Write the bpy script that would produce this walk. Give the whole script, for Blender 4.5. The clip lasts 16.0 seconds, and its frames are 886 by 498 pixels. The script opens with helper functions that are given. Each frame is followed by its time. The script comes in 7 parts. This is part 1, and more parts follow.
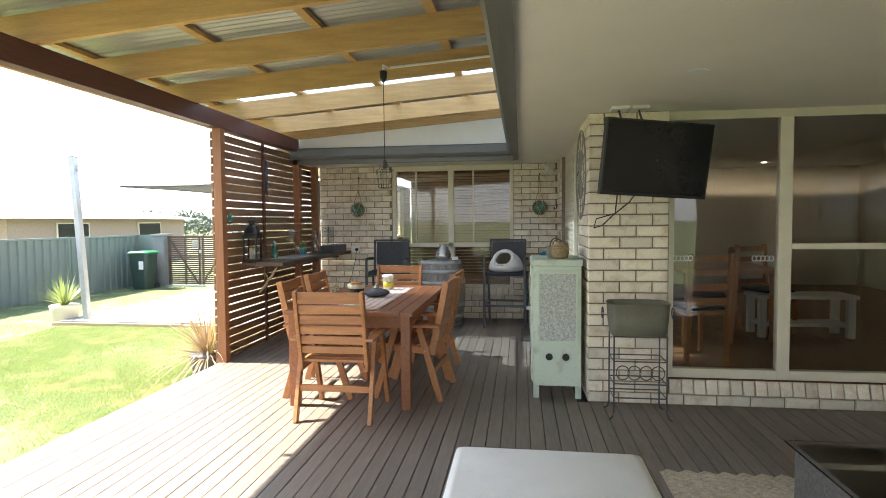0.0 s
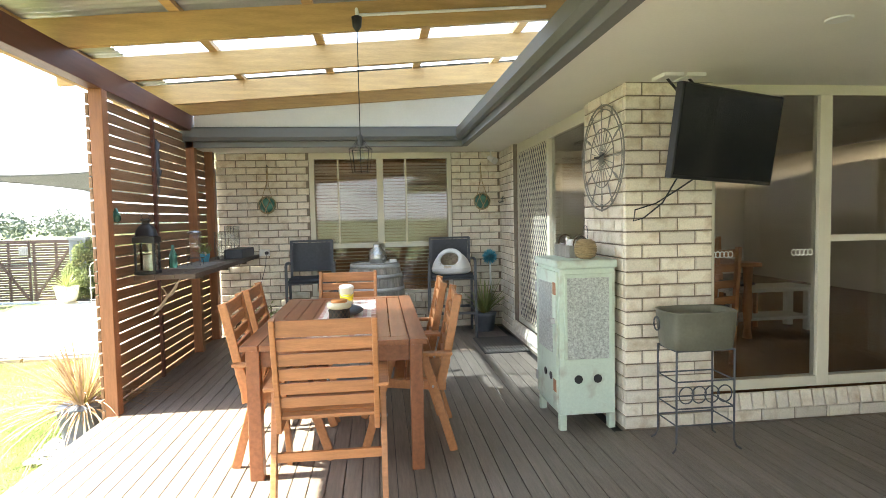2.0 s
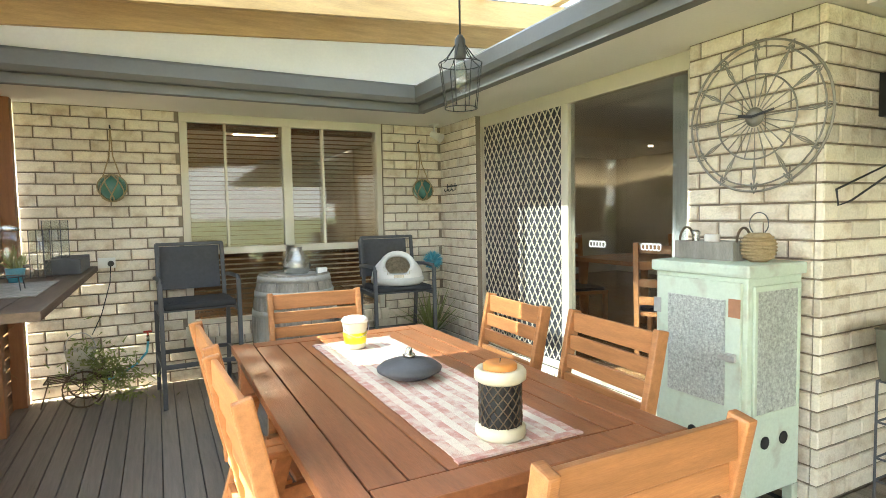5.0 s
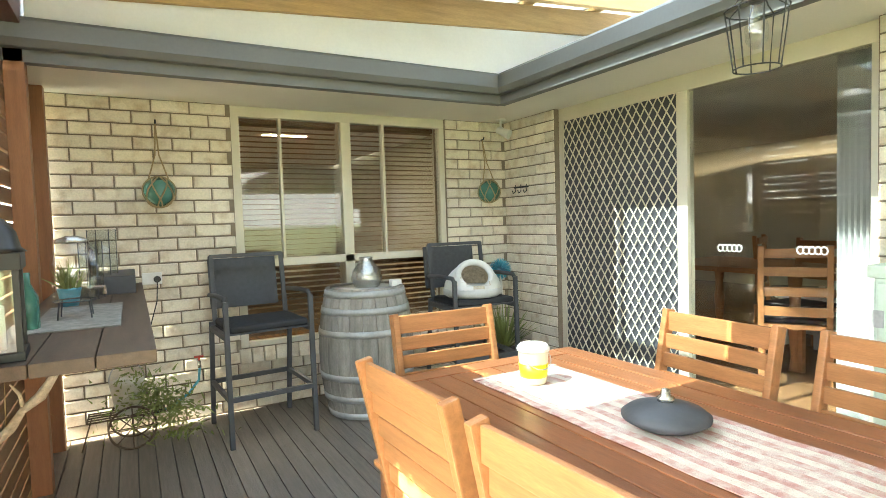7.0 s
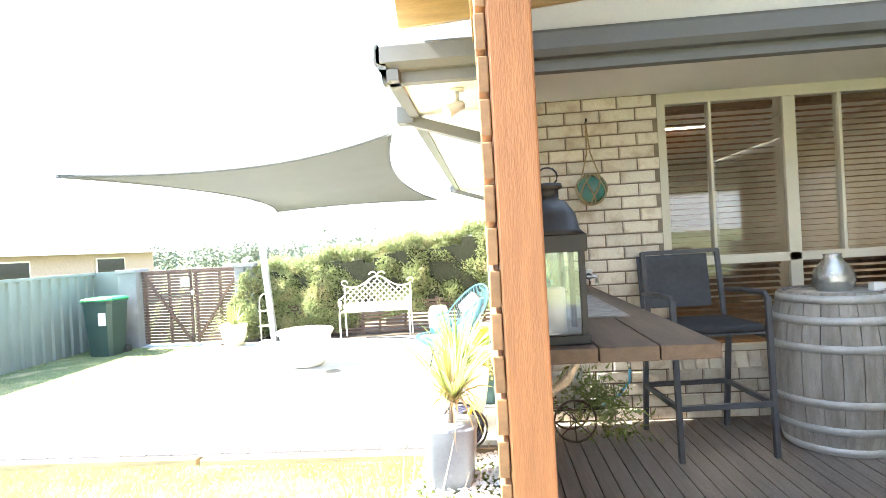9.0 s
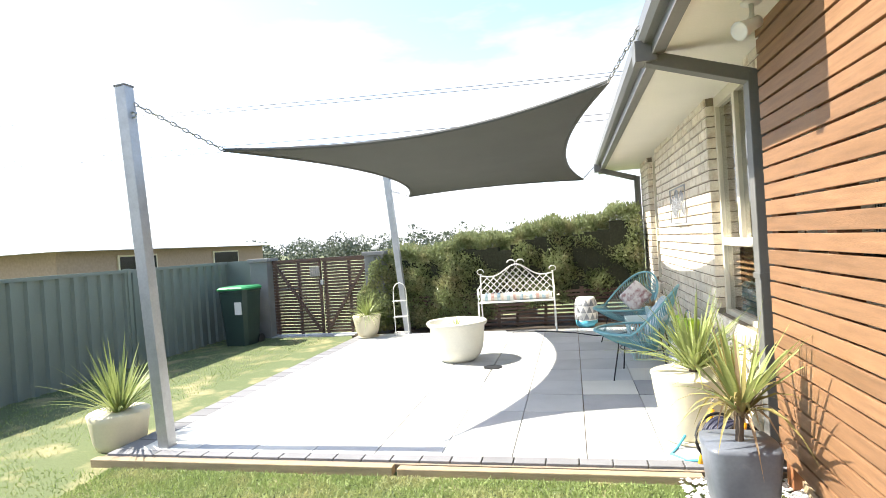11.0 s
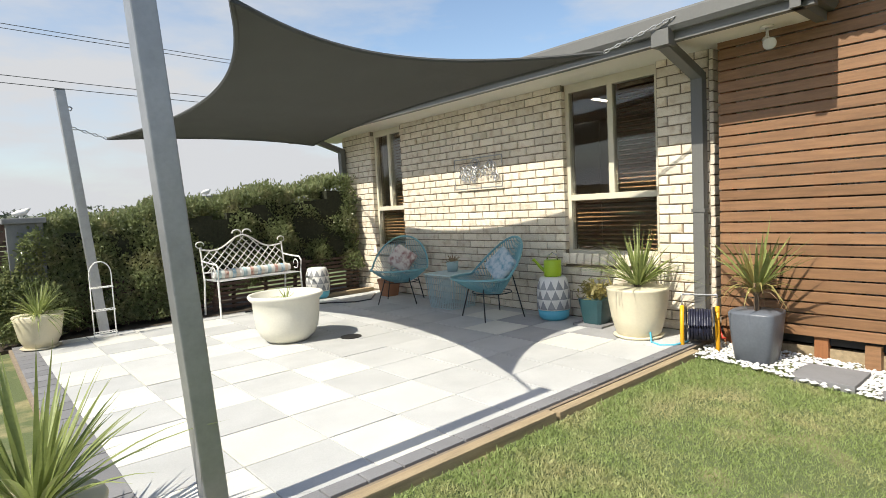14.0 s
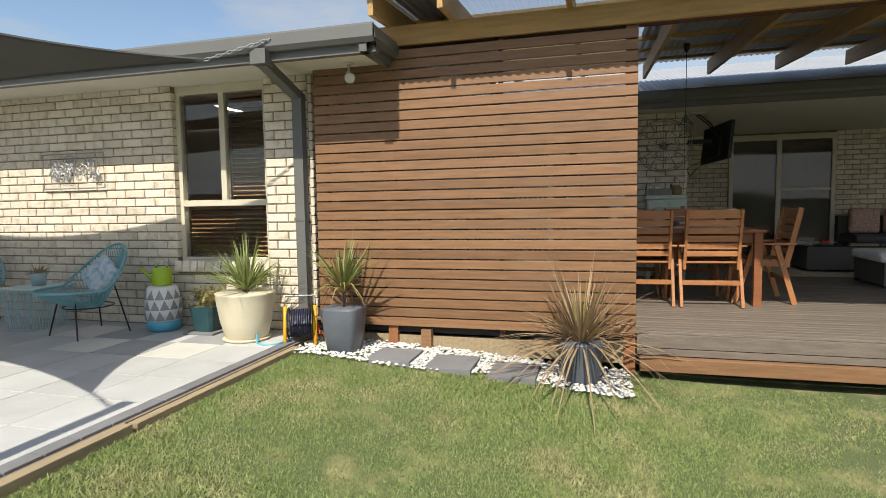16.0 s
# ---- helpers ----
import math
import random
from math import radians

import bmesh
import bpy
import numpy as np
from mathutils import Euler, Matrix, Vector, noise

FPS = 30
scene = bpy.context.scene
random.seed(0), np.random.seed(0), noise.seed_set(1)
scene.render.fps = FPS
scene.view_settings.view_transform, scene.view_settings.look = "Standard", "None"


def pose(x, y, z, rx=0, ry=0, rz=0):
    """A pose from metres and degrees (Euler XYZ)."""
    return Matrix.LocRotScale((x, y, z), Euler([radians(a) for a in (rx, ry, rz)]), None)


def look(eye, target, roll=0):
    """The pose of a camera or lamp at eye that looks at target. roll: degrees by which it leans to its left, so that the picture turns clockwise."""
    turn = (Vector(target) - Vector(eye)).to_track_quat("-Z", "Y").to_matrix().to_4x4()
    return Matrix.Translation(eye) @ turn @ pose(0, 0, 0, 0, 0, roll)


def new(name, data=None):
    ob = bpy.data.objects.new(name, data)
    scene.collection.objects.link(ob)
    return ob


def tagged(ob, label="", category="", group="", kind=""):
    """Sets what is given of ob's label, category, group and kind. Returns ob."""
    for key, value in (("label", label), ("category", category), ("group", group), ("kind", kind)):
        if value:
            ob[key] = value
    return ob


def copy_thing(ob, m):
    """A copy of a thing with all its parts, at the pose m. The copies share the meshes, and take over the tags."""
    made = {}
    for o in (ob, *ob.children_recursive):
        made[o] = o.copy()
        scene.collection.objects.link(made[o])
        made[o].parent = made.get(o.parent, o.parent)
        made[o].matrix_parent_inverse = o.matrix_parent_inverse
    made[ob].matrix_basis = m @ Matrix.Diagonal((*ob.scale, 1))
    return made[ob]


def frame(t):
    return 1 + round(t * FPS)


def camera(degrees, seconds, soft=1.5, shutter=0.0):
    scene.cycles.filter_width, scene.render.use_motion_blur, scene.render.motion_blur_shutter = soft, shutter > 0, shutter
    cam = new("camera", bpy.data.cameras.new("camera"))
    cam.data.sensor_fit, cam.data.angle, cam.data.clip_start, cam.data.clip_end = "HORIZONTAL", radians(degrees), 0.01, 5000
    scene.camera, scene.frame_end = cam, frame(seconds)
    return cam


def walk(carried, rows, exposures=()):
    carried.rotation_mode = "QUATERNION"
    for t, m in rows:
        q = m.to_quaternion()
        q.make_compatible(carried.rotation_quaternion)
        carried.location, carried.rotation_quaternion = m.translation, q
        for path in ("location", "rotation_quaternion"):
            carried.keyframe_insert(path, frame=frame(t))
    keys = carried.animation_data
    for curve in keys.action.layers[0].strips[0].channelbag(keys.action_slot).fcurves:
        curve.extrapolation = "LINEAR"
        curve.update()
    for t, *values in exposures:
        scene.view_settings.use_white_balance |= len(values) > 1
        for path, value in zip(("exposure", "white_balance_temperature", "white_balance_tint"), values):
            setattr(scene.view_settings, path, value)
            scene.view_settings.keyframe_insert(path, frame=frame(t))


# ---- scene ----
cam = camera(76.6, 16.0, soft=0.45)

PATH = [
    (0, (1.128, 0.304, 1.42), (0.853, 2.283, 1.322), -0.5),
    (0.5, (0.952, 0.419, 1.418), (0.84, 2.413, 1.318), -0.5),
    (1, (0.697, 0.636, 1.418), (0.724, 2.633, 1.312), -0.5),
    (1.5, (0.395, 0.964, 1.398), (0.511, 2.958, 1.293), -1.0),
    (2, (0.082, 1.319, 1.409), (0.308, 3.303, 1.296), -1.2),
    (2.5, (-0.185, 1.702, 1.408), (0.137, 3.673, 1.295), -1.0),
    (3, (-0.376, 1.994, 1.39), (0.044, 3.946, 1.281), -1.1),
    (3.2, (-0.452, 2.111, 1.388), (0.033, 4.049, 1.281), -1.2),
    (5.3, (-1.063, 3.485, 1.347), (-0.105, 5.237, 1.228), -1.1),
    (5.5, (-1.133, 3.591, 1.348), (-0.143, 5.325, 1.232), -1.2),
    (6, (-1.227, 3.799, 1.349), (-0.19, 5.506, 1.235), -1.3),
    (6.5, (-1.323, 4.023, 1.35), (-0.29, 5.732, 1.24), -1.5),
    (7, (-1.43, 4.13, 1.349), (-0.461, 5.877, 1.249), -1.8),
    (7.5, (-1.557, 4.307, 1.318), (-0.81, 6.161, 1.237), -2.1),
    (8, (-1.759, 4.387, 1.321), (-1.326, 6.338, 1.257), -2.7),
    (8.5, (-1.892, 4.426, 1.292), (-1.78, 6.422, 1.253), -3.0),
    (9, (-1.962, 4.49, 1.293), (-2.123, 6.484, 1.275), -3.3),
    (9.5, (-2.076, 4.516, 1.296), (-2.48, 6.474, 1.29), -3.7),
    (10, (-2.117, 4.527, 1.273), (-2.674, 6.447, 1.285), -3.6),
    (10.2, (-2.144, 4.539, 1.283), (-2.74, 6.449, 1.291), -3.6),
    (12.5, (-5.814, 6.581, 1.0), (-5.148, 8.463, 0.887), -3.4),
    (13, (-6.402, 6.699, 0.997), (-5.284, 8.352, 0.86), -2.9),
    (13.5, (-6.552, 6.518, 1.021), (-5.32, 8.087, 0.877), -2.9),
    (14, (-6.649, 6.376, 1.041), (-5.349, 7.889, 0.896), -2.9),
    (14.5, (-6.658, 6.261, 1.064), (-5.265, 7.688, 0.913), -2.8),
    (15, (-6.63, 6.142, 1.056), (-5.044, 7.351, 0.895), -2.4),
    (15.5, (-6.572, 6.012, 1.039), (-4.765, 6.852, 0.873), -1.7),
    (16, (-6.586, 5.91, 1.002), (-4.663, 6.439, 0.854), -0.9),
]
walk(cam, [(t, look(eye, target, roll)) for t, eye, target, roll in PATH],
     [(0, 2.82, 6800, 8), (1.2, 3.13, 6850, 7), (3.2, 3.63, 6900, 5), (5.3, 3.74, 7400, 1), (6.6, 3.82, 7400, -1), (7.5, 4.1, 7300, -2), (8.4, 4.1, 6900, 4), (9.4, 3.6, 6500, 8), (10.2, 2.9, 6500, 10), (12.0, 0.82, 6900, 8), (13.2, 0.82, 6900, 8), (14.0, 0.60, 6800, 8), (15.2, 0.36, 6800, 8), (16, 0.38, 6800, 8)])

# ---- world and sun ----
SUN_AZ, SUN_EL = 269.2, 50.5        # degrees, azimuth clockwise from +y; the sun stands over the lawn side
world = bpy.data.worlds.new("world")
scene.world = world
world.use_nodes = True
wn, wl = world.node_tree.nodes, world.node_tree.links
sky = wn.new("ShaderNodeTexSky")
sky.sky_type, sky.sun_disc = "NISHITA", False
sky.sun_elevation, sky.sun_rotation = radians(SUN_EL), radians(SUN_AZ)
sky.air_density, sky.dust_density, sky.ozone_density = 1.0, 1.2, 1.5
wt = wn.new("ShaderNodeTexCoord")
wm = wn.new("ShaderNodeMapping")
wm.inputs["Scale"].default_value = (1.0, 1.0, 3.2)
wl.new(wt.outputs["Generated"], wm.inputs["Vector"])
cn = wn.new("ShaderNodeTexNoise")
cn.inputs["Scale"].default_value, cn.inputs["Detail"].default_value, cn.inputs["Roughness"].default_value = 2.4, 8.0, 0.55
wl.new(wm.outputs["Vector"], cn.inputs["Vector"])
wx = wn.new("ShaderNodeSeparateXYZ")
wl.new(wt.outputs["Generated"], wx.inputs["Vector"])
low = wn.new("ShaderNodeMapRange")          # more cloud towards the horizon
low.inputs["From Min"].default_value, low.inputs["From Max"].default_value = 0.05, 0.42
low.inputs["To Min"].default_value, low.inputs["To Max"].default_value = 0.24, -0.07
wl.new(wx.outputs["Z"], low.inputs["Value"])
ca = wn.new("ShaderNodeMath")
wl.new(cn.outputs["Fac"], ca.inputs[0])
wl.new(low.outputs["Result"], ca.inputs[1])
cr = wn.new("ShaderNodeValToRGB")
cr.color_ramp.elements[0].position, cr.color_ramp.elements[1].position = 0.46, 0.70
cm = wn.new("ShaderNodeMix")
cm.data_type = "RGBA"
cm.inputs["B"].default_value = (3.4, 3.52, 3.82, 1)
wl.new(ca.outputs["Value"], cr.inputs["Fac"])
wl.new(cr.outputs["Color"], cm.inputs["Factor"])
wl.new(sky.outputs["Color"], cm.inputs["A"])
wl.new(cm.outputs["Result"], wn["Background"].inputs["Color"])
wn["Background"].inputs["Strength"].default_value = 0.132

sun_data = bpy.data.lights.new("sun", "SUN")
for lx, ly, sx, sy, watts in ((4.0, 7.0, 0.5, 0.5, 260.0), (0.2, 10.8, 0.5, 0.08, 2.0)):      # the lit rooms behind the glass
    room = bpy.data.lights.new("room_lamp", "AREA")
    room.shape, room.size, room.size_y, room.energy, room.color = "RECTANGLE", sx, sy, watts, (1.0, 0.82, 0.62)
    new("room_lamp", room).matrix_world = pose(lx, ly, 2.40)
sun_data.energy, sun_data.angle, sun_data.color = 4.3, radians(0.5), (1.0, 0.95, 0.87)
az, el = radians(SUN_AZ), radians(SUN_EL)
toward_sun = Vector((math.sin(az) * math.cos(el), math.cos(az) * math.cos(el), math.sin(el)))
sun = new("sun", sun_data)
sun.matrix_world = look(toward_sun * 30, (0, 0, 0))


# ---- materials ----
def mat(name, base, rough=0.6, metal=0.0, var=0.15, scale=8.0, bump=0.1, bscale=60.0, stretch=(1, 1, 1), rnd=0.0, second=None, amount=0.5, trans=0.0, ior=1.45, alpha=1.0, spec=0.5):
    """A surface with two scales of noise in colour, fine relief, and a shade of its own for each object (rnd)."""
    m = bpy.data.materials.new(name)
    m.use_nodes = True
    n, l = m.node_tree.nodes, m.node_tree.links
    b = n["Principled BSDF"]
    b.inputs["Roughness"].default_value, b.inputs["Metallic"].default_value = rough, metal
    b.inputs["Transmission Weight"].default_value, b.inputs["IOR"].default_value = trans, ior
    b.inputs["Alpha"].default_value = alpha
    b.inputs["Specular IOR Level"].default_value = spec
    tc, mp = n.new("ShaderNodeTexCoord"), n.new("ShaderNodeMapping")
    mp.inputs["Scale"].default_value = stretch
    oi = n.new("ShaderNodeObjectInfo")
    l.new(tc.outputs["Object"], mp.inputs["Vector"])
    va = n.new("ShaderNodeVectorMath")
    va.operation = "SCALE"
    va.inputs[0].default_value = (37.0, 53.0, 71.0)
    l.new(oi.outputs["Random"], va.inputs["Scale"])
    add = n.new("ShaderNodeVectorMath")
    l.new(mp.outputs["Vector"], add.inputs[0])
    l.new(va.outputs["Vector"], add.inputs[1])
    n1, n2 = n.new("ShaderNodeTexNoise"), n.new("ShaderNodeTexNoise")
    for k, sc, det in ((n1, scale, 5.0), (n2, bscale, 4.0)):
        k.inputs["Scale"].default_value, k.inputs["Detail"].default_value = sc, det
        l.new(add.outputs["Vector"], k.inputs["Vector"])
    ramp = n.new("ShaderNodeValToRGB")
    lo, hi = ramp.color_ramp.elements
    lo.position, hi.position = 0.3, 0.7
    other = second or tuple(c * (1 - var) for c in base)
    lo.color, hi.color = (*other, 1), (*base, 1)
    if second:
        lo.position, hi.position = amount - 0.12, amount + 0.12
    l.new(n1.outputs["Fac"], ramp.inputs["Fac"])
    fine = n.new("ShaderNodeMapRange")
    fine.inputs["To Min"].default_value, fine.inputs["To Max"].default_value = 1 - var * 0.8, 1 + var * 0.8
    l.new(n2.outputs["Fac"], fine.inputs["Value"])
    each = n.new("ShaderNodeMapRange")
    each.inputs["To Min"].default_value, each.inputs["To Max"].default_value = 1 - rnd, 1 + rnd
    l.new(oi.outputs["Random"], each.inputs["Value"])
    mul = n.new("ShaderNodeMath")
    mul.operation = "MULTIPLY"
    l.new(fine.outputs["Result"], mul.inputs[0])
    l.new(each.outputs["Result"], mul.inputs[1])
    sc = n.new("ShaderNodeVectorMath")
    sc.operation = "SCALE"
    l.new(ramp.outputs["Color"], sc.inputs[0])
    l.new(mul.outputs["Value"], sc.inputs["Scale"])
    l.new(sc.outputs["Vector"], b.inputs["Base Color"])
    if bump:
        bp = n.new("ShaderNodeBump")
        bp.inputs["Strength"].default_value, bp.inputs["Distance"].default_value = bump, 0.01
        l.new(n2.outputs["Fac"], bp.inputs["Height"])
        l.new(bp.outputs["Normal"], b.inputs["Normal"])
    return m


M = {}
M["brick"] = mat("cream_brick", (0.76, 0.685, 0.56), 0.85, var=0.24, scale=11, bump=0.5, bscale=90, rnd=0.12, second=(0.57, 0.46, 0.33), amount=0.385)
M["mortar"] = mat("mortar", (0.27, 0.217, 0.157), 0.95, var=0.2, scale=20, bump=0.4, bscale=150)
M["deck"] = mat("deck_board", (0.21, 0.175, 0.143), 0.45, var=0.3, scale=5, bump=0.25, bscale=40, stretch=(14, 1, 8), rnd=0.13)
M["oak"] = mat("merbau_slat", (0.27, 0.145, 0.072), 0.5, var=0.3, scale=4, bump=0.15, bscale=40, stretch=(8, 1, 12), rnd=0.14)
M["darkbeam"] = mat("dark_stained_beam", (0.13, 0.05, 0.035), 0.5, var=0.25, scale=4, bump=0.15, bscale=40, stretch=(10, 1, 10))
M["post"] = mat("stained_post", (0.33, 0.14, 0.06), 0.5, var=0.25, scale=4, bump=0.15, bscale=40, stretch=(12, 12, 1))
M["pine"] = mat("rafter_pine", (0.56, 0.36, 0.15), 0.6, var=0.25, scale=3, bump=0.15, bscale=30, stretch=(1, 10, 10), rnd=0.06)
M["teak"] = mat("oiled_teak", (0.46, 0.20, 0.078), 0.42, var=0.28, scale=5, bump=0.12, bscale=45, stretch=(1, 9, 9), rnd=0.1)
M["table_teak"] = mat("dark_oiled_teak", (0.30, 0.115, 0.05), 0.32, var=0.3, scale=5, bump=0.1, bscale=45, stretch=(9, 1, 9), rnd=0.12)
M["soffit"] = mat("soffit_paint", (0.80, 0.765, 0.67), 0.7, var=0.05, scale=2, bump=0.03)
M["white"] = mat("white_paint", (0.78, 0.77, 0.73), 0.55, var=0.06, scale=4, bump=0.04)
M["frame"] = mat("primrose_aluminium", (0.66, 0.61, 0.48), 0.4, var=0.05, scale=5, bump=0.03)
M["gutter"] = mat("grey_gutter", (0.15, 0.15, 0.14), 0.42, var=0.1, scale=3, bump=0.03)
M["steel"] = mat("galvanised_steel", (0.42, 0.43, 0.44), 0.4, 0.6, var=0.15, scale=12, bump=0.05)
M["sheet"] = mat("roof_sheet", (0.45, 0.46, 0.44), 0.45, 0.3, var=0.1, scale=3, bump=0.03)
M["roof"] = mat("house_roof_sheet", (0.52, 0.53, 0.53), 0.4, 0.3, var=0.1, scale=2, bump=0.03)
M["clear"] = bpy.data.materials.new("clear_corrugated_plastic")
M["clear"].use_nodes = True
cn_, cl_ = M["clear"].node_tree.nodes, M["clear"].node_tree.links
ctr, ctl, cmx = cn_.new("ShaderNodeBsdfTransparent"), cn_.new("ShaderNodeBsdfTranslucent"), cn_.new("ShaderNodeMixShader")
ctr.inputs["Color"].default_value, ctl.inputs["Color"].default_value = (0.30, 0.37, 0.46, 1), (0.27, 0.33, 0.42, 1)
cmx.inputs["Fac"].default_value = 0.5
cl_.new(ctr.outputs["BSDF"], cmx.inputs[1])
cl_.new(ctl.outputs["BSDF"], cmx.inputs[2])
cl_.new(cmx.outputs["Shader"], cn_["Material Output"].inputs["Surface"])
M["glass"] = mat("window_glass", (0.86, 0.88, 0.86), 0.02, var=0.0, bump=0.0, trans=1.0, ior=1.45)
M["black"] = mat("black_metal", (0.02, 0.02, 0.02), 0.45, var=0.2, scale=10, bump=0.08)
M["screen"] = mat("dark_screen", (0.012, 0.013, 0.014), 0.12, var=0.1, scale=2, bump=0.0)
M["char"] = mat("charcoal_metal", (0.075, 0.078, 0.085), 0.5, var=0.15, scale=10, bump=0.1)
M["mint"] = mat("worn_mint_paint", (0.56, 0.645, 0.53), 0.6, var=0.12, scale=7, bump=0.2, bscale=70, second=(0.38, 0.34, 0.26), amount=0.33)
M["mesh"] = mat("pressed_mesh", (0.60, 0.63, 0.58), 0.5, 0.3, var=0.4, scale=60, bump=0.8, bscale=120)
M["barrel"] = mat("weathered_oak", (0.35, 0.325, 0.285), 0.8, var=0.4, scale=5, bump=0.3, bscale=60, stretch=(6, 6, 1), rnd=0.1)
M["hoop"] = mat("zinc_hoop", (0.52, 0.52, 0.50), 0.5, 0.35, var=0.25, scale=10, bump=0.1)
M["shelf"] = mat("shelf_timber", (0.115, 0.078, 0.054), 0.55, var=0.35, scale=4, bump=0.2, bscale=40, stretch=(9, 1, 9))
M["wicker"] = mat("dark_wicker", (0.14, 0.13, 0.115), 0.6, var=0.5, scale=60, bump=0.8, bscale=160)
M["cushion"] = mat("pale_cushion", (0.82, 0.81, 0.78), 0.9, var=0.07, scale=6, bump=0.3, bscale=250)
M["jute"] = mat("jute_rug", (0.66, 0.57, 0.43), 0.95, var=0.35, scale=40, bump=0.8, bscale=120)
M["tub"] = mat("olive_tub", (0.20, 0.195, 0.145), 0.5, 0.4, var=0.2, scale=6, bump=0.1)
M["rope"] = mat("jute_rope", (0.42, 0.31, 0.17), 0.95, var=0.3, scale=60, bump=0.6, bscale=200)
M["teal_glass"] = mat("sea_green_glass", (0.13, 0.37, 0.29), 0.08, var=0.1, scale=4, bump=0.0, trans=0.55, ior=1.45)
M["clearglass"] = bpy.data.materials.new("thin_clear_glass")
M["clearglass"].use_nodes = True
gn_, gl_ = M["clearglass"].node_tree.nodes, M["clearglass"].node_tree.links
gtr, ggl, gmx = gn_.new("ShaderNodeBsdfTransparent"), gn_.new("ShaderNodeBsdfGlossy"), gn_.new("ShaderNodeMixShader")
gtr.inputs["Color"].default_value = (0.95, 0.97, 0.96, 1)
ggl.inputs["Roughness"].default_value, gmx.inputs["Fac"].default_value = 0.03, 0.09
gl_.new(gtr.outputs["BSDF"], gmx.inputs[1])
gl_.new(ggl.outputs["BSDF"], gmx.inputs[2])
gl_.new(gmx.outputs["Shader"], gn_["Material Output"].inputs["Surface"])
M["silver"] = mat("dimpled_silver", (0.55, 0.54, 0.50), 0.25, 0.85, var=0.2, scale=30, bump=0.5, bscale=60)
M["lawn"] = mat("lawn_soil", (0.10, 0.125, 0.05), 0.95, var=0.3, scale=3, bump=0.6, bscale=60, second=(0.34, 0.29, 0.15), amount=0.36)
M["grass"] = mat("grass_blade", (0.28, 0.35, 0.125), 0.7, var=0.95, scale=2.6, bump=0.0, bscale=45, second=(0.46, 0.43, 0.22), amount=0.40)
M["paver"] = mat("pale_paver", (0.49, 0.495, 0.48), 0.8, var=0.14, scale=3, bump=0.15, bscale=120, rnd=0.08)
M["paver_cream"] = mat("cream_paver", (0.62, 0.61, 0.55), 0.8, var=0.10, scale=3, bump=0.15, bscale=120, rnd=0.06)
M["paver_grey"] = mat("mid_grey_paver", (0.36, 0.36, 0.36), 0.85, var=0.15, scale=4, bump=0.2, bscale=120, rnd=0.12)
M["paver_dark"] = mat("dark_paver", (0.21, 0.21, 0.215), 0.85, var=0.15, scale=4, bump=0.2, bscale=120, rnd=0.1)
M["sleeper"] = mat("timber_edging", (0.40, 0.31, 0.19), 0.85, var=0.3, scale=4, bump=0.3, bscale=40, stretch=(1, 9, 9))
M["gravel"] = mat("white_pebble", (0.70, 0.69, 0.66), 0.8, var=0.15, scale=30, bump=0.3, bscale=100, rnd=0.1)
M["sail"] = mat("charcoal_shade_cloth", (0.085, 0.088, 0.084), 0.85, var=0.12, scale=3, bump=0.3, bscale=400)
M["leaf"] = mat("hedge_leaf", (0.215, 0.25, 0.115), 0.25, var=0.9, scale=3.5, bump=0.0, bscale=40, second=(0.31, 0.29, 0.15), amount=0.38)
M["bark"] = mat("bark", (0.13, 0.095, 0.065), 0.9, var=0.3, scale=10, bump=0.5, bscale=60)
M["yucca"] = mat("yucca_leaf", (0.30, 0.355, 0.12), 0.45, var=0.3, scale=6, bump=0.0)
M["yellow_leaf"] = mat("yellowing_leaf", (0.36, 0.31, 0.11), 0.55, var=0.35, scale=5, bump=0.0)
M["dry_leaf"] = mat("dry_bronze_leaf", (0.42, 0.30, 0.18), 0.7, var=0.35, scale=6, bump=0.0)
M["cream_pot"] = mat("cream_glaze", (0.66, 0.60, 0.44), 0.45, var=0.08, scale=4, bump=0.05)
M["pale_pot"] = mat("pale_concrete_pot", (0.66, 0.645, 0.56), 0.6, var=0.08, scale=5, bump=0.08)
M["slate_pot"] = mat("slate_grey_glaze", (0.13, 0.145, 0.17), 0.35, var=0.2, scale=5, bump=0.06)
M["teal_pot"] = mat("dark_teal_glaze", (0.03, 0.08, 0.09), 0.35, var=0.2, scale=5, bump=0.06)
M["terracotta"] = mat("terracotta", (0.42, 0.20, 0.11), 0.8, var=0.2, scale=8, bump=0.1)
M["soil"] = mat("soil", (0.06, 0.045, 0.03), 0.95, var=0.3, scale=30, bump=0.6)
M["aqua"] = mat("aqua_plastic", (0.19, 0.41, 0.46), 0.4, var=0.1, scale=8, bump=0.03)
M["aqua_light"] = mat("pale_aqua_paint", (0.46, 0.60, 0.62), 0.5, var=0.1, scale=8, bump=0.03)
M["blue_base"] = mat("sky_blue_glaze", (0.10, 0.42, 0.56), 0.35, var=0.08, scale=5, bump=0.02)
M["grey_tri"] = mat("grey_glaze", (0.30, 0.31, 0.32), 0.35, var=0.08, scale=5, bump=0.02)
M["lime"] = mat("lime_paint", (0.36, 0.52, 0.03), 0.35, var=0.08, scale=5, bump=0.02)
M["orange"] = mat("orange_plastic", (0.85, 0.42, 0.02), 0.4, var=0.08, scale=5, bump=0.02)
M["red"] = mat("red_plastic", (0.5, 0.04, 0.02), 0.4, var=0.08, scale=5, bump=0.02)
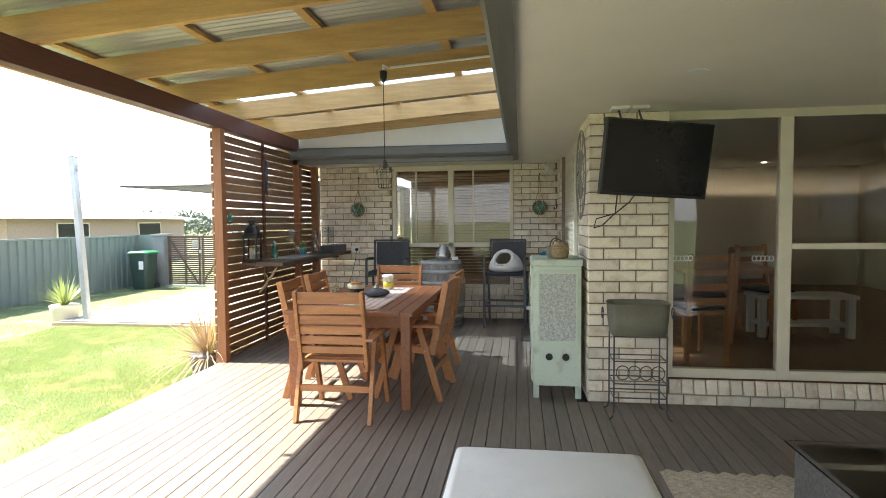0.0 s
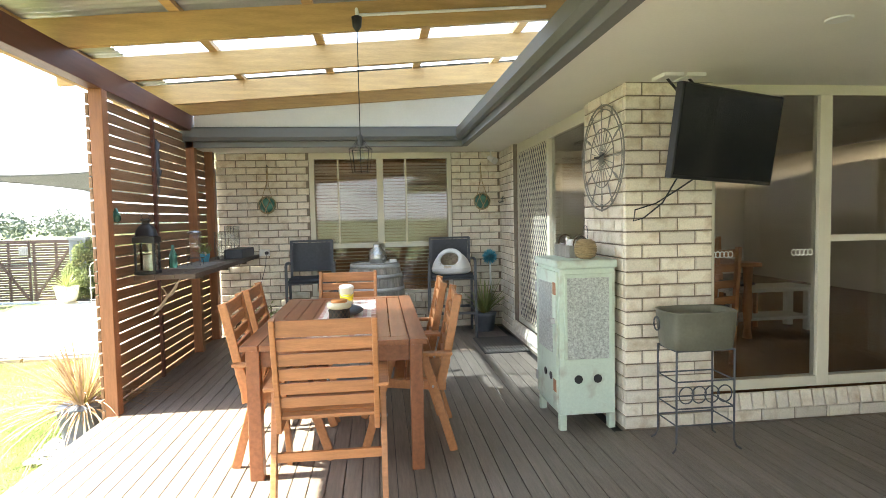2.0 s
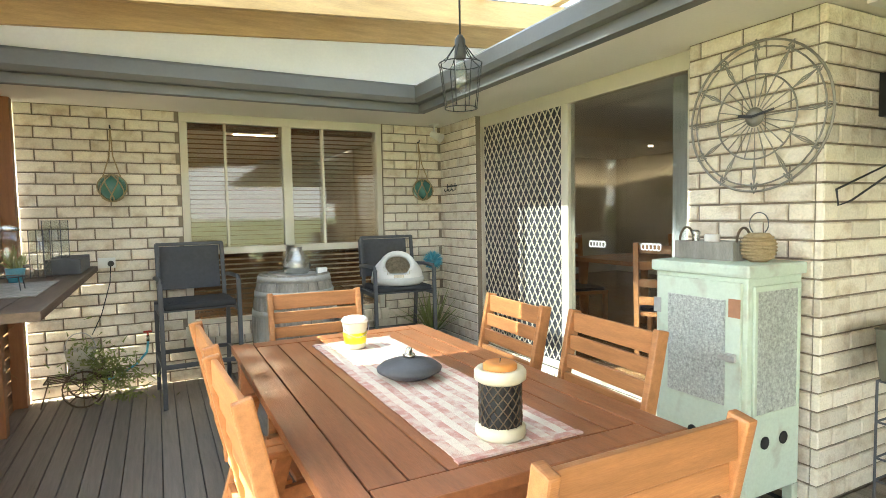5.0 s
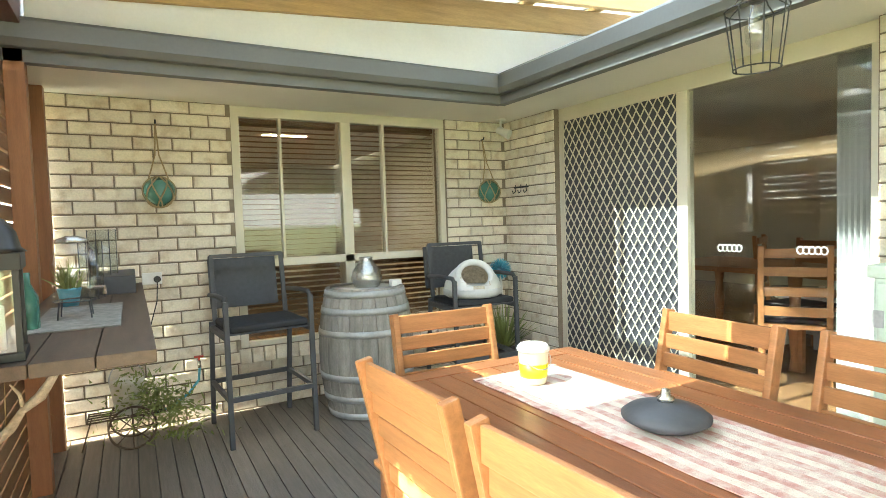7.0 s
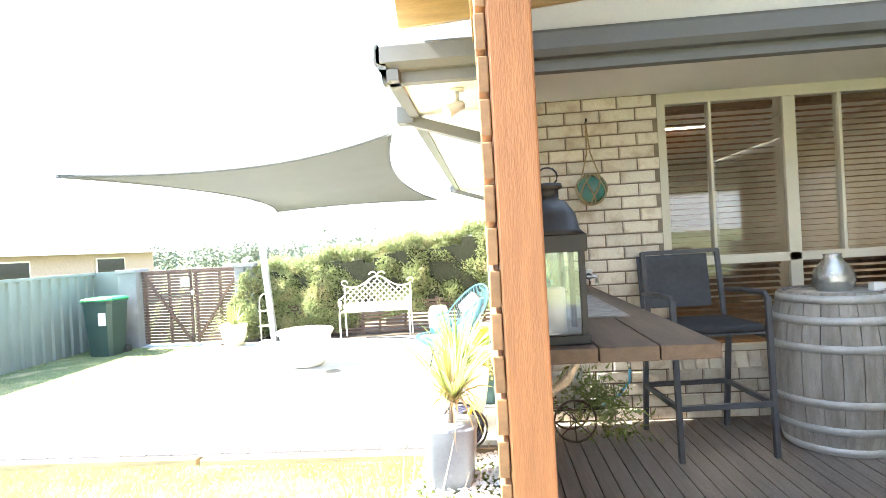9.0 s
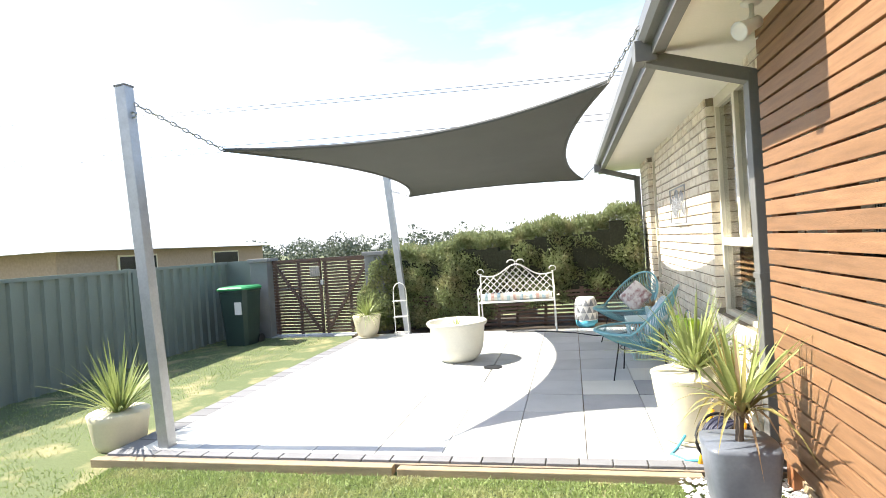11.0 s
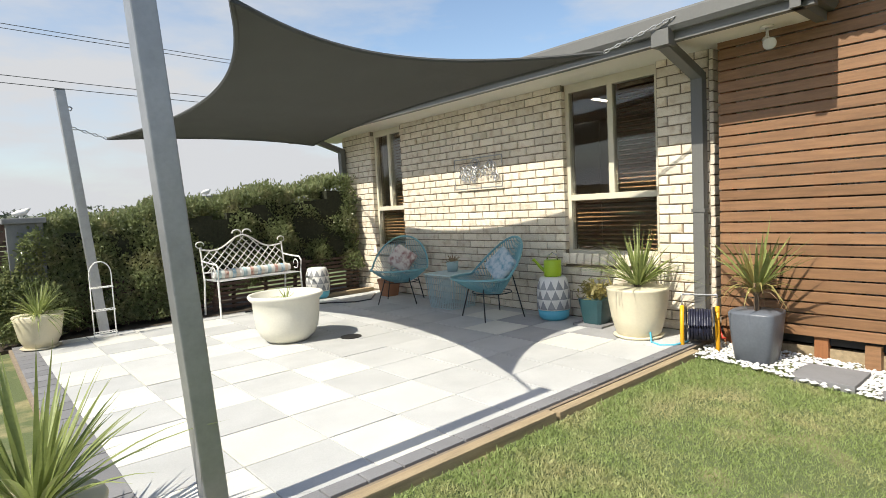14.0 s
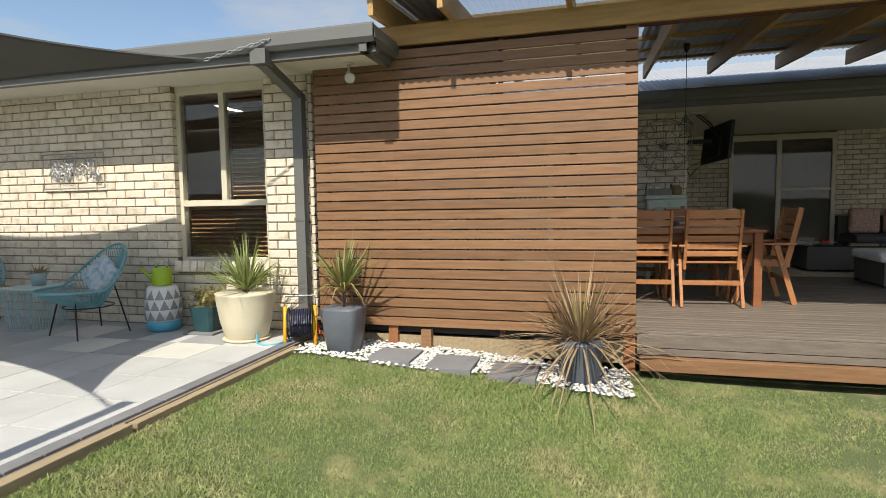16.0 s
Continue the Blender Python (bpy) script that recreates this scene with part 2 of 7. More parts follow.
M["hose"] = mat("navy_hose", (0.02, 0.022, 0.045), 0.45, var=0.2, scale=8, bump=0.05)
M["yellow"] = mat("yellow_tin", (0.80, 0.66, 0.03), 0.4, var=0.1, scale=8, bump=0.03)
M["fence"] = mat("green_grey_fence_sheet", (0.17, 0.205, 0.18), 0.5, var=0.1, scale=2, bump=0.03)
M["gate"] = mat("brown_gate_slat", (0.115, 0.07, 0.052), 0.6, var=0.25, scale=4, bump=0.1, stretch=(1, 8, 8), rnd=0.1)
M["render"] = mat("grey_rendered_pier", (0.20, 0.205, 0.205), 0.85, var=0.15, scale=6, bump=0.2)
M["bin"] = mat("dark_green_bin", (0.03, 0.055, 0.045), 0.5, var=0.15, scale=5, bump=0.05)
M["bin_lid"] = mat("green_bin_lid", (0.02, 0.22, 0.07), 0.5, var=0.1, scale=5, bump=0.05)
M["blind"] = mat("brown_timber_blind", (0.23, 0.13, 0.06), 0.5, var=0.2, scale=6, bump=0.05, stretch=(1, 8, 8), rnd=0.08)
M["wallin"] = mat("interior_plaster", (0.58, 0.54, 0.46), 0.8, var=0.05, scale=2, bump=0.02)
M["floorin"] = mat("interior_floor", (0.30, 0.155, 0.07), 0.25, var=0.3, scale=4, bump=0.05, stretch=(9, 1, 1))
M["curtain"] = mat("sheer_curtain", (0.62, 0.62, 0.60), 0.9, var=0.1, scale=8, bump=0.1)
M["neigh"] = mat("neighbour_brick", (0.40, 0.30, 0.23), 0.85, var=0.2, scale=14, bump=0.2)
M["print"] = mat("patterned_cotton", (0.62, 0.58, 0.55), 0.9, var=0.2, scale=18, bump=0.2, bscale=250, second=(0.30, 0.16, 0.16), amount=0.44)
M["print_blue"] = mat("pale_blue_print", (0.55, 0.62, 0.66), 0.9, var=0.2, scale=18, bump=0.2, bscale=250, second=(0.20, 0.38, 0.48), amount=0.44)
M["candle"] = mat("orange_wax", (0.62, 0.24, 0.06), 0.5, var=0.1, scale=8, bump=0.03)
M["lampglow"] = bpy.data.materials.new("downlight_glow")
M["lampglow"].use_nodes = True
M["lampglow"].node_tree.nodes["Principled BSDF"].inputs["Emission Color"].default_value = (1, 0.9, 0.75, 1)
M["lampglow"].node_tree.nodes["Principled BSDF"].inputs["Emission Strength"].default_value = 4.0


def let_through(m, share):
    """Thin leaves: part of the light passes to the far side."""
    n, l = m.node_tree.nodes, m.node_tree.links
    b = n["Principled BSDF"]
    tl, mx = n.new("ShaderNodeBsdfTranslucent"), n.new("ShaderNodeMixShader")
    l.new(b.inputs["Base Color"].links[0].from_socket, tl.inputs["Color"])
    mx.inputs["Fac"].default_value = share
    l.new(b.outputs["BSDF"], mx.inputs[1])
    l.new(tl.outputs["BSDF"], mx.inputs[2])
    l.new(mx.outputs["Shader"], n["Material Output"].inputs["Surface"])


for key, share in (("leaf", 0.4), ("yucca", 0.3), ("grass", 0.3), ("yellow_leaf", 0.3), ("dry_leaf", 0.2)):
    let_through(M[key], share)


# ---- builders ----
def box(bm, lo, hi, m=None):
    """An axis-aligned box from corner to corner, turned by m."""
    v = [bm.verts.new((m @ Vector((x, y, z))) if m else (x, y, z)) for x in (lo[0], hi[0]) for y in (lo[1], hi[1]) for z in (lo[2], hi[2])]
    for f in ((0, 1, 3, 2), (4, 6, 7, 5), (0, 4, 5, 1), (2, 3, 7, 6), (0, 2, 6, 4), (1, 5, 7, 3)):
        bm.faces.new([v[i] for i in f])


def bar(bm, a, b, w, h, up=(0, 0, 1)):
    """A rectangular bar from a to b, w across and h along up."""
    a, b = Vector(a), Vector(b)
    d = (b - a)
    ln = d.length
    d.normalize()
    up = Vector(up)
    side = d.cross(up)
    if side.length < 1e-4:
        side = d.cross(Vector((0, 1, 0)))
    side.normalize()
    up = side.cross(d)
    m = Matrix((side, d, up)).transposed().to_4x4()
    m.translation = a
    box(bm, (-w / 2, 0, -h / 2), (w / 2, ln, h / 2), m)


def tube(bm, pts, r, seg=6, closed=False):
    """A round bar along points; r is one radius or one for each point."""
    pts = [Vector(p) for p in pts]
    n = len(pts)
    rings = []
    up = Vector((0, 0, 1))
    for i, p in enumerate(pts):
        q = pts[(i + 1) % n] if (i < n - 1 or closed) else p
        o = pts[i - 1] if (i > 0 or closed) else p
        d = (q - o).normalized()
        s = d.cross(up)
        if s.length < 0.05:
            s = d.cross(Vector((1, 0, 0)))
        s.normalize()
        t = s.cross(d)
        rr = r[i] if isinstance(r, (list, tuple)) else r
        rings.append([bm.verts.new(p + (s * math.cos(2 * math.pi * k / seg) + t * math.sin(2 * math.pi * k / seg)) * rr) for k in range(seg)])
    for i in range(n if closed else n - 1):
        a, b = rings[i], rings[(i + 1) % n]
        for k in range(seg):
            bm.faces.new((a[k], a[(k + 1) % seg], b[(k + 1) % seg], b[k]))
    if not closed:
        bm.faces.new(rings[0])
        bm.faces.new(rings[-1][::-1])


def lathe(bm, prof, seg=28, at=(0, 0, 0), square=0.0):
    """A turned solid from (radius, height) pairs; square bends its outline towards a square."""
    rings = []
    for r, z in prof:
        ring = []
        for k in range(seg):
            a = 2 * math.pi * k / seg + (math.pi / seg if square else 0)
            c, s = math.cos(a), math.sin(a)
            f = 1.0 + square * (1 / max(abs(c), abs(s)) - 1)
            ring.append(bm.verts.new((at[0] + r * f * c, at[1] + r * f * s, at[2] + z)))
        rings.append(ring)
    for a, b in zip(rings, rings[1:]):
        for k in range(seg):
            bm.faces.new((a[k], a[(k + 1) % seg], b[(k + 1) % seg], b[k]))
    bm.faces.new(rings[0][::-1])
    bm.faces.new(rings[-1])


def ring_pts(r, n, z=0.0, at=(0, 0)):
    return [(at[0] + r * math.cos(2 * math.pi * k / n), at[1] + r * math.sin(2 * math.pi * k / n), z) for k in range(n)]


def mesh_of(name, bm, material, smooth=False, bevel=0.0):
    if bevel:
        bmesh.ops.bevel(bm, geom=bm.edges[:], offset=bevel, segments=2, affect="EDGES", profile=0.6)
    bmesh.ops.recalc_face_normals(bm, faces=bm.faces)
    me = bpy.data.meshes.new(name)
    bm.to_mesh(me)
    bm.free()
    for f in me.polygons:
        f.use_smooth = smooth
    me.materials.append(material)
    return me


def part(name, bm, material, parent=None, label="", smooth=False, bevel=0.0):
    ob = new(name, mesh_of(name, bm, material, smooth, bevel))
    if parent is not None:
        ob.parent = parent
    if label:
        ob["label"] = label
    return ob


def thing(name, label, category, at=(0, 0, 0), rz=0.0, group=""):
    ob = new(name)
    ob.matrix_basis = pose(*at, 0, 0, rz)
    return tagged(ob, label, category, group)


def boxes(*pairs):
    bm = bmesh.new()
    for lo, hi in pairs:
        box(bm, lo, hi)
    return bm


def bars(*rows):
    bm = bmesh.new()
    for a, b, w, h in rows:
        bar(bm, a, b, w, h)
    return bm


def tubes(r, *lines, seg=6, closed=False):
    bm = bmesh.new()
    for pts in lines:
        tube(bm, pts, r, seg, closed)
    return bm


def turned(prof, seg=28, at=(0, 0, 0), square=0.0):
    bm = bmesh.new()
    lathe(bm, prof, seg, at, square)
    return bm


def structure(name, bm, material, label, category, **kw):
    return tagged(part(name, bm, material, None, label, **kw), label, category, "", "structure")


# ---- ground ----
GX0, GX1 = -1.93, 4.75            # deck edges across
PATIO_Z = -0.147


def ground_z(x, y):
    """The lawn rises from the deck's post to the patio's edge."""
    s = min(max((y - 4.6) / 3.9, 0.0), 1.0)
    return -0.40 + 0.195 * s * s * (3 - 2 * s)


def ground_mesh():
    bm = bmesh.new()
    xs = [-900, -200, -60, -25] + [-14 + 0.7 * k for k in range(25)] + [12, 40, 200, 900]
    ys = [-900, -200, -40, -12] + [-4 + 0.7 * k for k in range(36)] + [30, 60, 200, 900]
    grid = [[bm.verts.new((x, y, ground_z(x, y) + 0.012 * noise.noise((x * 0.9, y * 0.9, 0)))) for y in ys] for x in xs]
    for i in range(len(xs) - 1):
        for j in range(len(ys) - 1):
            bm.faces.new((grid[i][j], grid[i + 1][j], grid[i + 1][j + 1], grid[i][j + 1]))
    return bm


structure("ground", ground_mesh(), M["lawn"], "mown green lawn with dry straw-coloured patches", "lawn", smooth=True)


def tri_cloud(name, base, direction, width, material, label, category, kind="stuff", parent=None):
    """Thin pointed blades as one mesh: base points, vectors to the tips and half widths."""
    n = len(base)
    side = np.cross(direction, np.random.normal(size=(n, 3)))
    side /= np.linalg.norm(side, axis=1)[:, None] + 1e-9
    verts = np.concatenate([base - side * width[:, None], base + side * width[:, None], base + direction], 0)
    idx = np.arange(n)
    faces = np.stack([idx, idx + n, idx + 2 * n], 1)
    me = bpy.data.meshes.new(name)
    me.from_pydata(verts.tolist(), [], faces.tolist())
    me.materials.append(material)
    ob = new(name, me)
    if parent is not None:
        ob.parent = parent
    return tagged(ob, label, category, "", kind)


def grass_field(name, spans, label):
    pts = []
    for x0, x1, y0, y1, per in spans:
        k = int((x1 - x0) * (y1 - y0) * per)
        pts.append(np.stack([np.random.uniform(x0, x1, k), np.random.uniform(y0, y1, k)], 1))
    p = np.concatenate(pts)
    thin = np.array([noise.noise((a * 1.1, b * 1.1, 3.0)) for a, b in p])
    p = p[thin > -0.62 + 0.35 * np.random.rand(len(p)) - 0.2]
    z = np.array([ground_z(a, b) for a, b in p])
    base = np.column_stack([p, z - 0.005])
    n = len(p)
    lean = np.random.normal(0, 0.013, (n, 2))
    tip = np.column_stack([lean, np.random.uniform(0.012, 0.032, n)])
    tri_cloud(name, base, tip, np.random.uniform(0.0022, 0.005, n), M["grass"], label, "grass")


grass_field("grass", [(-6.2, -2.0, 4.6, 8.34, 14000), (-6.2, -2.0, 4.2, 4.6, 5000), (-9.0, -6.2, 3.0, 8.3, 1500), (-5.5, -2.1, 1.0, 4.2, 2600), (-9.2, -6.9, 8.3, 14, 900), (-9.2, -5.5, -2, 3, 400)],
            "short green lawn grass with dry tips")


# ---- walls of brick ----
COURSE, LONG = 0.086, 0.24
brick_meshes = {}


def brick_mesh(ln, ht):
    key = (round(ln, 2), round(ht, 3))
    if key not in brick_meshes:
        bm = bmesh.new()
        a, h, e, d = key[0] / 2, key[1] / 2, 0.006, 0.034
        front = [bm.verts.new((x * (a - e), 0, z * (h - e))) for x, z in ((-1, -1), (1, -1), (1, 1), (-1, 1))]
        mid = [bm.verts.new((x * a, e, z * h)) for x, z in ((-1, -1), (1, -1), (1, 1), (-1, 1))]
        back = [bm.verts.new((x * a, d, z * h)) for x, z in ((-1, -1), (1, -1), (1, 1), (-1, 1))]
        bm.faces.new(front)
        for p, q in ((front, mid), (mid, back)):
            for k in range(4):
                bm.faces.new((p[k], q[k], q[(k + 1) % 4], p[(k + 1) % 4]))
        brick_meshes[key] = mesh_of("brick", bm, M["brick"])
    return brick_meshes[key]


def lay_bricks(wall, face, plane, u0, u1, z0, z1, holes=(), limit=300, near=0.0):
    """Bricks in running bond on a wall that faces -y (face 'y') or -x (face 'x'). The bricks past the limit, those farthest from near, are joined."""
    spots = []
    rows = math.ceil((z1 - z0 - 0.02) / COURSE)
    for r in range(rows):
        top = min(z0 + (r + 1) * COURSE, z1 + 0.006)       # the last course is cut to fit
        z = (z0 + r * COURSE + top) / 2
        spans = [(u0, u1)]
        for h0, h1, k0, k1 in holes:
            if k0 - 0.03 < z < k1 + 0.03:
                spans = [s for a, b in spans for s in ((a, min(b, h0)), (max(a, h1), b)) if s[1] - s[0] > 0.03]
        for a, b in spans:
            u = a - (LONG / 2 if r % 2 else 0)
            while u < b - 0.02:
                s, e = max(u, a), min(u + LONG, b)
                if e - s > 0.035:
                    spots.append(((s + e) / 2, z, e - s - 0.01, top - z0 - r * COURSE - 0.01))
                u += LONG
    spots.sort(key=lambda q: abs(q[0] - near))
    rest = bmesh.new() if len(spots) > limit else None
    for k, (u, z, ln, ht) in enumerate(spots):
        me = brick_mesh(ln, ht)
        shift = random.uniform(-0.002, 0.002)
        m = pose(u, plane + shift, z) if face == "y" else pose(plane + shift, u, z, 0, 0, -90)
        if k < limit:
            ob = new("brick", me)
            ob.parent = wall
            ob.matrix_basis = m
        else:
            have = len(rest.verts)
            rest.from_mesh(me)
            rest.verts.ensure_lookup_table()
            for v in rest.verts[have:]:
                v.co = m @ v.co
    if rest is not None:
        tagged(part("far_bricks", rest, M["brick"], wall), "cream clay bricks in running bond", "", "", "stuff")


def rowlock(wall, face, plane, u0, u1, z, ht=0.11, step=0.086, out=0.05):
    """A sill of bricks on edge that stands proud of the wall."""
    n = int((u1 - u0) / step)
    step = (u1 - u0) / n
    for k in range(n):
        me = brick_mesh(step - 0.01, ht)
        u = u0 + (k + 0.5) * step
        ob = new("brick", me)
        ob.parent = wall
        ob.matrix_basis = pose(u, plane - out, z, -14) if face == "y" else (pose(plane - out, u, z, 0, 0, -90) @ pose(0, 0, 0, -14))


SOF = 2.236
R = 0.014                          # depth of the joints
wall_end = structure("wall_north", boxes(
    ((-1.86, 8.44 + R, -0.3), (-0.76, 8.67, SOF)), ((1.02, 8.44 + R, -0.3), (1.9, 8.67, SOF)), ((-0.76, 8.44 + R, -0.3), (1.02, 8.67, 0.45))),
    M["mortar"], "cream brick wall with dark raked joints", "wall")
wall_door = structure("wall_east", boxes(
    ((1.64 + R, 7.74, -0.3), (1.87, 8.44, SOF)), ((1.64 + R, 5.45, -0.3), (1.87, 7.74, 0.11)), ((1.64 + R, 4.99, -0.3), (1.87, 5.45, SOF))),
    M["mortar"], "cream brick wall beside sliding glass doors", "wall")
wall_front = structure("wall_alfresco", boxes(
    ((1.64 + R, 4.74 + R, -0.3), (2.24, 4.99, SOF)), ((2.24, 4.74 + R, -0.3), (4.0, 4.97, 0.12)), ((4.0, 4.74 + R, -0.3), (4.9, 4.97, SOF))),
    M["mortar"], "cream brick pier and wall under the eave", "wall")
wall_out = structure("wall_west", boxes(
    ((-1.87 + R, 8.46, -0.6), (-1.64, 8.94, SOF)), ((-1.87 + R, 9.98, -0.6), (-1.64, 12.76, SOF)), ((-1.87 + R, 13.5, -0.6), (-1.64, 14.3, SOF)),
    ((-1.87 + R, 8.94, -0.6), (-1.64, 9.98, 0.5)), ((-1.87 + R, 12.76, -0.6), (-1.64, 13.5, 0.5))),
    M["mortar"], "sunlit cream brick outer wall with two windows", "wall")
wall_far = structure("wall_alfresco_side", boxes(((4.75 + R, -3.0, -0.3), (4.98, 4.9, SOF))), M["mortar"], "shaded cream brick side wall of the alfresco", "wall")

# ---- soffits, gutters, roofs ----
structure("ceiling", boxes(((1.08, -3.0, SOF), (6.0, 8.44, SOF + 0.02)), ((-2.42, 7.66, SOF), (1.08, 8.66, SOF + 0.02)), ((-2.42, 8.66, SOF), (-1.6, 14.9, SOF + 0.02))),
          M["soffit"], "painted cream soffit lining under the eaves", "soffit")


def gutter(name, a, b, out, label):
    """A quad gutter with its fascia from a to b; out points away from the house."""
    a, b, o = Vector(a), Vector(b), Vector(out)
    bm = bmesh.new()
    prof = ((0.10, -0.03), (0.035, -0.03), (0.035, 0.05), (0.0, 0.06), (-0.02, 0.075), (-0.02, 0.14), (-0.005, 0.17), (-0.012, 0.18), (-0.03, 0.16), (-0.035, 0.07), (-0.01, 0.035), (0.06, 0.03), (0.10, 0.03))
    rings = [[bm.verts.new(p - o * s + Vector((0, 0, h))) for s, h in prof] for p in (a, b)]
    n = len(prof)
    for k in range(n):
        bm.faces.new((rings[0][k], rings[1][k], rings[1][(k + 1) % n], rings[0][(k + 1) % n]))
    bm.faces.new(rings[0])
    bm.faces.new(rings[1][::-1])
    return structure(name, bm, M["gutter"], label, "gutter")


gutter("gutter_east", (1.0, -3.0, SOF), (1.0, 7.66, SOF), (-1, 0, 0), "dark grey metal eave gutter with a fascia")
gutter("gutter_north", (-2.50, 7.58, SOF), (1.06, 7.58, SOF), (0, -1, 0), "dark grey metal eave gutter with a fascia")
gutter("gutter_west", (-2.50, 7.55, SOF), (-2.50, 14.95, SOF), (-1, 0, 0), "dark grey metal eave gutter with a fascia")


def corrugated(x0, x1, y0, y1, z0, slope, amp=0.009, pitch=0.076, ref=0.0):
    """A sheet whose ribs run along x; it rises by slope from ref."""
    bm = bmesh.new()
    n = int((y1 - y0) / pitch * 6)
    rows = []
    for k in range(n + 1):
        y = y0 + (y1 - y0) * k / n
        h = amp * math.sin(2 * math.pi * y / pitch)
        rows.append([bm.verts.new((x, y, z0 + slope * (x - ref) + h)) for x in (x0, x1)])
    for a, b in zip(rows, rows[1:]):
        bm.faces.new((a[0], a[1], b[1], b[0]))
    return bm


structure("roof_east", corrugated(1.02, 5.5, -3.0, 11.0, SOF + 0.175, 0.28, ref=1.02), M["roof"], "grey corrugated metal house roof", "roof", smooth=True)
bm = bmesh.new()
G, T = SOF + 0.165, 0.28
for loop in (((-2.47, 7.61, 0), (1.02, 7.61, 0), (4.5, 11.1, 3.48), (1.0, 11.1, 3.48)), ((-2.47, 7.61, 0), (1.0, 11.1, 3.48), (1.0, 11.4, 3.48), (-2.47, 14.9, 0))):
    bm.faces.new([bm.verts.new((x, y, G + T * d)) for x, y, d in loop])
structure("roof_north", bm, M["roof"], "grey metal hip roof above the gutter", "roof")

# ---- pergola: posts, beam, rafters, battens, sheets ----
SL = 0.075


def raft_z(x):
    return 2.54 + SL * (x + 1.9)


M["sunlit_beam"] = mat("sunlit_beam_wood", (0.50, 0.30, 0.11), 0.6, var=0.25, scale=3, bump=0.15, bscale=30, stretch=(10, 1, 10))
pergola = tagged(new("pergola"), "timber pergola with orange pine rafters and corrugated roof sheets", "pergola", "", "structure")
part("beam", boxes(((-1.945, -3.0, 2.375), (-1.85, 8.36, 2.54))), M["darkbeam"], pergola, "dark red-brown stained beam", bevel=0.004)
# added facing: the beam's sunlit outer side is put into a lighter orange
part("outer_beam", boxes(((-1.985, -3.0, 2.375), (-1.948, 8.36, 2.54))), M["sunlit_beam"], pergola, "outer face of the beam, its sunlit tone painted in orange", bevel=0.004)
RAFT_Y = (-2.55, -1.69, -0.83, 0.03, 0.9, 1.76, 2.62, 3.48, 4.36, 5.24, 6.12, 7.06, 7.62)
for y in RAFT_Y:
    x0, x1 = -2.40, 2.45
    part("rafter", bars(((x0, y, raft_z(x0) + 0.095), (x1, y, raft_z(x1) + 0.095), 0.045, 0.19)), M["pine"], pergola, bevel=0.003)
for x in (-2.2, -1.2, -0.35, 0.5, 1.3, 2.0):
    z = raft_z(x) + 0.19 + 0.018
    part("batten", bars(((x, -2.7, z), (x, 7.75, z), 0.07, 0.035)), M["pine"], pergola)
CLEAR0, CLEAR1 = 5.42, 7.12
ZS = 2.54 + 0.19 + 0.036 + 0.012
part("roof_sheet", corrugated(-2.52, 2.55, -2.75, CLEAR0, ZS, SL, ref=-1.9), M["sheet"], pergola, "grey-green opaque corrugated sheets", smooth=True)
part("roof_sheet", corrugated(-2.52, 2.55, CLEAR1, 7.8, ZS, SL, ref=-1.9), M["sheet"], pergola, "grey-green opaque corrugated sheets", smooth=True)
# opaque strip over the overhang, added to shade the screen's top slats
part("roof_sheet", corrugated(-2.52, -1.93, CLEAR0, CLEAR1, ZS, SL, ref=-1.9), M["sheet"], pergola, smooth=True)
ob = part("clear_sheet", corrugated(-1.92, 2.55, CLEAR0 + 0.005, CLEAR1 - 0.005, ZS, SL, ref=-1.9), M["clear"], pergola, "clear corrugated plastic sheet", smooth=True)
bm = bmesh.new()
for z0, z1 in ((2.42, None),):
    pts = ((-1.84, 2.40), (2.1, 2.40), (2.1, raft_z(2.1) - 0.002), (-1.84, raft_z(-1.84) - 0.002))
    f = [bm.verts.new((x, 7.625, z)) for x, z in pts]
    b = [bm.verts.new((x, 7.64, z)) for x, z in pts]
    bm.faces.new(f)
    bm.faces.new(b[::-1])
    for k in range(4):
        bm.faces.new((f[k], b[k], b[(k + 1) % 4], f[(k + 1) % 4]))
part("infill_panel", bm, M["white"], pergola, "white painted triangular infill panel")
for y in (5.655, 7.66, 8.31):
    part("post", boxes(((-1.941, y - 0.045, -0.5), (-1.851, y + 0.045, 2.375))), M["post"], pergola, "orange-brown stained timber post", bevel=0.005)
part("post", boxes(((-1.93, -2.6, -0.5), (-1.84, -2.51, 2.375))), M["post"], pergola, bevel=0.005)

privacy_screen = thing("privacy_screen", "horizontal-slat merbau privacy screen on the deck edge", "screen")
me = mesh_of("slat", boxes(((-0.011, 5.61, -0.0368), (0.011, 8.36, 0.0368))), M["oak"], bevel=0.003)
for k in range(28):
    ob = new("slat", me)
    ob.parent = privacy_screen
    ob.matrix_basis = pose(-1.954 + random.uniform(-0.0015, 0.0015), 0, 0.0 + 0.0855 * k, 0, random.uniform(-1.5, 1.5), 0)
for y in (6.68,):
    part("batten", boxes(((-1.93, y - 0.02, -0.1), (-1.905, y + 0.02, 2.37))), M["darkbeam"], privacy_screen)

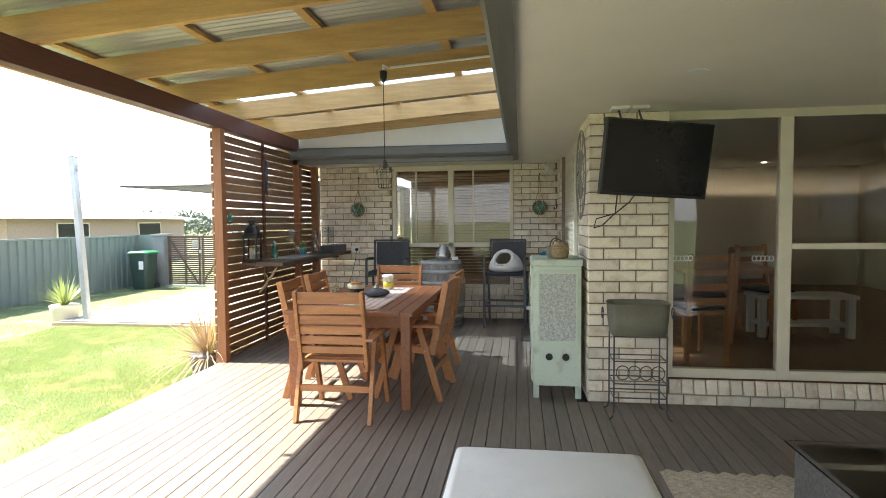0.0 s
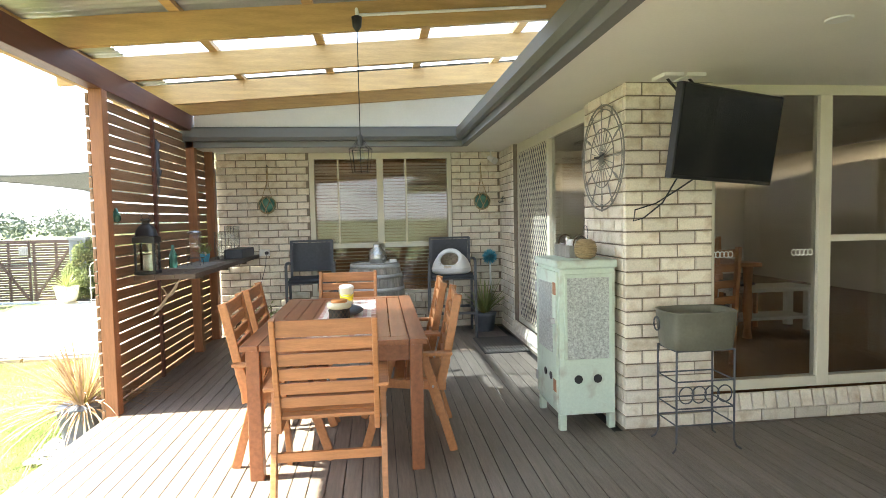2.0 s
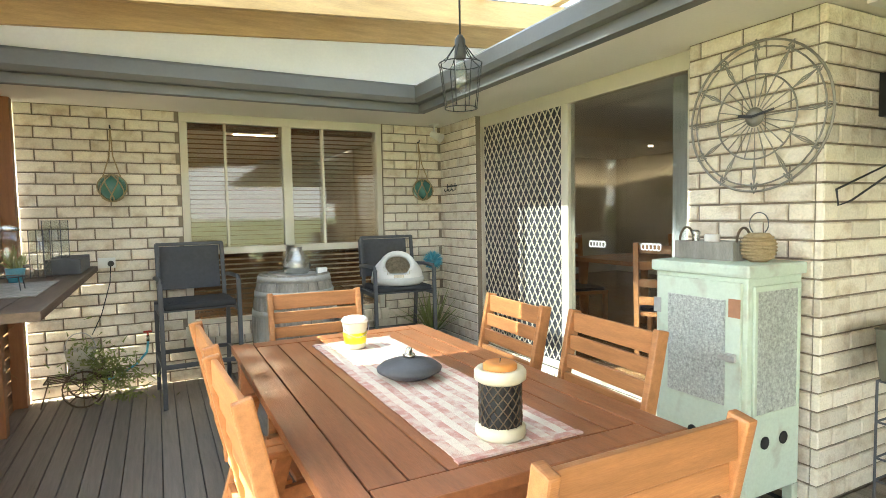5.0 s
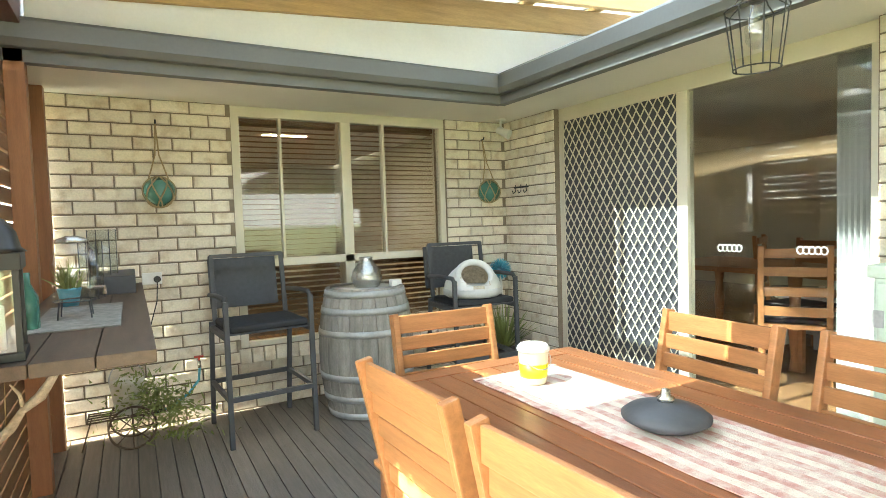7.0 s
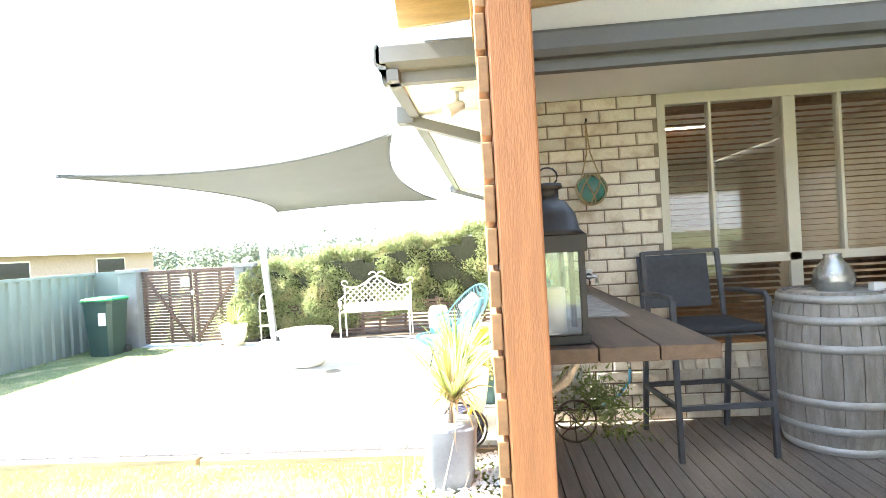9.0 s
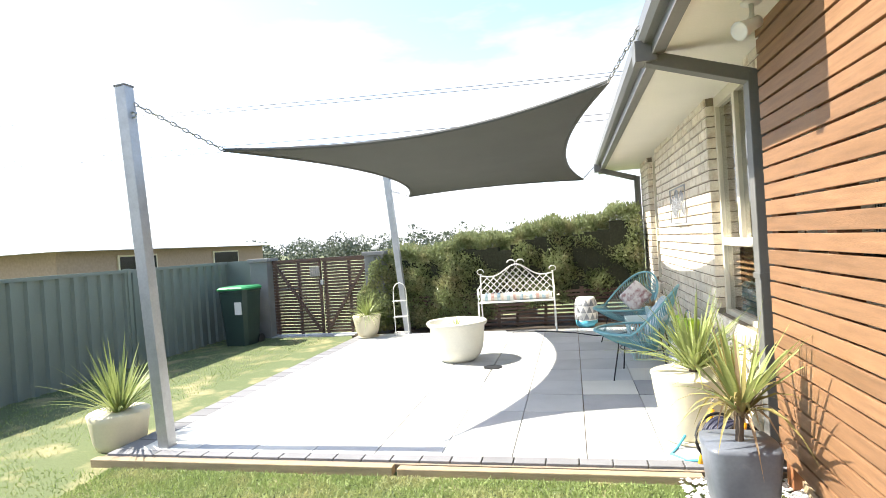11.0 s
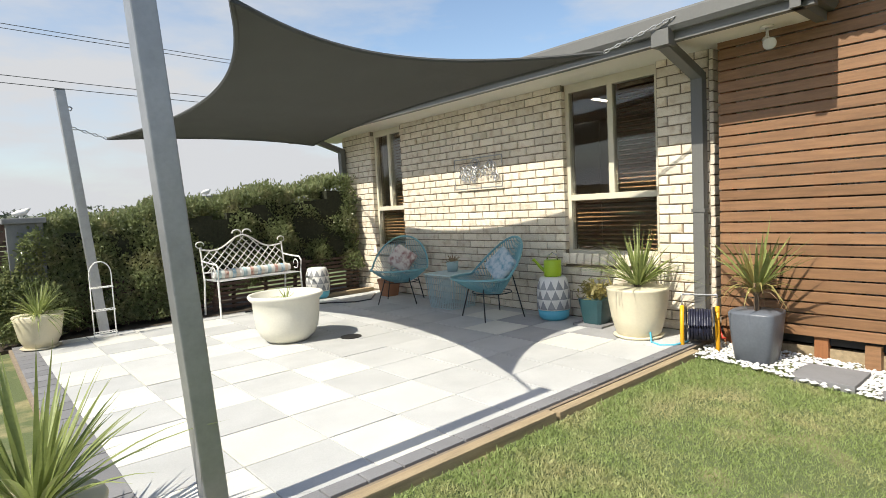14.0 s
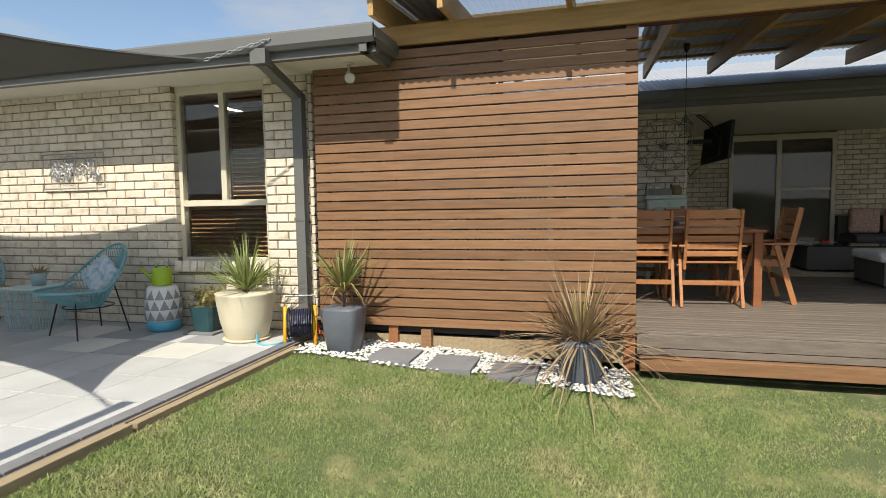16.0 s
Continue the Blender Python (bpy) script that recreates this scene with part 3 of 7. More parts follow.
# ---- deck ----
deck = structure("floor_deck", boxes(((GX0 + 0.02, -3.0, -0.10), (GX1, 8.45, -0.03))), M["black"], "dark brown timber deck frame", "deck")
board_me = mesh_of("board", boxes(((-0.0449, -3.0, -0.022), (0.0449, 4.735, 0.0))), M["deck"], bevel=0.003)
long_me = mesh_of("board", boxes(((-0.0449, -3.0, -0.022), (0.0449, 8.44, 0.0))), M["deck"], bevel=0.003)
k, x = 0, GX0 + 0.045
while x < GX1:
    ob = new("board", long_me if x < 1.6 else board_me)
    ob.parent = deck
    ob.matrix_basis = pose(x, 0, random.uniform(-0.001, 0.001))
    x += 0.0945
part("fascia", boxes(((GX0 - 0.012, -3.0, -0.13), (GX0 + 0.01, 5.6, -0.024))), M["deck"], deck, "dark brown deck edge board", bevel=0.003)
part("fascia", boxes(((GX0 - 0.012, -3.0, -0.19), (GX0 + 0.01, 5.6, -0.136))), M["deck"], deck, bevel=0.003)
part("fascia", boxes(((GX0 - 0.09, -3.0, -0.30), (GX0 - 0.012, 5.58, -0.195))), M["oak"], deck, "red-brown stained edge beam", bevel=0.004)
for y in (-1.5, 0.8, 3.2):
    part("stump", boxes(((GX0 + 0.03, y, -0.6), (GX0 + 0.12, y + 0.09, -0.1))), M["sleeper"], deck)
part("bearer", boxes(((GX0 + 0.03, 5.7, -0.28), (GX0 + 0.10, 8.4, -0.13))), M["sleeper"], deck, "pale timber bearer below the screen")
for y in (7.30,):
    part("stump", boxes(((-1.97, y, -0.6), (-1.88, y + 0.09, -0.06))), M["oak"], deck)

# ---- windows and doors ----


def blind(name, face, plane, u0, u1, z0, z1, label, step=0.045, angle=20):
    b = thing(name, label, "blind")
    n = int((z1 - z0) / step)
    ln = u1 - u0
    sl = mesh_of("slat", boxes(((-ln / 2, -0.022, -0.0012), (ln / 2, 0.022, 0.0012))), M["blind"])
    for k in range(n):
        ob = new("slat", sl)
        ob.parent = b
        z = z1 - 0.03 - k * step
        ob.matrix_basis = pose((u0 + u1) / 2, plane, z, angle) if face == "y" else pose(plane, (u0 + u1) / 2, z, 0, 0, -90) @ pose(0, 0, 0, angle)
    if face == "y":
        part("head_rail", boxes(((u0, plane - 0.025, z1 - 0.02), (u1, plane + 0.025, z1 + 0.02))), M["blind"], b)
    else:
        part("head_rail", boxes(((plane - 0.025, u0, z1 - 0.02), (plane + 0.025, u1, z1 + 0.02))), M["blind"], b)
    return b


def framed(name, face, plane, rails, panes, label, category, depth=0.07):
    """A window or sliding door: rails (u0, u1, z0, z1) and panes of glass between them."""
    w = structure(name, bmesh.new(), M["frame"], label, category)
    for u0, u1, z0, z1 in rails:
        lo, hi = ((u0, plane, z0), (u1, plane + depth, z1)) if face == "y" else ((plane, u0, z0), (plane + depth, u1, z1))
        part("frame_rail", boxes((lo, hi)), M["frame"], w, bevel=0.004)
    for u0, u1, z0, z1 in panes:
        lo, hi = ((u0, plane + 0.03, z0), (u1, plane + 0.036, z1)) if face == "y" else ((plane + 0.03, u0, z0), (plane + 0.036, u1, z1))
        g = part("pane", boxes((lo, hi)), M["glass"], w, "clear dark reflective window glass")
        g.visible_shadow = False
    return w


framed("window_1", "y", 8.47, [(-0.76, 1.02, 2.16, 2.236), (-0.76, -0.70, 0.45, 2.16), (0.97, 1.02, 0.45, 2.16), (0.075, 0.155, 0.45, 2.16), (-0.70, 0.97, 1.045, 1.105), (-0.70, 0.97, 0.45, 0.49),
                               (-0.415, -0.395, 1.1, 2.16), (0.43, 0.452, 1.1, 2.16)],
       [(-0.70, 0.075, 1.1, 2.16), (0.155, 0.97, 1.1, 2.16), (-0.70, 0.075, 0.49, 1.05), (0.155, 0.97, 0.49, 1.05)], "cream aluminium window with sliding panes and timber blinds", "window")
blind("timber_blind", "y", 8.62, -0.70, 0.07, 1.1, 2.15, "brown timber venetian blind behind the window", step=0.04, angle=-3)
blind("timber_blind", "y", 8.62, 0.16, 0.97, 1.1, 2.15, "brown timber venetian blind behind the window", step=0.04, angle=-3)
blind("timber_blind", "y", 8.62, -0.70, 0.07, 0.46, 1.04, "brown timber venetian blind behind the lower pane", angle=35)
blind("timber_blind", "y", 8.62, 0.16, 0.97, 0.46, 1.04, "brown timber venetian blind behind the lower pane", angle=35)
for nm, y0, y1 in (("window_2", 8.94, 9.98), ("window_3", 12.76, 13.5)):
    ym = y0 + (y1 - y0) * 0.49
    framed(nm, "x", -1.80, [(y0, y1, 2.15, 2.236), (y0, y0 + 0.05, 0.5, 2.15), (y1 - 0.05, y1, 0.5, 2.15), (ym - 0.03, ym + 0.03, 1.1, 2.15), (y0 + 0.05, y1 - 0.05, 1.05, 1.11), (y0 + 0.05, y1 - 0.05, 0.5, 0.54)],
           [(y0 + 0.05, ym - 0.03, 1.1, 2.15), (ym + 0.03, y1 - 0.05, 1.1, 2.15), (y0 + 0.05, y1 - 0.05, 0.54, 1.05)], "cream aluminium window with timber blinds inside", "window")
    blind("timber_blind", "x", -1.69, y0 + 0.05, ym - 0.03, 1.1, 2.13, "brown timber venetian blind behind glass")
    blind("timber_blind", "x", -1.69, y0 + 0.05, y1 - 0.05, 0.54, 1.04, "brown timber venetian blind behind the lower pane")
framed("door_1", "y", 4.80, [(2.24, 4.0, 2.17, 2.236), (2.24, 2.29, 0.2, 2.17), (3.04, 3.13, 0.2, 2.17), (3.87, 4.0, 0.2, 2.17), (2.29, 3.04, 0.2, 0.27), (3.13, 3.87, 0.2, 0.27), (3.13, 3.87, 1.19, 1.235)],
       [(2.29, 3.04, 0.27, 2.17), (3.13, 3.87, 0.27, 2.17)], "cream aluminium sliding glass door", "door")
dd = framed("door_2", "x", 1.70, [(5.45, 7.74, 2.13, 2.236), (5.45, 5.5, 0.17, 2.13), (7.69, 7.74, 0.17, 2.13), (6.52, 6.60, 0.17, 2.13), (5.5, 6.52, 0.17, 0.23), (6.6, 7.69, 0.17, 0.23)],
            [(5.5, 6.52, 0.23, 2.13)], "cream aluminium sliding door beside a diamond-grille screen door", "door")
# diamond grille of the security door
bm = bmesh.new()
y0, y1, z0, z1, sp = 6.6, 7.69, 0.23, 2.13, 0.112
for k in range(-40, 60):
    for s in (1, -1):
        za = z0 + k * sp
        zb = za + s * (y1 - y0) * 1.55
        ts = sorted(((z0 - za) / (zb - za), (z1 - za) / (zb - za)))
        lo, hi = max(0.0, ts[0]), min(1.0, ts[1])
        if hi - lo > 0.01:
            bar(bm, (1.697, y0 + (y1 - y0) * lo, za + (zb - za) * lo), (1.697, y0 + (y1 - y0) * hi, za + (zb - za) * hi), 0.0065, 0.0065)
part("diamond_grille", bm, M["frame"], dd, "cream diamond security grille")
part("fly_mesh", boxes(((1.712, 6.6, 0.23), (1.716, 7.69, 2.13))), M["char"], dd, "dark fly mesh")
framed("door_3", "x", 4.70, [(1.9, 3.6, 2.1, 2.2), (1.9, 1.97, 0.05, 2.1), (2.75, 2.83, 0.05, 2.1), (3.53, 3.6, 0.05, 2.1), (1.97, 2.75, 1.2, 1.25)],
       [(1.97, 2.75, 0.05, 2.1), (2.83, 3.53, 0.05, 2.1)], "cream aluminium sliding glass door in shade", "door", depth=0.045)

# ---- rooms behind the glass ----
structure("interior_floor", boxes(((1.88, 4.98, 0.1), (7.5, 12.0, 0.14)), ((-1.6, 8.68, 0.1), (1.88, 14.2, 0.14))), M["floorin"], "dark polished timber interior floor", "floor")
structure("interior_ceiling", boxes(((1.88, 4.98, 2.42), (7.5, 12.0, 2.46)), ((-1.6, 8.68, 2.42), (1.88, 14.2, 2.46))), M["white"], "white plaster interior ceiling", "ceiling")
structure("interior_wall", boxes(((7.5, 4.9, 0.0), (7.6, 12.0, 2.5)), ((1.88, 12.0, 0.0), (7.5, 12.1, 2.5)), ((-1.6, 14.2, 0.0), (1.9, 14.3, 2.5)), ((1.9, 10.2, 0.0), (2.0, 14.2, 2.5)), ((4.98, 4.97, 0.0), (7.5, 5.07, 2.5))),
          M["wallin"], "plain beige interior wall", "wall")

# ---- patio ----
PX0, PX1, PY0, PY1 = -6.35, -1.87, 8.45, 13.45
patio = structure("pavement", boxes(((PX0 - 0.02, PY0 - 0.02, -0.5), (PX1 + 0.1, PY1 + 0.02, PATIO_Z - 0.016))), M["mortar"], "pale concrete paver patio", "patio")
tile_me = {}
for key in ("paver", "paver_cream", "paver_grey"):
    tile_me[key] = mesh_of("paver", boxes(((-0.246, -0.246, -0.03), (0.246, 0.246, 0.0))), M[key], bevel=0.004)
PAVE_X, PAVE_Y, STEP_X, STEP_Y = -6.165, 8.545, 0.457, 0.468
nx, ny = 10, 11
dark, cream = {(7, 2), (8, 3), (8, 1)}, {(7, 3), (8, 4), (7, 1)}
for i in range(nx):
    for j in range(ny):
        wide = min(STEP_X, PX1 - PAVE_X - i * STEP_X)         # the last column is cut at the wall
        deep = min(STEP_Y, PY1 - PAVE_Y - j * STEP_Y)
        if wide < 0.03 or deep < 0.03:
            continue
        even = (i + j) % 2 == 0
        key = "paver_grey" if (i, j) in dark else ("paver_cream" if (even and i < 4) or (i, j) in cream else "paver")
        ob = new("paver", tile_me[key])
        ob.parent = patio
        sx, sy = wide / 0.498, deep / 0.498
        ob.matrix_basis = pose(PAVE_X + i * STEP_X + wide / 2, PAVE_Y + j * STEP_Y + deep / 2, PATIO_Z + random.uniform(-0.002, 0.002)) @ Matrix.Diagonal((sx, sy, 1, 1))
edge_me = mesh_of("border_paver", boxes(((-0.094, -0.046, -0.03), (0.094, 0.046, 0.0))), M["paver_dark"], bevel=0.004)
for k in range(23):
    ob = new("border_paver", edge_me)
    ob.parent = patio
    ob.matrix_basis = pose(PX0 + 0.1 + k * 0.196, PY0 + 0.05, PATIO_Z + 0.001)
for k in range(25):
    ob = new("border_paver", edge_me)
    ob.parent = patio
    ob.matrix_basis = pose(PX0 + 0.1, PY0 + 0.2 + k * 0.198, PATIO_Z + 0.001, 0, 0, 90) @ Matrix.Diagonal((1, 2.0, 1, 1))
for k, (x0, x1) in enumerate(((-6.4, -4.15), (-4.12, -2.35))):
    tagged(part("timber_edging", boxes(((x0, PY0 - 0.09, -0.4), (x1, PY0 - 0.025, PATIO_Z - 0.008 - 0.01 * k))), M["sleeper"], None, "", bevel=0.006), "weathered pale timber edging along the patio", "edging", "patio edging", "")

# ---- dining table and chairs ----


def dining_chair(label, at, rz):
    """A slatted armchair; its back is at -y, it looks to +y."""
    c = thing("dining_chair", label, "chair", at, rz, "chairs round the table")
    w, tm = 0.26, M["teak"]
    for s in (-1, 1):
        x, xo = s * (w - 0.02), s * (w + 0.012)
        part("back_post", bars(((x, -0.19, 0.37), (x, -0.235, 0.56), 0.028, 0.055)), tm, c, bevel=0.004)
        part("back_post", bars(((x, -0.233, 0.55), (x, -0.315, 0.945), 0.028, 0.05)), tm, c, bevel=0.006)
        part("leg", bars(((xo, -0.27, 0.0), (xo, -0.10, 0.585), 0.03, 0.05)), tm, c, bevel=0.004)
        part("leg", bars(((xo, 0.27, 0.0), (xo, 0.09, 0.585), 0.03, 0.05)), tm, c, bevel=0.004)
        part("armrest", boxes(((xo - 0.032, -0.27, 0.585), (xo + 0.03, 0.21, 0.607))), tm, c, bevel=0.008)
        part("seat_rail", bars(((x, 0.25, 0.425), (x, -0.23, 0.39), 0.026, 0.055)), tm, c, bevel=0.004)
        for y, z in ((0.15, 0.395), (-0.15, 0.40)):
            part("bolt", turned([(0.008, -0.02), (0.008, 0.02)], 8, (0, 0, 0)), M["steel"], c).matrix_basis = pose(xo, y, z, 0, 90, 0)
    for z, y, h in ((0.897, -0.306, 0.08), (0.815, -0.288, 0.06), (0.739, -0.272, 0.058), (0.664, -0.257, 0.058), (0.590, -0.241, 0.056), (0.518, -0.226, 0.05)):
        part("back_slat", bars(((-w + 0.03, y, z), (w - 0.03, y, z), 0.018, h)), tm, c, bevel=0.004)
    for k in range(6):
        y = -0.21 + k * 0.078
        part("seat_slat", boxes(((-w + 0.03, y, 0.425), (w - 0.03, y + 0.065, 0.443))), tm, c, bevel=0.004)
    part("stretcher", bars(((-w, -0.205, 0.235), (w, -0.205, 0.235), 0.022, 0.045)), tm, c)
    part("stretcher", bars(((-w + 0.03, 0.215, 0.40), (w - 0.03, 0.215, 0.40), 0.02, 0.05)), tm, c)
    return c


chair = dining_chair("orange-brown slatted teak armchair at the table's end", (-0.19, 4.32, 0), 0)
for at, rz in (((-0.21, 6.06, 0), 178), ((-0.52, 5.47, 0), -88), ((-0.51, 4.86, 0), -87), ((0.23, 5.52, 0), 87), ((0.25, 4.91, 0), 86)):
    ob = copy_thing(chair, pose(*at, 0, 0, rz))
    ob["label"] = "orange-brown slatted teak armchair beside the table"

table = thing("dining_table", "rectangular slatted teak dining table with square legs", "table", (-0.17, 5.24, 0))
TX, TY, TZ = 0.50, 0.88, 0.745
for k in range(8):
    x = -TX + 0.10 + k * 0.1005
    part("top_slat", boxes(((x, -TY + 0.1, TZ - 0.022), (x + 0.095, TY - 0.1, TZ))), M["table_teak"], table, bevel=0.003)
for s in (-1, 1):
    part("top_frame", boxes(((s * TX - (0.095 if s > 0 else 0), -TY, TZ - 0.03), (s * TX + (0.095 if s < 0 else 0), TY, TZ + 0.001))), M["table_teak"], table, bevel=0.004)
    part("top_frame", boxes(((-TX + 0.1, s * TY - (0.095 if s > 0 else 0), TZ - 0.03), (TX - 0.1, s * TY + (0.095 if s < 0 else 0), TZ + 0.001))), M["table_teak"], table, bevel=0.004)
    part("apron", boxes(((s * (TX - 0.08) - 0.012, -TY + 0.1, TZ - 0.13), (s * (TX - 0.08) + 0.012, TY - 0.1, TZ - 0.03))), M["table_teak"], table)
    part("apron", boxes(((-TX + 0.08, s * (TY - 0.08) - 0.012, TZ - 0.13), (TX - 0.08, s * (TY - 0.08) + 0.012, TZ - 0.03))), M["table_teak"], table)
    for u in (-1, 1):
        x, y = s * (TX - 0.06), u * (TY - 0.06)
        part("leg", boxes(((x - 0.036, y - 0.036, 0), (x + 0.036, y + 0.036, TZ - 0.03))), M["table_teak"], table, bevel=0.005)

# striped runner, its stripes woven along its length
runner = thing("table_runner", "cream and dusty red striped cotton table runner", "table runner", (-0.145, 5.185, TZ + 0.001))
M["stripe_red"] = mat("dusty_red_weave", (0.55, 0.29, 0.24), 0.95, var=0.3, scale=30, second=(0.66, 0.52, 0.44), amount=0.5, bump=0.4, bscale=250)
M["stripe_cream"] = mat("cream_weave", (0.70, 0.63, 0.53), 0.95, var=0.2, scale=30, second=(0.62, 0.44, 0.38), amount=0.38, bump=0.4, bscale=250)
for k in range(13):
    bm = bmesh.new()
    x = -0.19 + k * 0.0292
    for j in range(24):
        y = -0.70 + j * 0.0583
        za, zb = 0.0015 * math.sin(j * 1.3) + 0.002, 0.0015 * math.sin((j + 1) * 1.3) + 0.002
        v = [bm.verts.new((px, py, pz + up)) for up in (0.0, 0.003) for px, py, pz in ((x, y, za), (x + 0.0292, y, za), (x + 0.0292, y + 0.0583, zb), (x, y + 0.0583, zb))]
        for f in ((0, 3, 2, 1), (4, 5, 6, 7), (0, 1, 5, 4), (2, 3, 7, 6), (1, 2, 6, 5), (3, 0, 4, 7)):
            bm.faces.new([v[i] for i in f])
    part("stripe", bm, M["stripe_cream" if k % 2 else "stripe_red"], runner)
for y in (-0.705, 0.701):
    part("hem", boxes(((-0.194, y - 0.012, 0.001), (0.194, y + 0.012, 0.007))), M["stripe_red"], runner, "red hem")

can = thing("citronella_candle", "cream tin candle bucket with a yellow label and white lid", "candle", (-0.18, 5.735, TZ + 0.008))
part("bucket", turned([(0.042, 0), (0.048, 0.01), (0.055, 0.115), (0.057, 0.12)], 24), M["cream_pot"], can, smooth=True)
part("label_band", turned([(0.0478, 0.012), (0.0535, 0.075)], 24), M["yellow"], can, "yellow printed label", smooth=True)
part("lid", turned([(0.059, 0.12), (0.059, 0.13), (0.05, 0.142), (0.03, 0.147)], 24), M["white"], can, smooth=True)
part("handle", tubes(0.002, [(0.06 * math.cos(a), -0.05 * math.sin(a) - 0.01, 0.11 - 0.05 * math.sin(a)) for a in np.linspace(0, math.pi, 12)]), M["steel"], can)

oil = thing("oil_lamp", "flattened round dark pewter table oil lamp", "oil lamp", (-0.155, 5.18, TZ + 0.008))
part("body", turned([(0.03, 0), (0.08, 0.008), (0.118, 0.03), (0.12, 0.04), (0.10, 0.056), (0.05, 0.072), (0.022, 0.077)], 36), M["char"], oil, smooth=True)
part("burner", turned([(0.022, 0.077), (0.024, 0.088), (0.014, 0.094), (0.012, 0.11), (0.004, 0.113)], 16), M["silver"], oil, smooth=True)

hold = thing("candle_holder", "dark mesh candle lantern with cream wooden rims", "candle holder", (-0.155, 4.565, TZ + 0.008))
hold.scale = (0.84, 0.84, 0.82)
part("base_rim", turned([(0.078, 0), (0.082, 0.01), (0.082, 0.03), (0.07, 0.04)], 28), M["cream_pot"], hold, smooth=True)
part("mesh_sleeve", turned([(0.066, 0.035), (0.066, 0.185)], 28), M["black"], hold, "dark metal mesh sleeve")
bm = bmesh.new()
for k in range(14):
    for s in (1, -1):
        pts = [(0.069 * math.cos(2 * math.pi * k / 14 + s * t * 1.6), 0.069 * math.sin(2 * math.pi * k / 14 + s * t * 1.6), 0.04 + 0.145 * t) for t in np.linspace(0, 1, 7)]
        tube(bm, pts, 0.0022, 4)
part("lattice", bm, M["bark"], hold)
part("top_rim", turned([(0.07, 0.18), (0.083, 0.19), (0.084, 0.215), (0.076, 0.225), (0.062, 0.222)], 28), M["cream_pot"], hold, smooth=True)
part("candle", turned([(0.055, 0.215), (0.055, 0.236), (0.048, 0.242), (0.02, 0.240)], 24), M["candle"], hold, "orange wax candle", smooth=True)
part("wick", tubes(0.0015, [(0, 0, 0.24), (0.002, 0, 0.255)]), M["black"], hold)

# ---- pendant lamp over the table ----
LX, LY = -0.02, 5.0
pend = thing("pendant_lamp", "black wire-cage pendant lamp with a bare bulb", "pendant lamp", (LX, LY, 0))
part("conduit", tubes(0.011, [(1.3, 5.2 - LY, 2.86), (0.02, 5.2 - LY, 2.775), (0.0, 5.2 - LY, 2.77), (0.0, 0.0, 2.74), (0.0, 0.0, 2.69)], seg=8), M["white"], pend, "cream plastic conduit")
part("ceiling_rose", turned([(0.012, 2.70), (0.034, 2.69), (0.028, 2.63), (0.008, 2.60)], 16), M["black"], pend, smooth=True)
part("cord", tubes(0.0035, [(0, 0, 2.61), (0, 0, 1.945)]), M["black"], pend)
part("socket", turned([(0.008, 1.955), (0.018, 1.94), (0.02, 1.885), (0.016, 1.875)], 16), M["char"], pend, smooth=True)
part("bulb", turned([(0.013, 1.877), (0.016, 1.855), (0.028, 1.81), (0.026, 1.78), (0.014, 1.762)], 20), M["clearglass"], pend, smooth=True)
for k in range(8):
    a = 2 * math.pi * k / 8
    bm = bmesh.new()
    tube(bm, [(r * math.cos(a), r * math.sin(a), z) for r, z in ((0.018, 1.92), (0.05, 1.875), (0.074, 1.858), (0.055, 1.71))], 0.002, 5)
    part("cage_wire", bm, M["black"], pend)
for r, z in ((0.055, 1.71), (0.074, 1.858)):
    part("cage_ring", tubes(0.002, ring_pts(r, 24, z), seg=5, closed=True), M["black"], pend)

mat_d = thing("door_mat", "dark rubber door mat with a rib pattern by the screen door", "door mat", (1.37, 7.30, 0.0))
part("backing", boxes(((-0.24, -0.38, 0.0), (0.24, 0.38, 0.008))), M["black"], mat_d, bevel=0.003)
for k in range(14):
    x = -0.22 + k * 0.0335
    part("rib", boxes(((x, -0.36, 0.008), (x + 0.02, 0.36, 0.014))), M["wicker"], mat_d)

# ---- mint cabinet with the things on it ----
CX0, CX1, CY0, CY1 = 1.225, 1.60, 4.80, 5.28
cab = thing("meat_safe_cabinet", "worn mint-green metal cabinet with mesh panels and round vents", "cabinet", (0, 0, 0))
part("body", boxes(((CX0, CY0, 0.10), (CX1, CY1, 1.06))), M["mint"], cab, bevel=0.008)
part("top", boxes(((CX0 - 0.02, CY0 - 0.02, 1.06), (CX1 + 0.01, CY1 + 0.02, 1.115))), M["mint"], cab, bevel=0.014)
for x, y in ((CX0, CY0), (CX1 - 0.045, CY0), (CX0, CY1 - 0.045), (CX1 - 0.045, CY1 - 0.045)):
    part("leg", boxes(((x, y, 0), (x + 0.045, y + 0.045, 0.10))), M["mint"], cab, bevel=0.003)
side = part("side_panel", boxes(((CX0 + 0.05, CY0 - 0.010, 0.47), (CX1 - 0.045, CY0 - 0.002, 1.00))), M["mesh"], cab, "pressed metal mesh panel")
for lo, hi in (((CX0 + 0.03, 0.44), (CX1 - 0.025, 0.47)), ((CX0 + 0.03, 1.0), (CX1 - 0.025, 1.025)), ((CX0 + 0.03, 0.47), (CX0 + 0.05, 1.0)), ((CX1 - 0.045, 0.47), (CX1 - 0.025, 1.0))):
    part("panel_rim", boxes(((lo[0], CY0 - 0.014, lo[1]), (hi[0], CY0 - 0.001, hi[1]))), M["mint"], cab, bevel=0.003)
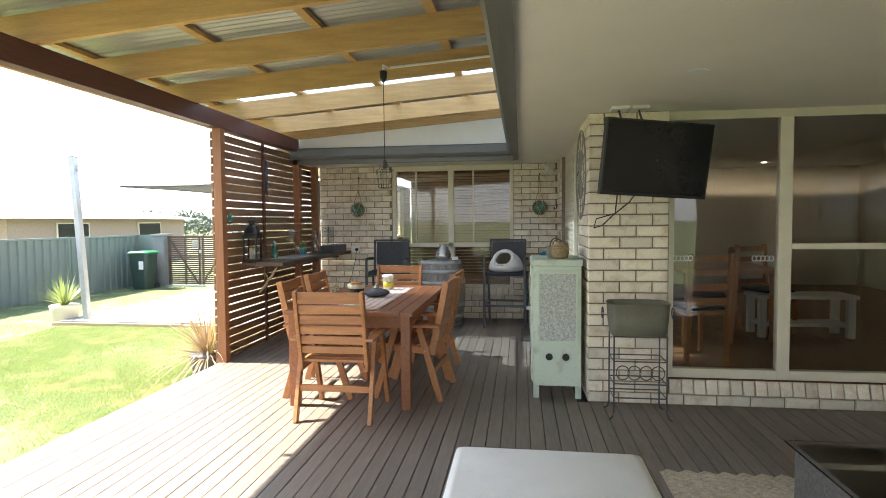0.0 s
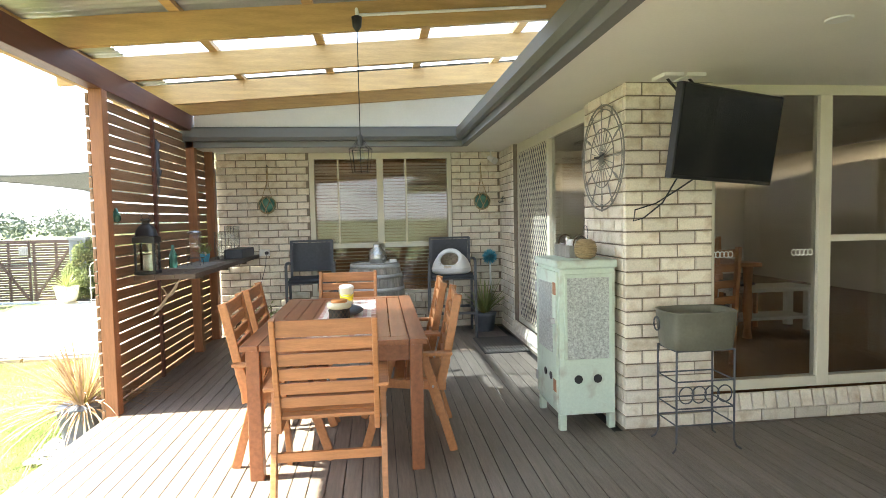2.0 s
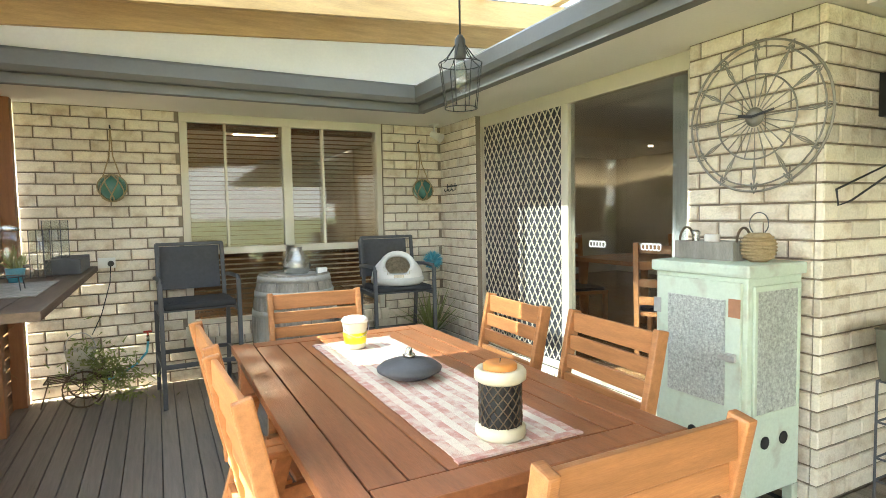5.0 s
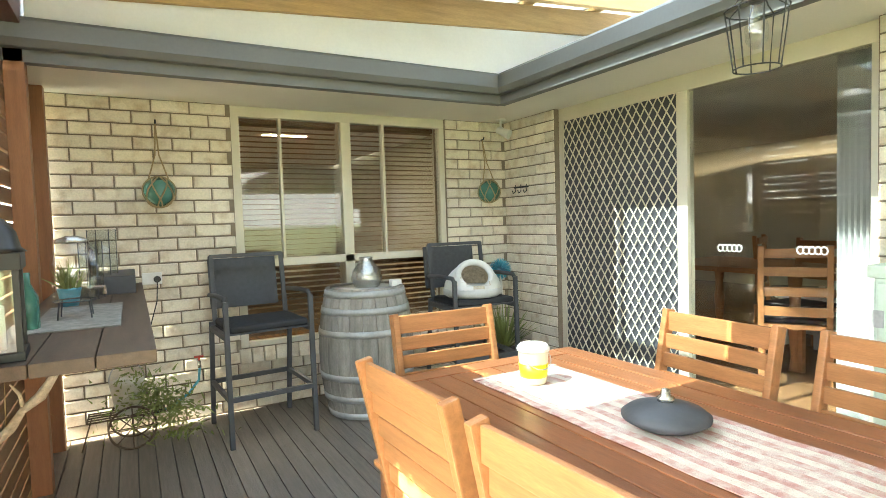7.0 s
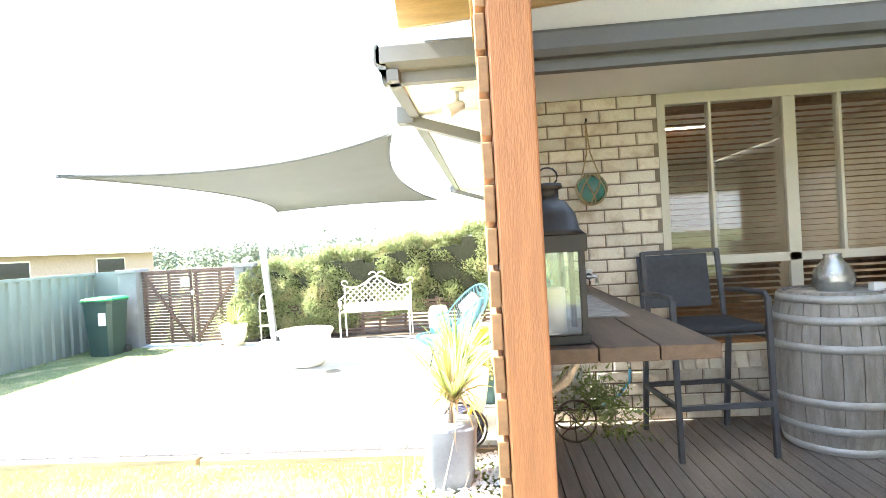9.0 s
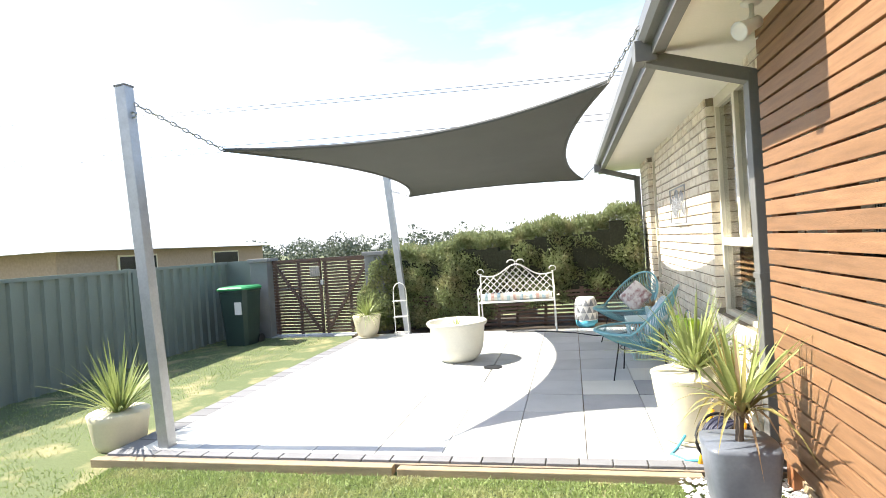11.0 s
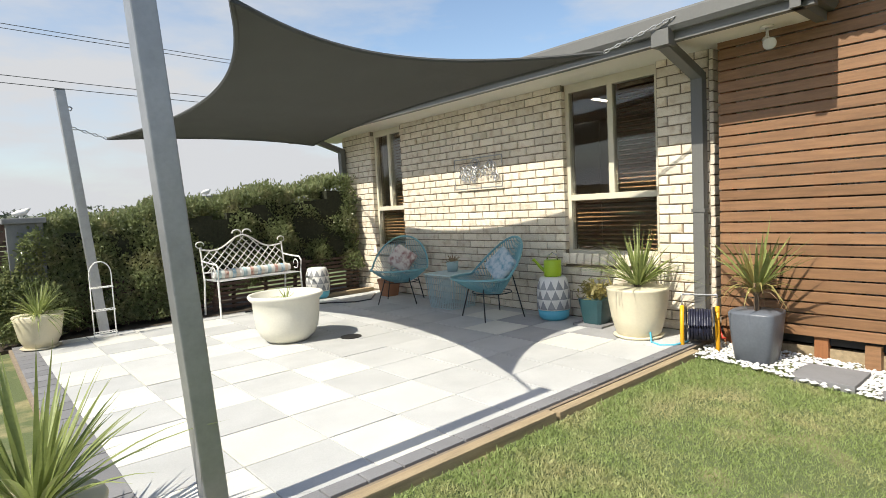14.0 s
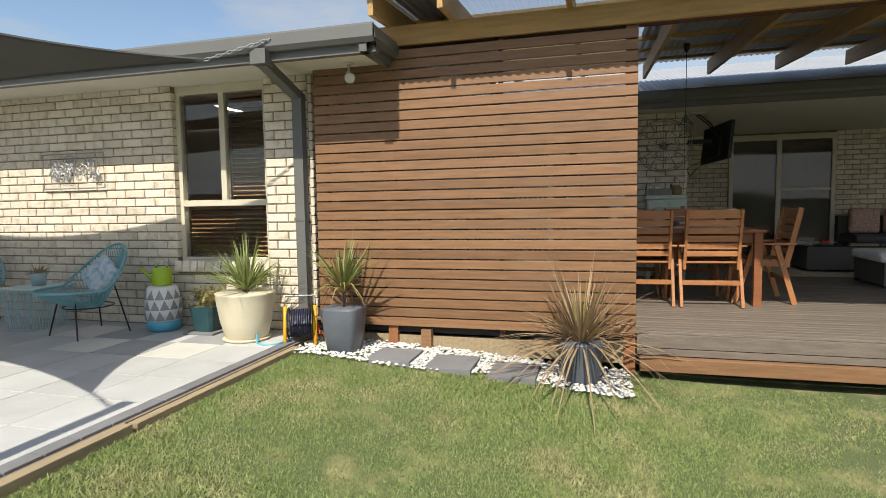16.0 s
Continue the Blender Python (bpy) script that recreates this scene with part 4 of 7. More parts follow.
for x in (CX0 + 0.125, CX0 + 0.255):
    v = part("vent_hole", turned([(0.028, 0), (0.028, 0.004)], 20), M["black"], cab, "dark round vent")
    v.matrix_basis = pose(x, CY0 - 0.001, 0.335, 90, 0, 0)
door = part("door", boxes(((CX0 - 0.018, CY0 + 0.02, 0.14), (CX0 - 0.001, CY1 - 0.02, 1.04))), M["mint"], cab, bevel=0.004)
part("mesh_panel", boxes(((CX0 - 0.024, CY0 + 0.09, 0.50), (CX0 - 0.016, CY1 - 0.09, 0.96))), M["mesh"], door, "pressed metal mesh panel")
for z in (0.92, 0.28):
    part("rust_patch", boxes(((CX0 - 0.021, CY0 + 0.021, z - 0.03), (CX0 - 0.017, CY0 + 0.075, z + 0.05))), M["terracotta"], door, "rusted corner patch")
for y in (CY0 + 0.13, CY0 + 0.25):
    v = part("vent_hole", turned([(0.026, 0), (0.026, 0.004)], 20), M["black"], door, "dark round vent")
    v.matrix_basis = pose(CX0 - 0.018, y, 0.335, 0, -90, 0)
part("latch", boxes(((CX0 - 0.045, CY0 + 0.035, 0.70), (CX0 - 0.018, CY0 + 0.075, 0.735)), ((CX0 - 0.055, CY0 + 0.02, 0.708), (CX0 - 0.04, CY0 + 0.1, 0.727))), M["hoop"], door, "worn steel latch", bevel=0.003)
for z in (0.22, 0.86):
    part("hinge", boxes(((CX0 - 0.024, CY1 - 0.045, z), (CX0 - 0.014, CY1 - 0.005, z + 0.07))), M["hoop"], door)

tray = thing("wooden_crate", "small grey carved wooden crate with rope handles", "crate", (1.43, 5.12, 1.116), 90)
part("box_side", boxes(((-0.16, -0.08, 0), (0.16, 0.08, 0.012)), ((-0.16, -0.08, 0.012), (0.16, -0.07, 0.085)), ((-0.16, 0.07, 0.012), (0.16, 0.08, 0.085)), ((-0.16, -0.07, 0.012), (-0.15, 0.07, 0.085)), ((0.15, -0.07, 0.012), (0.16, 0.07, 0.085))), M["barrel"], tray)
for s in (-1, 1):
    part("rope_handle", tubes(0.006, [(s * 0.155, 0.05 * math.cos(a), 0.08 + 0.07 * math.sin(a)) for a in np.linspace(0, math.pi, 10)]), M["bark"], tray)
part("carved_panel", boxes(*[((x, -0.083, 0.02), (x + 0.018, -0.0795, 0.07)) for x in np.arange(-0.13, 0.12, 0.03)]), M["shelf"], tray)
tagged(part("cream_candle", turned([(0.035, 0), (0.035, 0.10), (0.03, 0.105)], 20, (1.43, 5.13, 1.128)), M["white"], None, smooth=True), "cream pillar candle in the crate", "candle")
tagged(part("pepper_pot", turned([(0.022, 0), (0.024, 0.05), (0.016, 0.09), (0.022, 0.11), (0.012, 0.125)], 16, (1.43, 5.22, 1.128)), M["silver"], None, smooth=True), "small silver pot in the crate", "pot")
tw = thing("twine_lantern", "round twine-wrapped jar with a wire loop", "lantern", (1.44, 4.90, 1.115))
part("jar", turned([(0.035, 0), (0.055, 0.012), (0.068, 0.05), (0.066, 0.09), (0.05, 0.12), (0.042, 0.128)], 24), M["rope"], tw, smooth=True)
for z, r in ((0.02, 0.06), (0.035, 0.066), (0.05, 0.07), (0.065, 0.07), (0.08, 0.069), (0.095, 0.064), (0.11, 0.057)):
    part("twine_coil", tubes(0.006, ring_pts(r, 22, z), seg=5, closed=True), M["rope"], tw)
part("wire_loop", tubes(0.0025, [(0, 0.045 * math.cos(a), 0.17 + 0.05 * math.sin(a)) for a in np.linspace(-0.9, math.pi + 0.9, 16)]), M["char"], tw)

# ---- wire wheel clock on the brick ----
clock = thing("wall_clock", "large openwork metal wheel clock on the brick wall", "clock", (1.615, 5.045, 1.79))
CM = M["silver_dull"] = mat("dull_pewter_wire", (0.30, 0.28, 0.24), 0.5, 0.5, var=0.2, scale=12, bump=0.05)


def yz(r, a, x=0.0):
    return (x, r * math.cos(a), r * math.sin(a))


for r, t in ((0.355, 0.006), (0.325, 0.004), (0.20, 0.004)):
    part("ring", tubes(t, [yz(r, 2 * math.pi * k / 48) for k in range(48)], closed=True), CM, clock)
for k in range(24):
    a = 2 * math.pi * k / 24
    part("spoke", tubes(0.0028, [yz(0.05, a), yz(0.20, a)]), CM, clock)
for k in range(12):
    a = 2 * math.pi * k / 12
    part("numeral_bar", tubes(0.003, [yz(0.20, a), yz(0.325, a)]), CM, clock)
    for w in (-0.035, 0.035):
        part("numeral_bar", tubes(0.0025, [yz(0.205, a), yz(0.265, a + w), yz(0.322, a)]), CM, clock)
    part("finial", tubes(0.004, [yz(0.315, a - 0.05), yz(0.34, a), yz(0.315, a + 0.05), yz(0.335, a + 0.04), yz(0.365, a), yz(0.335, a - 0.04)]), CM, clock)
hub = part("hub", turned([(0.044, 0), (0.046, 0.006), (0.02, 0.012)], 24), CM, clock, smooth=True)
hub.matrix_basis = pose(0, 0, 0, 0, -90, 0)
part("hour_hand", bars(((-0.025, 0, 0), (-0.025, 0.07, 0.012), 0.004, 0.014)), M["black"], clock)
part("minute_hand", bars(((-0.028, 0, 0), (-0.028, -0.11, 0.02), 0.004, 0.010)), M["black"], clock)

# ---- television on a bracket under the soffit ----
tv = thing("television", "black flat-screen television hung from the soffit on a bracket", "television", (2.04, 4.30, 1.83))
tvm = pose(0, 0, 0, 7, 3, 16)
pan = part("panel", boxes(((-0.385, -0.02, -0.255), (0.385, 0.028, 0.255))), M["black"], tv, bevel=0.006)
pan.matrix_basis = tvm
scr = part("screen", boxes(((-0.372, -0.0235, -0.235), (0.372, -0.0195, 0.243))), M["screen"], tv, "dark glossy screen")
scr.matrix_basis = tvm
bk = part("back_box", boxes(((-0.2, 0.028, -0.2), (0.2, 0.07, 0.06))), M["black"], tv, bevel=0.01)
bk.matrix_basis = tvm
part("wall_plate", boxes(((0.02, 0.39, -0.06), (0.16, 0.438, 0.14))), M["black"], tv, bevel=0.004)
part("arm", bars(((0.09, 0.40, 0.04), (0.02, 0.06, 0.04), 0.03, 0.06)), M["black"], tv)
for x in (-0.20, -0.06):
    part("hanger_strap", tubes(0.008, [(x, 0.30, 0.40), (x, 0.12, 0.25), (x, 0.05, 0.1)]), M["black"], tv)
    part("ceiling_plate", boxes(((x - 0.06, 0.20, 0.385), (x + 0.06, 0.36, 0.406))), M["white"], tv)
part("cable", tubes(0.005, [(-0.24, 0.07, -0.2), (-0.22, 0.3, -0.36), (-0.30, 0.38, -0.45), (-0.36, 0.40, -0.47), (-0.34, 0.42, -0.40), (-0.2, 0.42, -0.36), (-0.12, 0.3, -0.28), (-0.1, 0.08, -0.2)]), M["black"], tv)

# ---- tub on a wire stand ----
tubt = thing("wash_tub", "oval olive-grey metal wash tub on a wire stand", "tub", (1.96, 4.47, 0.60))
bm = bmesh.new()
lathe(bm, [(0.20, 0.0), (0.21, 0.01), (0.225, 0.12), (0.232, 0.22), (0.238, 0.225), (0.232, 0.23), (0.222, 0.22), (0.2, 0.02)], 48, square=0.62)
for v in bm.verts:
    v.co.y *= 0.6
    v.co.x *= 0.93
part("tub", bm, M["tub"], tubt, smooth=True)
for s in (-1, 1):
    part("ring_handle", tubes(0.005, [(s * 0.245, 0.035 * math.cos(a), 0.15 + 0.04 * math.sin(a)) for a in np.linspace(0, 2 * math.pi, 14)[:-1]], closed=True), M["char"], tubt)
stand = thing("wire_stand", "dark wrought-wire plant stand with scrollwork", "stand", (1.96, 4.47, 0))
for sx in (-1, 1):
    for sy in (-1, 1):
        part("leg", tubes(0.006, [(sx * 0.18, sy * 0.11, 0.60), (sx * 0.18, sy * 0.11, 0.06), (sx * 0.19, sy * 0.12, 0.025), (sx * 0.215, sy * 0.13, 0.008)]), M["char"], stand)
for z in (0.60, 0.42, 0.26, 0.16):
    part("rail", tubes(0.005, [(-0.18, -0.11, z), (0.18, -0.11, z), (0.18, 0.11, z), (-0.18, 0.11, z)], closed=True), M["char"], stand)
for k in range(4):
    cx = -0.12 + k * 0.08
    part("scroll", tubes(0.004, [(cx + 0.045 * math.cos(a), -0.11, 0.34 + 0.05 * math.sin(a)) for a in np.linspace(0, 2 * math.pi, 16)[:-1]], closed=True), M["char"], stand)
for x in (-0.12, -0.06, 0, 0.06, 0.12):
    part("cross_wire", tubes(0.004, [(x, -0.11, 0.60), (x, 0.11, 0.60)]), M["char"], stand)

# ---- ottoman, coffee table, rug ----
ott = thing("ottoman", "dark wicker ottoman with a pale grey cushion", "ottoman", (1.24, 2.36, 0))
part("wicker_base", boxes(((-0.39, -0.40, 0.03), (0.39, 0.40, 0.29))), M["wicker"], ott, bevel=0.012)
part("cushion", boxes(((-0.41, -0.44, 0.291), (0.41, 0.44, 0.41))), M["cushion"], ott, "pale grey striped cushion", bevel=0.045, smooth=True)
part("piping", tubes(0.006, [(-0.40, -0.42, 0.385), (0.40, -0.42, 0.385), (0.40, 0.42, 0.385), (-0.40, 0.42, 0.385)], closed=True), M["cushion"], ott)
for sx in (-1, 1):
    for sy in (-1, 1):
        part("foot", boxes(((sx * 0.36 - 0.025, sy * 0.37 - 0.025, 0), (sx * 0.36 + 0.025, sy * 0.37 + 0.025, 0.03))), M["black"], ott)
cof = thing("coffee_table", "dark wicker coffee table with a glass top", "table", (2.93, 2.55, 0.012))
part("wicker_body", boxes(((-0.55, -0.5, 0.03), (0.55, 0.5, 0.36))), M["wicker"], cof, bevel=0.012)
part("glass_top", boxes(((-0.58, -0.53, 0.364), (0.58, 0.53, 0.372))), M["glass"], cof, "clear glass top")
plate = thing("fruit_plate", "white oval plate with red fruit on the coffee table", "plate", (2.75, 2.72, 0.385))
part("dish", turned([(0.06, 0), (0.09, 0.004), (0.15, 0.022), (0.155, 0.026), (0.14, 0.024), (0.05, 0.008)], 30), M["white"], plate, smooth=True)
for a in (0.3, 2.4, 4.4):
    part("fruit", turned([(0.012, 0), (0.03, 0.01), (0.036, 0.03), (0.025, 0.052), (0.008, 0.058)], 14, (0.045 * math.cos(a), 0.045 * math.sin(a), 0.008)), M["red"], plate, smooth=True)
rug = thing("jute_rug", "woven jute rug with a chevron weave under the coffee table", "rug", (2.75, 2.35, 0.0))
bm = bmesh.new()
for i in range(34):
    for j in range(60):
        x, y = -0.85 + i * 0.05, -1.2 + j * 0.04
        sl = 0.02 if i % 2 else -0.02
        z = 0.008 + random.uniform(-0.001, 0.001)
        v = [bm.verts.new(p) for p in ((x, y + sl, z), (x + 0.049, y - sl, z), (x + 0.049, y - sl + 0.034, z), (x, y + sl + 0.034, z), (x, y + sl - 0.003, 0.002), (x + 0.049, y - sl - 0.003, 0.002), (x + 0.049, y - sl + 0.037, 0.002), (x, y + sl + 0.037, 0.002))]
        for f in ((0, 1, 2, 3), (4, 5, 1, 0), (2, 6, 7, 3), (4, 0, 3, 7), (1, 5, 6, 2)):
            bm.faces.new([v[q] for q in f])
part("weave", bm, M["jute"], rug)

sofa = thing("outdoor_sofa", "dark wicker sofa with grey and red cushions in the shade", "sofa", (4.28, 0.9, 0))
part("base", boxes(((-0.4, -1.0, 0.05), (0.4, 1.0, 0.32))), M["wicker"], sofa, bevel=0.012)
part("back", boxes(((0.28, -1.0, 0.32), (0.42, 1.0, 0.75))), M["wicker"], sofa, bevel=0.012)
part("seat_cushion", boxes(((-0.42, -0.98, 0.322), (0.27, 0.98, 0.45))), M["char"], sofa, bevel=0.03, smooth=True)
for y in (0.66, 0.15):
    part("scatter_cushion", boxes(((0.10, y - 0.22, 0.46), (0.24, y + 0.22, 0.88))), M["stripe_red"], sofa, "red patterned scatter cushion", bevel=0.05, smooth=True)

# ---- bar shelf with the things on it ----
SZ = 1.0
bsh = thing("bar_shelf", "dark timber bar shelf fixed along the screen", "shelf", (0, 0, 0))
for k in range(3):
    x = -1.846 + k * 0.156
    part("plank", boxes(((x, 5.97, SZ - 0.04), (x + 0.153, 8.41, SZ))), M["shelf"], bsh, bevel=0.004)
for y in (6.4, 7.2, 8.0):
    part("bracket", boxes(((-1.846, y, SZ - 0.08), (-1.45, y + 0.035, SZ - 0.041))), M["shelf"], bsh)
mat1 = tagged(part("placemat", boxes(((-1.77, 6.5, SZ + 0.001), (-1.48, 7.25, SZ + 0.006))), M["barrel"]), "grey-brown woven placemat on the shelf", "placemat")

lan = thing("lantern", "tall black metal lantern with glass sides", "lantern", (-1.785, 6.10, SZ), 4)
lan.scale = (0.95, 0.95, 0.87)
part("base", boxes(((-0.085, -0.085, 0), (0.085, 0.085, 0.03))), M["black"], lan, bevel=0.004)
for sx in (-1, 1):
    for sy in (-1, 1):
        part("corner_post", boxes(((sx * 0.072 - 0.008, sy * 0.072 - 0.008, 0.03), (sx * 0.072 + 0.008, sy * 0.072 + 0.008, 0.29))), M["black"], lan)
part("collar", boxes(((-0.088, -0.088, 0.29), (0.088, 0.088, 0.345))), M["black"], lan, bevel=0.004)
part("roof", turned([(0.10, 0.345), (0.085, 0.36), (0.075, 0.41), (0.05, 0.45), (0.03, 0.46), (0.03, 0.49), (0.042, 0.495), (0.04, 0.51), (0.01, 0.515)], 24, square=0.4), M["black"], lan, smooth=True)
for r in range(4):
    g = part("pane", boxes(((-0.064, -0.0725, 0.032), (0.064, -0.0705, 0.288))), M["clearglass"], lan, "clear glass side")
    g.matrix_basis = pose(0, 0, 0, 0, 0, 90 * r)
part("candle", turned([(0.035, 0.03), (0.035, 0.17), (0.028, 0.175)], 18), M["white"], lan, smooth=True)
part("ring", tubes(0.003, [(0.03 * math.cos(a), 0, 0.535 + 0.03 * math.sin(a)) for a in np.linspace(0, 2 * math.pi, 14)[:-1]], closed=True), M["black"], lan)

disp = thing("drink_dispenser", "clear glass drink dispenser in a wire stand", "dispenser", (-1.64, 6.83, SZ + 0.006))
part("jar", turned([(0.06, 0.07), (0.075, 0.09), (0.08, 0.22), (0.07, 0.27), (0.055, 0.285), (0.058, 0.30)], 28), M["clearglass"], disp, smooth=True)
part("lid", turned([(0.06, 0.30), (0.06, 0.315), (0.02, 0.33)], 20), M["silver"], disp, smooth=True)
part("tap", tubes(0.009, [(0.07, -0.03, 0.12), (0.105, -0.045, 0.12), (0.105, -0.045, 0.09)]), M["silver"], disp)
for a in (0.8, 2.35, 3.9, 5.5):
    part("stand_leg", tubes(0.003, [(0.07 * math.cos(a), 0.07 * math.sin(a), 0.07), (0.08 * math.cos(a), 0.08 * math.sin(a), 0.0)]), M["char"], disp)
part("stand_ring", tubes(0.003, ring_pts(0.075, 20, 0.07), closed=True), M["char"], disp)

def hurricane(x, y, h, r, label):
    v = thing("glass_vase", label, "vase", (x, y, SZ))
    part("cylinder", turned([(r * 0.9, 0), (r, 0.01), (r, h), (r - 0.004, h), (r - 0.004, 0.015), (r * 0.5, 0.012)], 24), M["clearglass"], v, smooth=True)
    for a in (0.5, 2.0, 3.6, 5.2):
        part("frame_wire", tubes(0.003, [(1.06 * r * math.cos(a), 1.06 * r * math.sin(a), 0), (1.06 * r * math.cos(a), 1.06 * r * math.sin(a), h)]), M["char"], v)
    return v


hurricane(-1.62, 7.60, 0.30, 0.055, "tall clear glass hurricane vase in a wire frame")
hurricane(-1.58, 7.95, 0.36, 0.075, "tall clear glass hurricane vase in a wire frame")
tagged(part("plant_trough", boxes(((-1.62, 7.72, SZ), (-1.42, 8.30, SZ + 0.10))), M["char"], None, bevel=0.005), "low charcoal box trough on the shelf", "trough")
tagged(part("bottle", turned([(0.03, 0), (0.036, 0.01), (0.036, 0.12), (0.014, 0.17), (0.014, 0.21)], 18, (-1.77, 6.62, SZ)), M["teal_glass"], None, smooth=True), "small teal glass bottle on the shelf", "bottle")
ptc = thing("cactus_pot", "small succulent in a turquoise glazed pot", "potted plant", (-1.7, 7.32, SZ))
part("pot", turned([(0.035, 0), (0.05, 0.08), (0.052, 0.085)], 18), M["blue_base"], ptc, smooth=True)
tri_cloud("leaves", np.random.normal(0, 0.015, (60, 3)) + (0, 0, 0.085), np.random.normal(0, 0.03, (60, 3)) + (0, 0, 0.10), np.full(60, 0.008), M["yucca"], "", "", "", ptc)

dw = thing("driftwood", "pale twisted driftwood branch hung on the screen", "driftwood", (0, 0, 0))
part("branch", tubes([0.007, 0.014, 0.017, 0.012, 0.018, 0.012, 0.005], [(-1.915, 6.50, 0.60), (-1.86, 6.48, 0.655), (-1.815, 6.46, 0.70), (-1.78, 6.45, 0.755), (-1.725, 6.43, 0.80), (-1.68, 6.42, 0.87), (-1.64, 6.41, 0.925)], seg=8), M["jute"], dw, smooth=True)
part("twig", tubes([0.009, 0.006, 0.003], [(-1.775, 6.45, 0.76), (-1.78, 6.42, 0.82), (-1.80, 6.40, 0.86)], seg=6), M["jute"], dw, smooth=True)
part("string", tubes(0.002, [(-1.68, 6.42, 0.87), (-1.69, 6.42, 0.961)], seg=5), M["rope"], dw)
part("string", tubes(0.002, [(-1.83, 6.465, 0.69), (-1.82, 6.46, 0.961)], seg=5), M["rope"], dw)

# hanging decorations on the screen
gecko = thing("screen_ornament", "dark metal lizard ornament hung on the screen", "ornament", (-1.918, 6.75, 1.9))
bm = bmesh.new()
tube(bm, [(0, 0.0, 0.28), (0, 0.01, 0.22), (0, 0.0, 0.12), (0, -0.02, 0.0), (0, 0.01, -0.12), (0, 0.03, -0.2), (0, 0.0, -0.26)], [0.008, 0.035, 0.03, 0.035, 0.015, 0.008, 0.003], 8)
for y, z in ((0.09, 0.2), (-0.09, 0.2), (0.1, -0.05), (-0.1, -0.05)):
    tube(bm, [(0, 0, z - 0.04), (0, y * 0.7, z), (0, y, z + 0.05)], 0.008, 6)
part("body", bm, M["char"], gecko, smooth=True)
tagged(part("glass_bauble", turned([(0.01, 0.0), (0.03, 0.015), (0.035, 0.04), (0.015, 0.09), (0.008, 0.11)], 16, (-1.89, 5.83, 1.42)), M["teal_glass"], None, smooth=True), "small sea-green glass bauble hung on the screen", "ornament")

# ---- bar stools, barrel ----


def bar_chair(label, at, rz):
    """A tall sling chair that looks to -y."""
    c = thing("bar_chair", label, "chair", at, rz, "tall outdoor chairs")
    w = 0.265
    for s in (-1, 1):
        x = s * w
        part("front_leg", bars(((x, -0.27, 0.0), (x, -0.25, 0.90), 0.03, 0.03)), M["char"], c, bevel=0.004)
        part("back_leg", bars(((x, 0.30, 0.0), (x, 0.20, 0.72), 0.03, 0.03)), M["char"], c, bevel=0.004)
        part("back_post", bars(((x - s * 0.025, 0.20, 0.68), (x - s * 0.025, 0.27, 1.16), 0.03, 0.025)), M["char"], c, bevel=0.004)
        part("armrest", tubes(0.016, [(x, -0.25, 0.88), (x, -0.22, 0.915), (x, 0.0, 0.915), (x, 0.22, 0.90)], seg=8), M["char"], c, smooth=True)
        part("side_rail", bars(((x, -0.26, 0.30), (x, 0.26, 0.30), 0.022, 0.03)), M["char"], c)
        part("seat_rail", bars(((x, -0.25, 0.68), (x, 0.22, 0.68), 0.025, 0.035)), M["char"], c)
    part("foot_rail", bars(((-w, -0.265, 0.30), (w, -0.265, 0.30), 0.025, 0.03)), M["char"], c)
    part("rear_rail", bars(((-w, 0.27, 0.30), (w, 0.27, 0.30), 0.022, 0.03)), M["char"], c)
    part("sling_back", boxes(((-w + 0.03, 0.225, 0.80), (w - 0.03, 0.232, 1.15))), M["sling"], c, "charcoal mesh sling").matrix_basis = pose(0, 0.03, 0.02, -7.5)
    part("top_rail", bars(((-w + 0.02, 0.268, 1.155), (w - 0.02, 0.268, 1.155), 0.03, 0.025)), M["char"], c)
    part("sling_seat", boxes(((-w + 0.02, -0.25, 0.69), (w - 0.02, 0.21, 0.70))), M["sling"], c)
    part("seat_pad", boxes(((-w + 0.02, -0.255, 0.701), (w - 0.02, 0.19, 0.745))), M["pad"], c, "charcoal seat pad", bevel=0.015, smooth=True)
    return c


M["sling"] = mat("charcoal_sling", (0.085, 0.09, 0.10), 0.7, var=0.2, scale=40, bump=0.4, bscale=300)
M["pad"] = mat("charcoal_pad", (0.035, 0.037, 0.042), 0.85, var=0.2, scale=20, bump=0.3, bscale=200)
bar_chair("tall charcoal sling bar chair with a seat pad", (-0.71, 7.98, 0), 4)
bar_chair("tall charcoal sling bar chair holding a cat bed", (0.93, 7.95, 0), -4)
bed = thing("cat_bed", "white plush igloo cat bed on the bar chair", "cat bed", (0.93, 7.92, 0.746))
bed_way = Vector((-0.25, -0.72, 0.62)).normalized()
bed_mid = Vector((0, 0, 0.09))


def igloo(grow, cone):
    """A low dome whose front is cut away round the opening."""
    bm = turned([(0.20 * grow, 0), (0.225 * grow, 0.035), (0.228 * grow, 0.07), (0.222 * grow, 0.10), (0.21 * grow, 0.13), (0.19 * grow, 0.165), (0.16 * grow, 0.2), (0.12 * grow, 0.23), (0.07 * grow, 0.25), (0.01, 0.258 * grow)], 48)
    bmesh.ops.delete(bm, geom=[f for f in bm.faces if (f.calc_center_median() - bed_mid).angle(bed_way) < cone], context="FACES")
    return bm


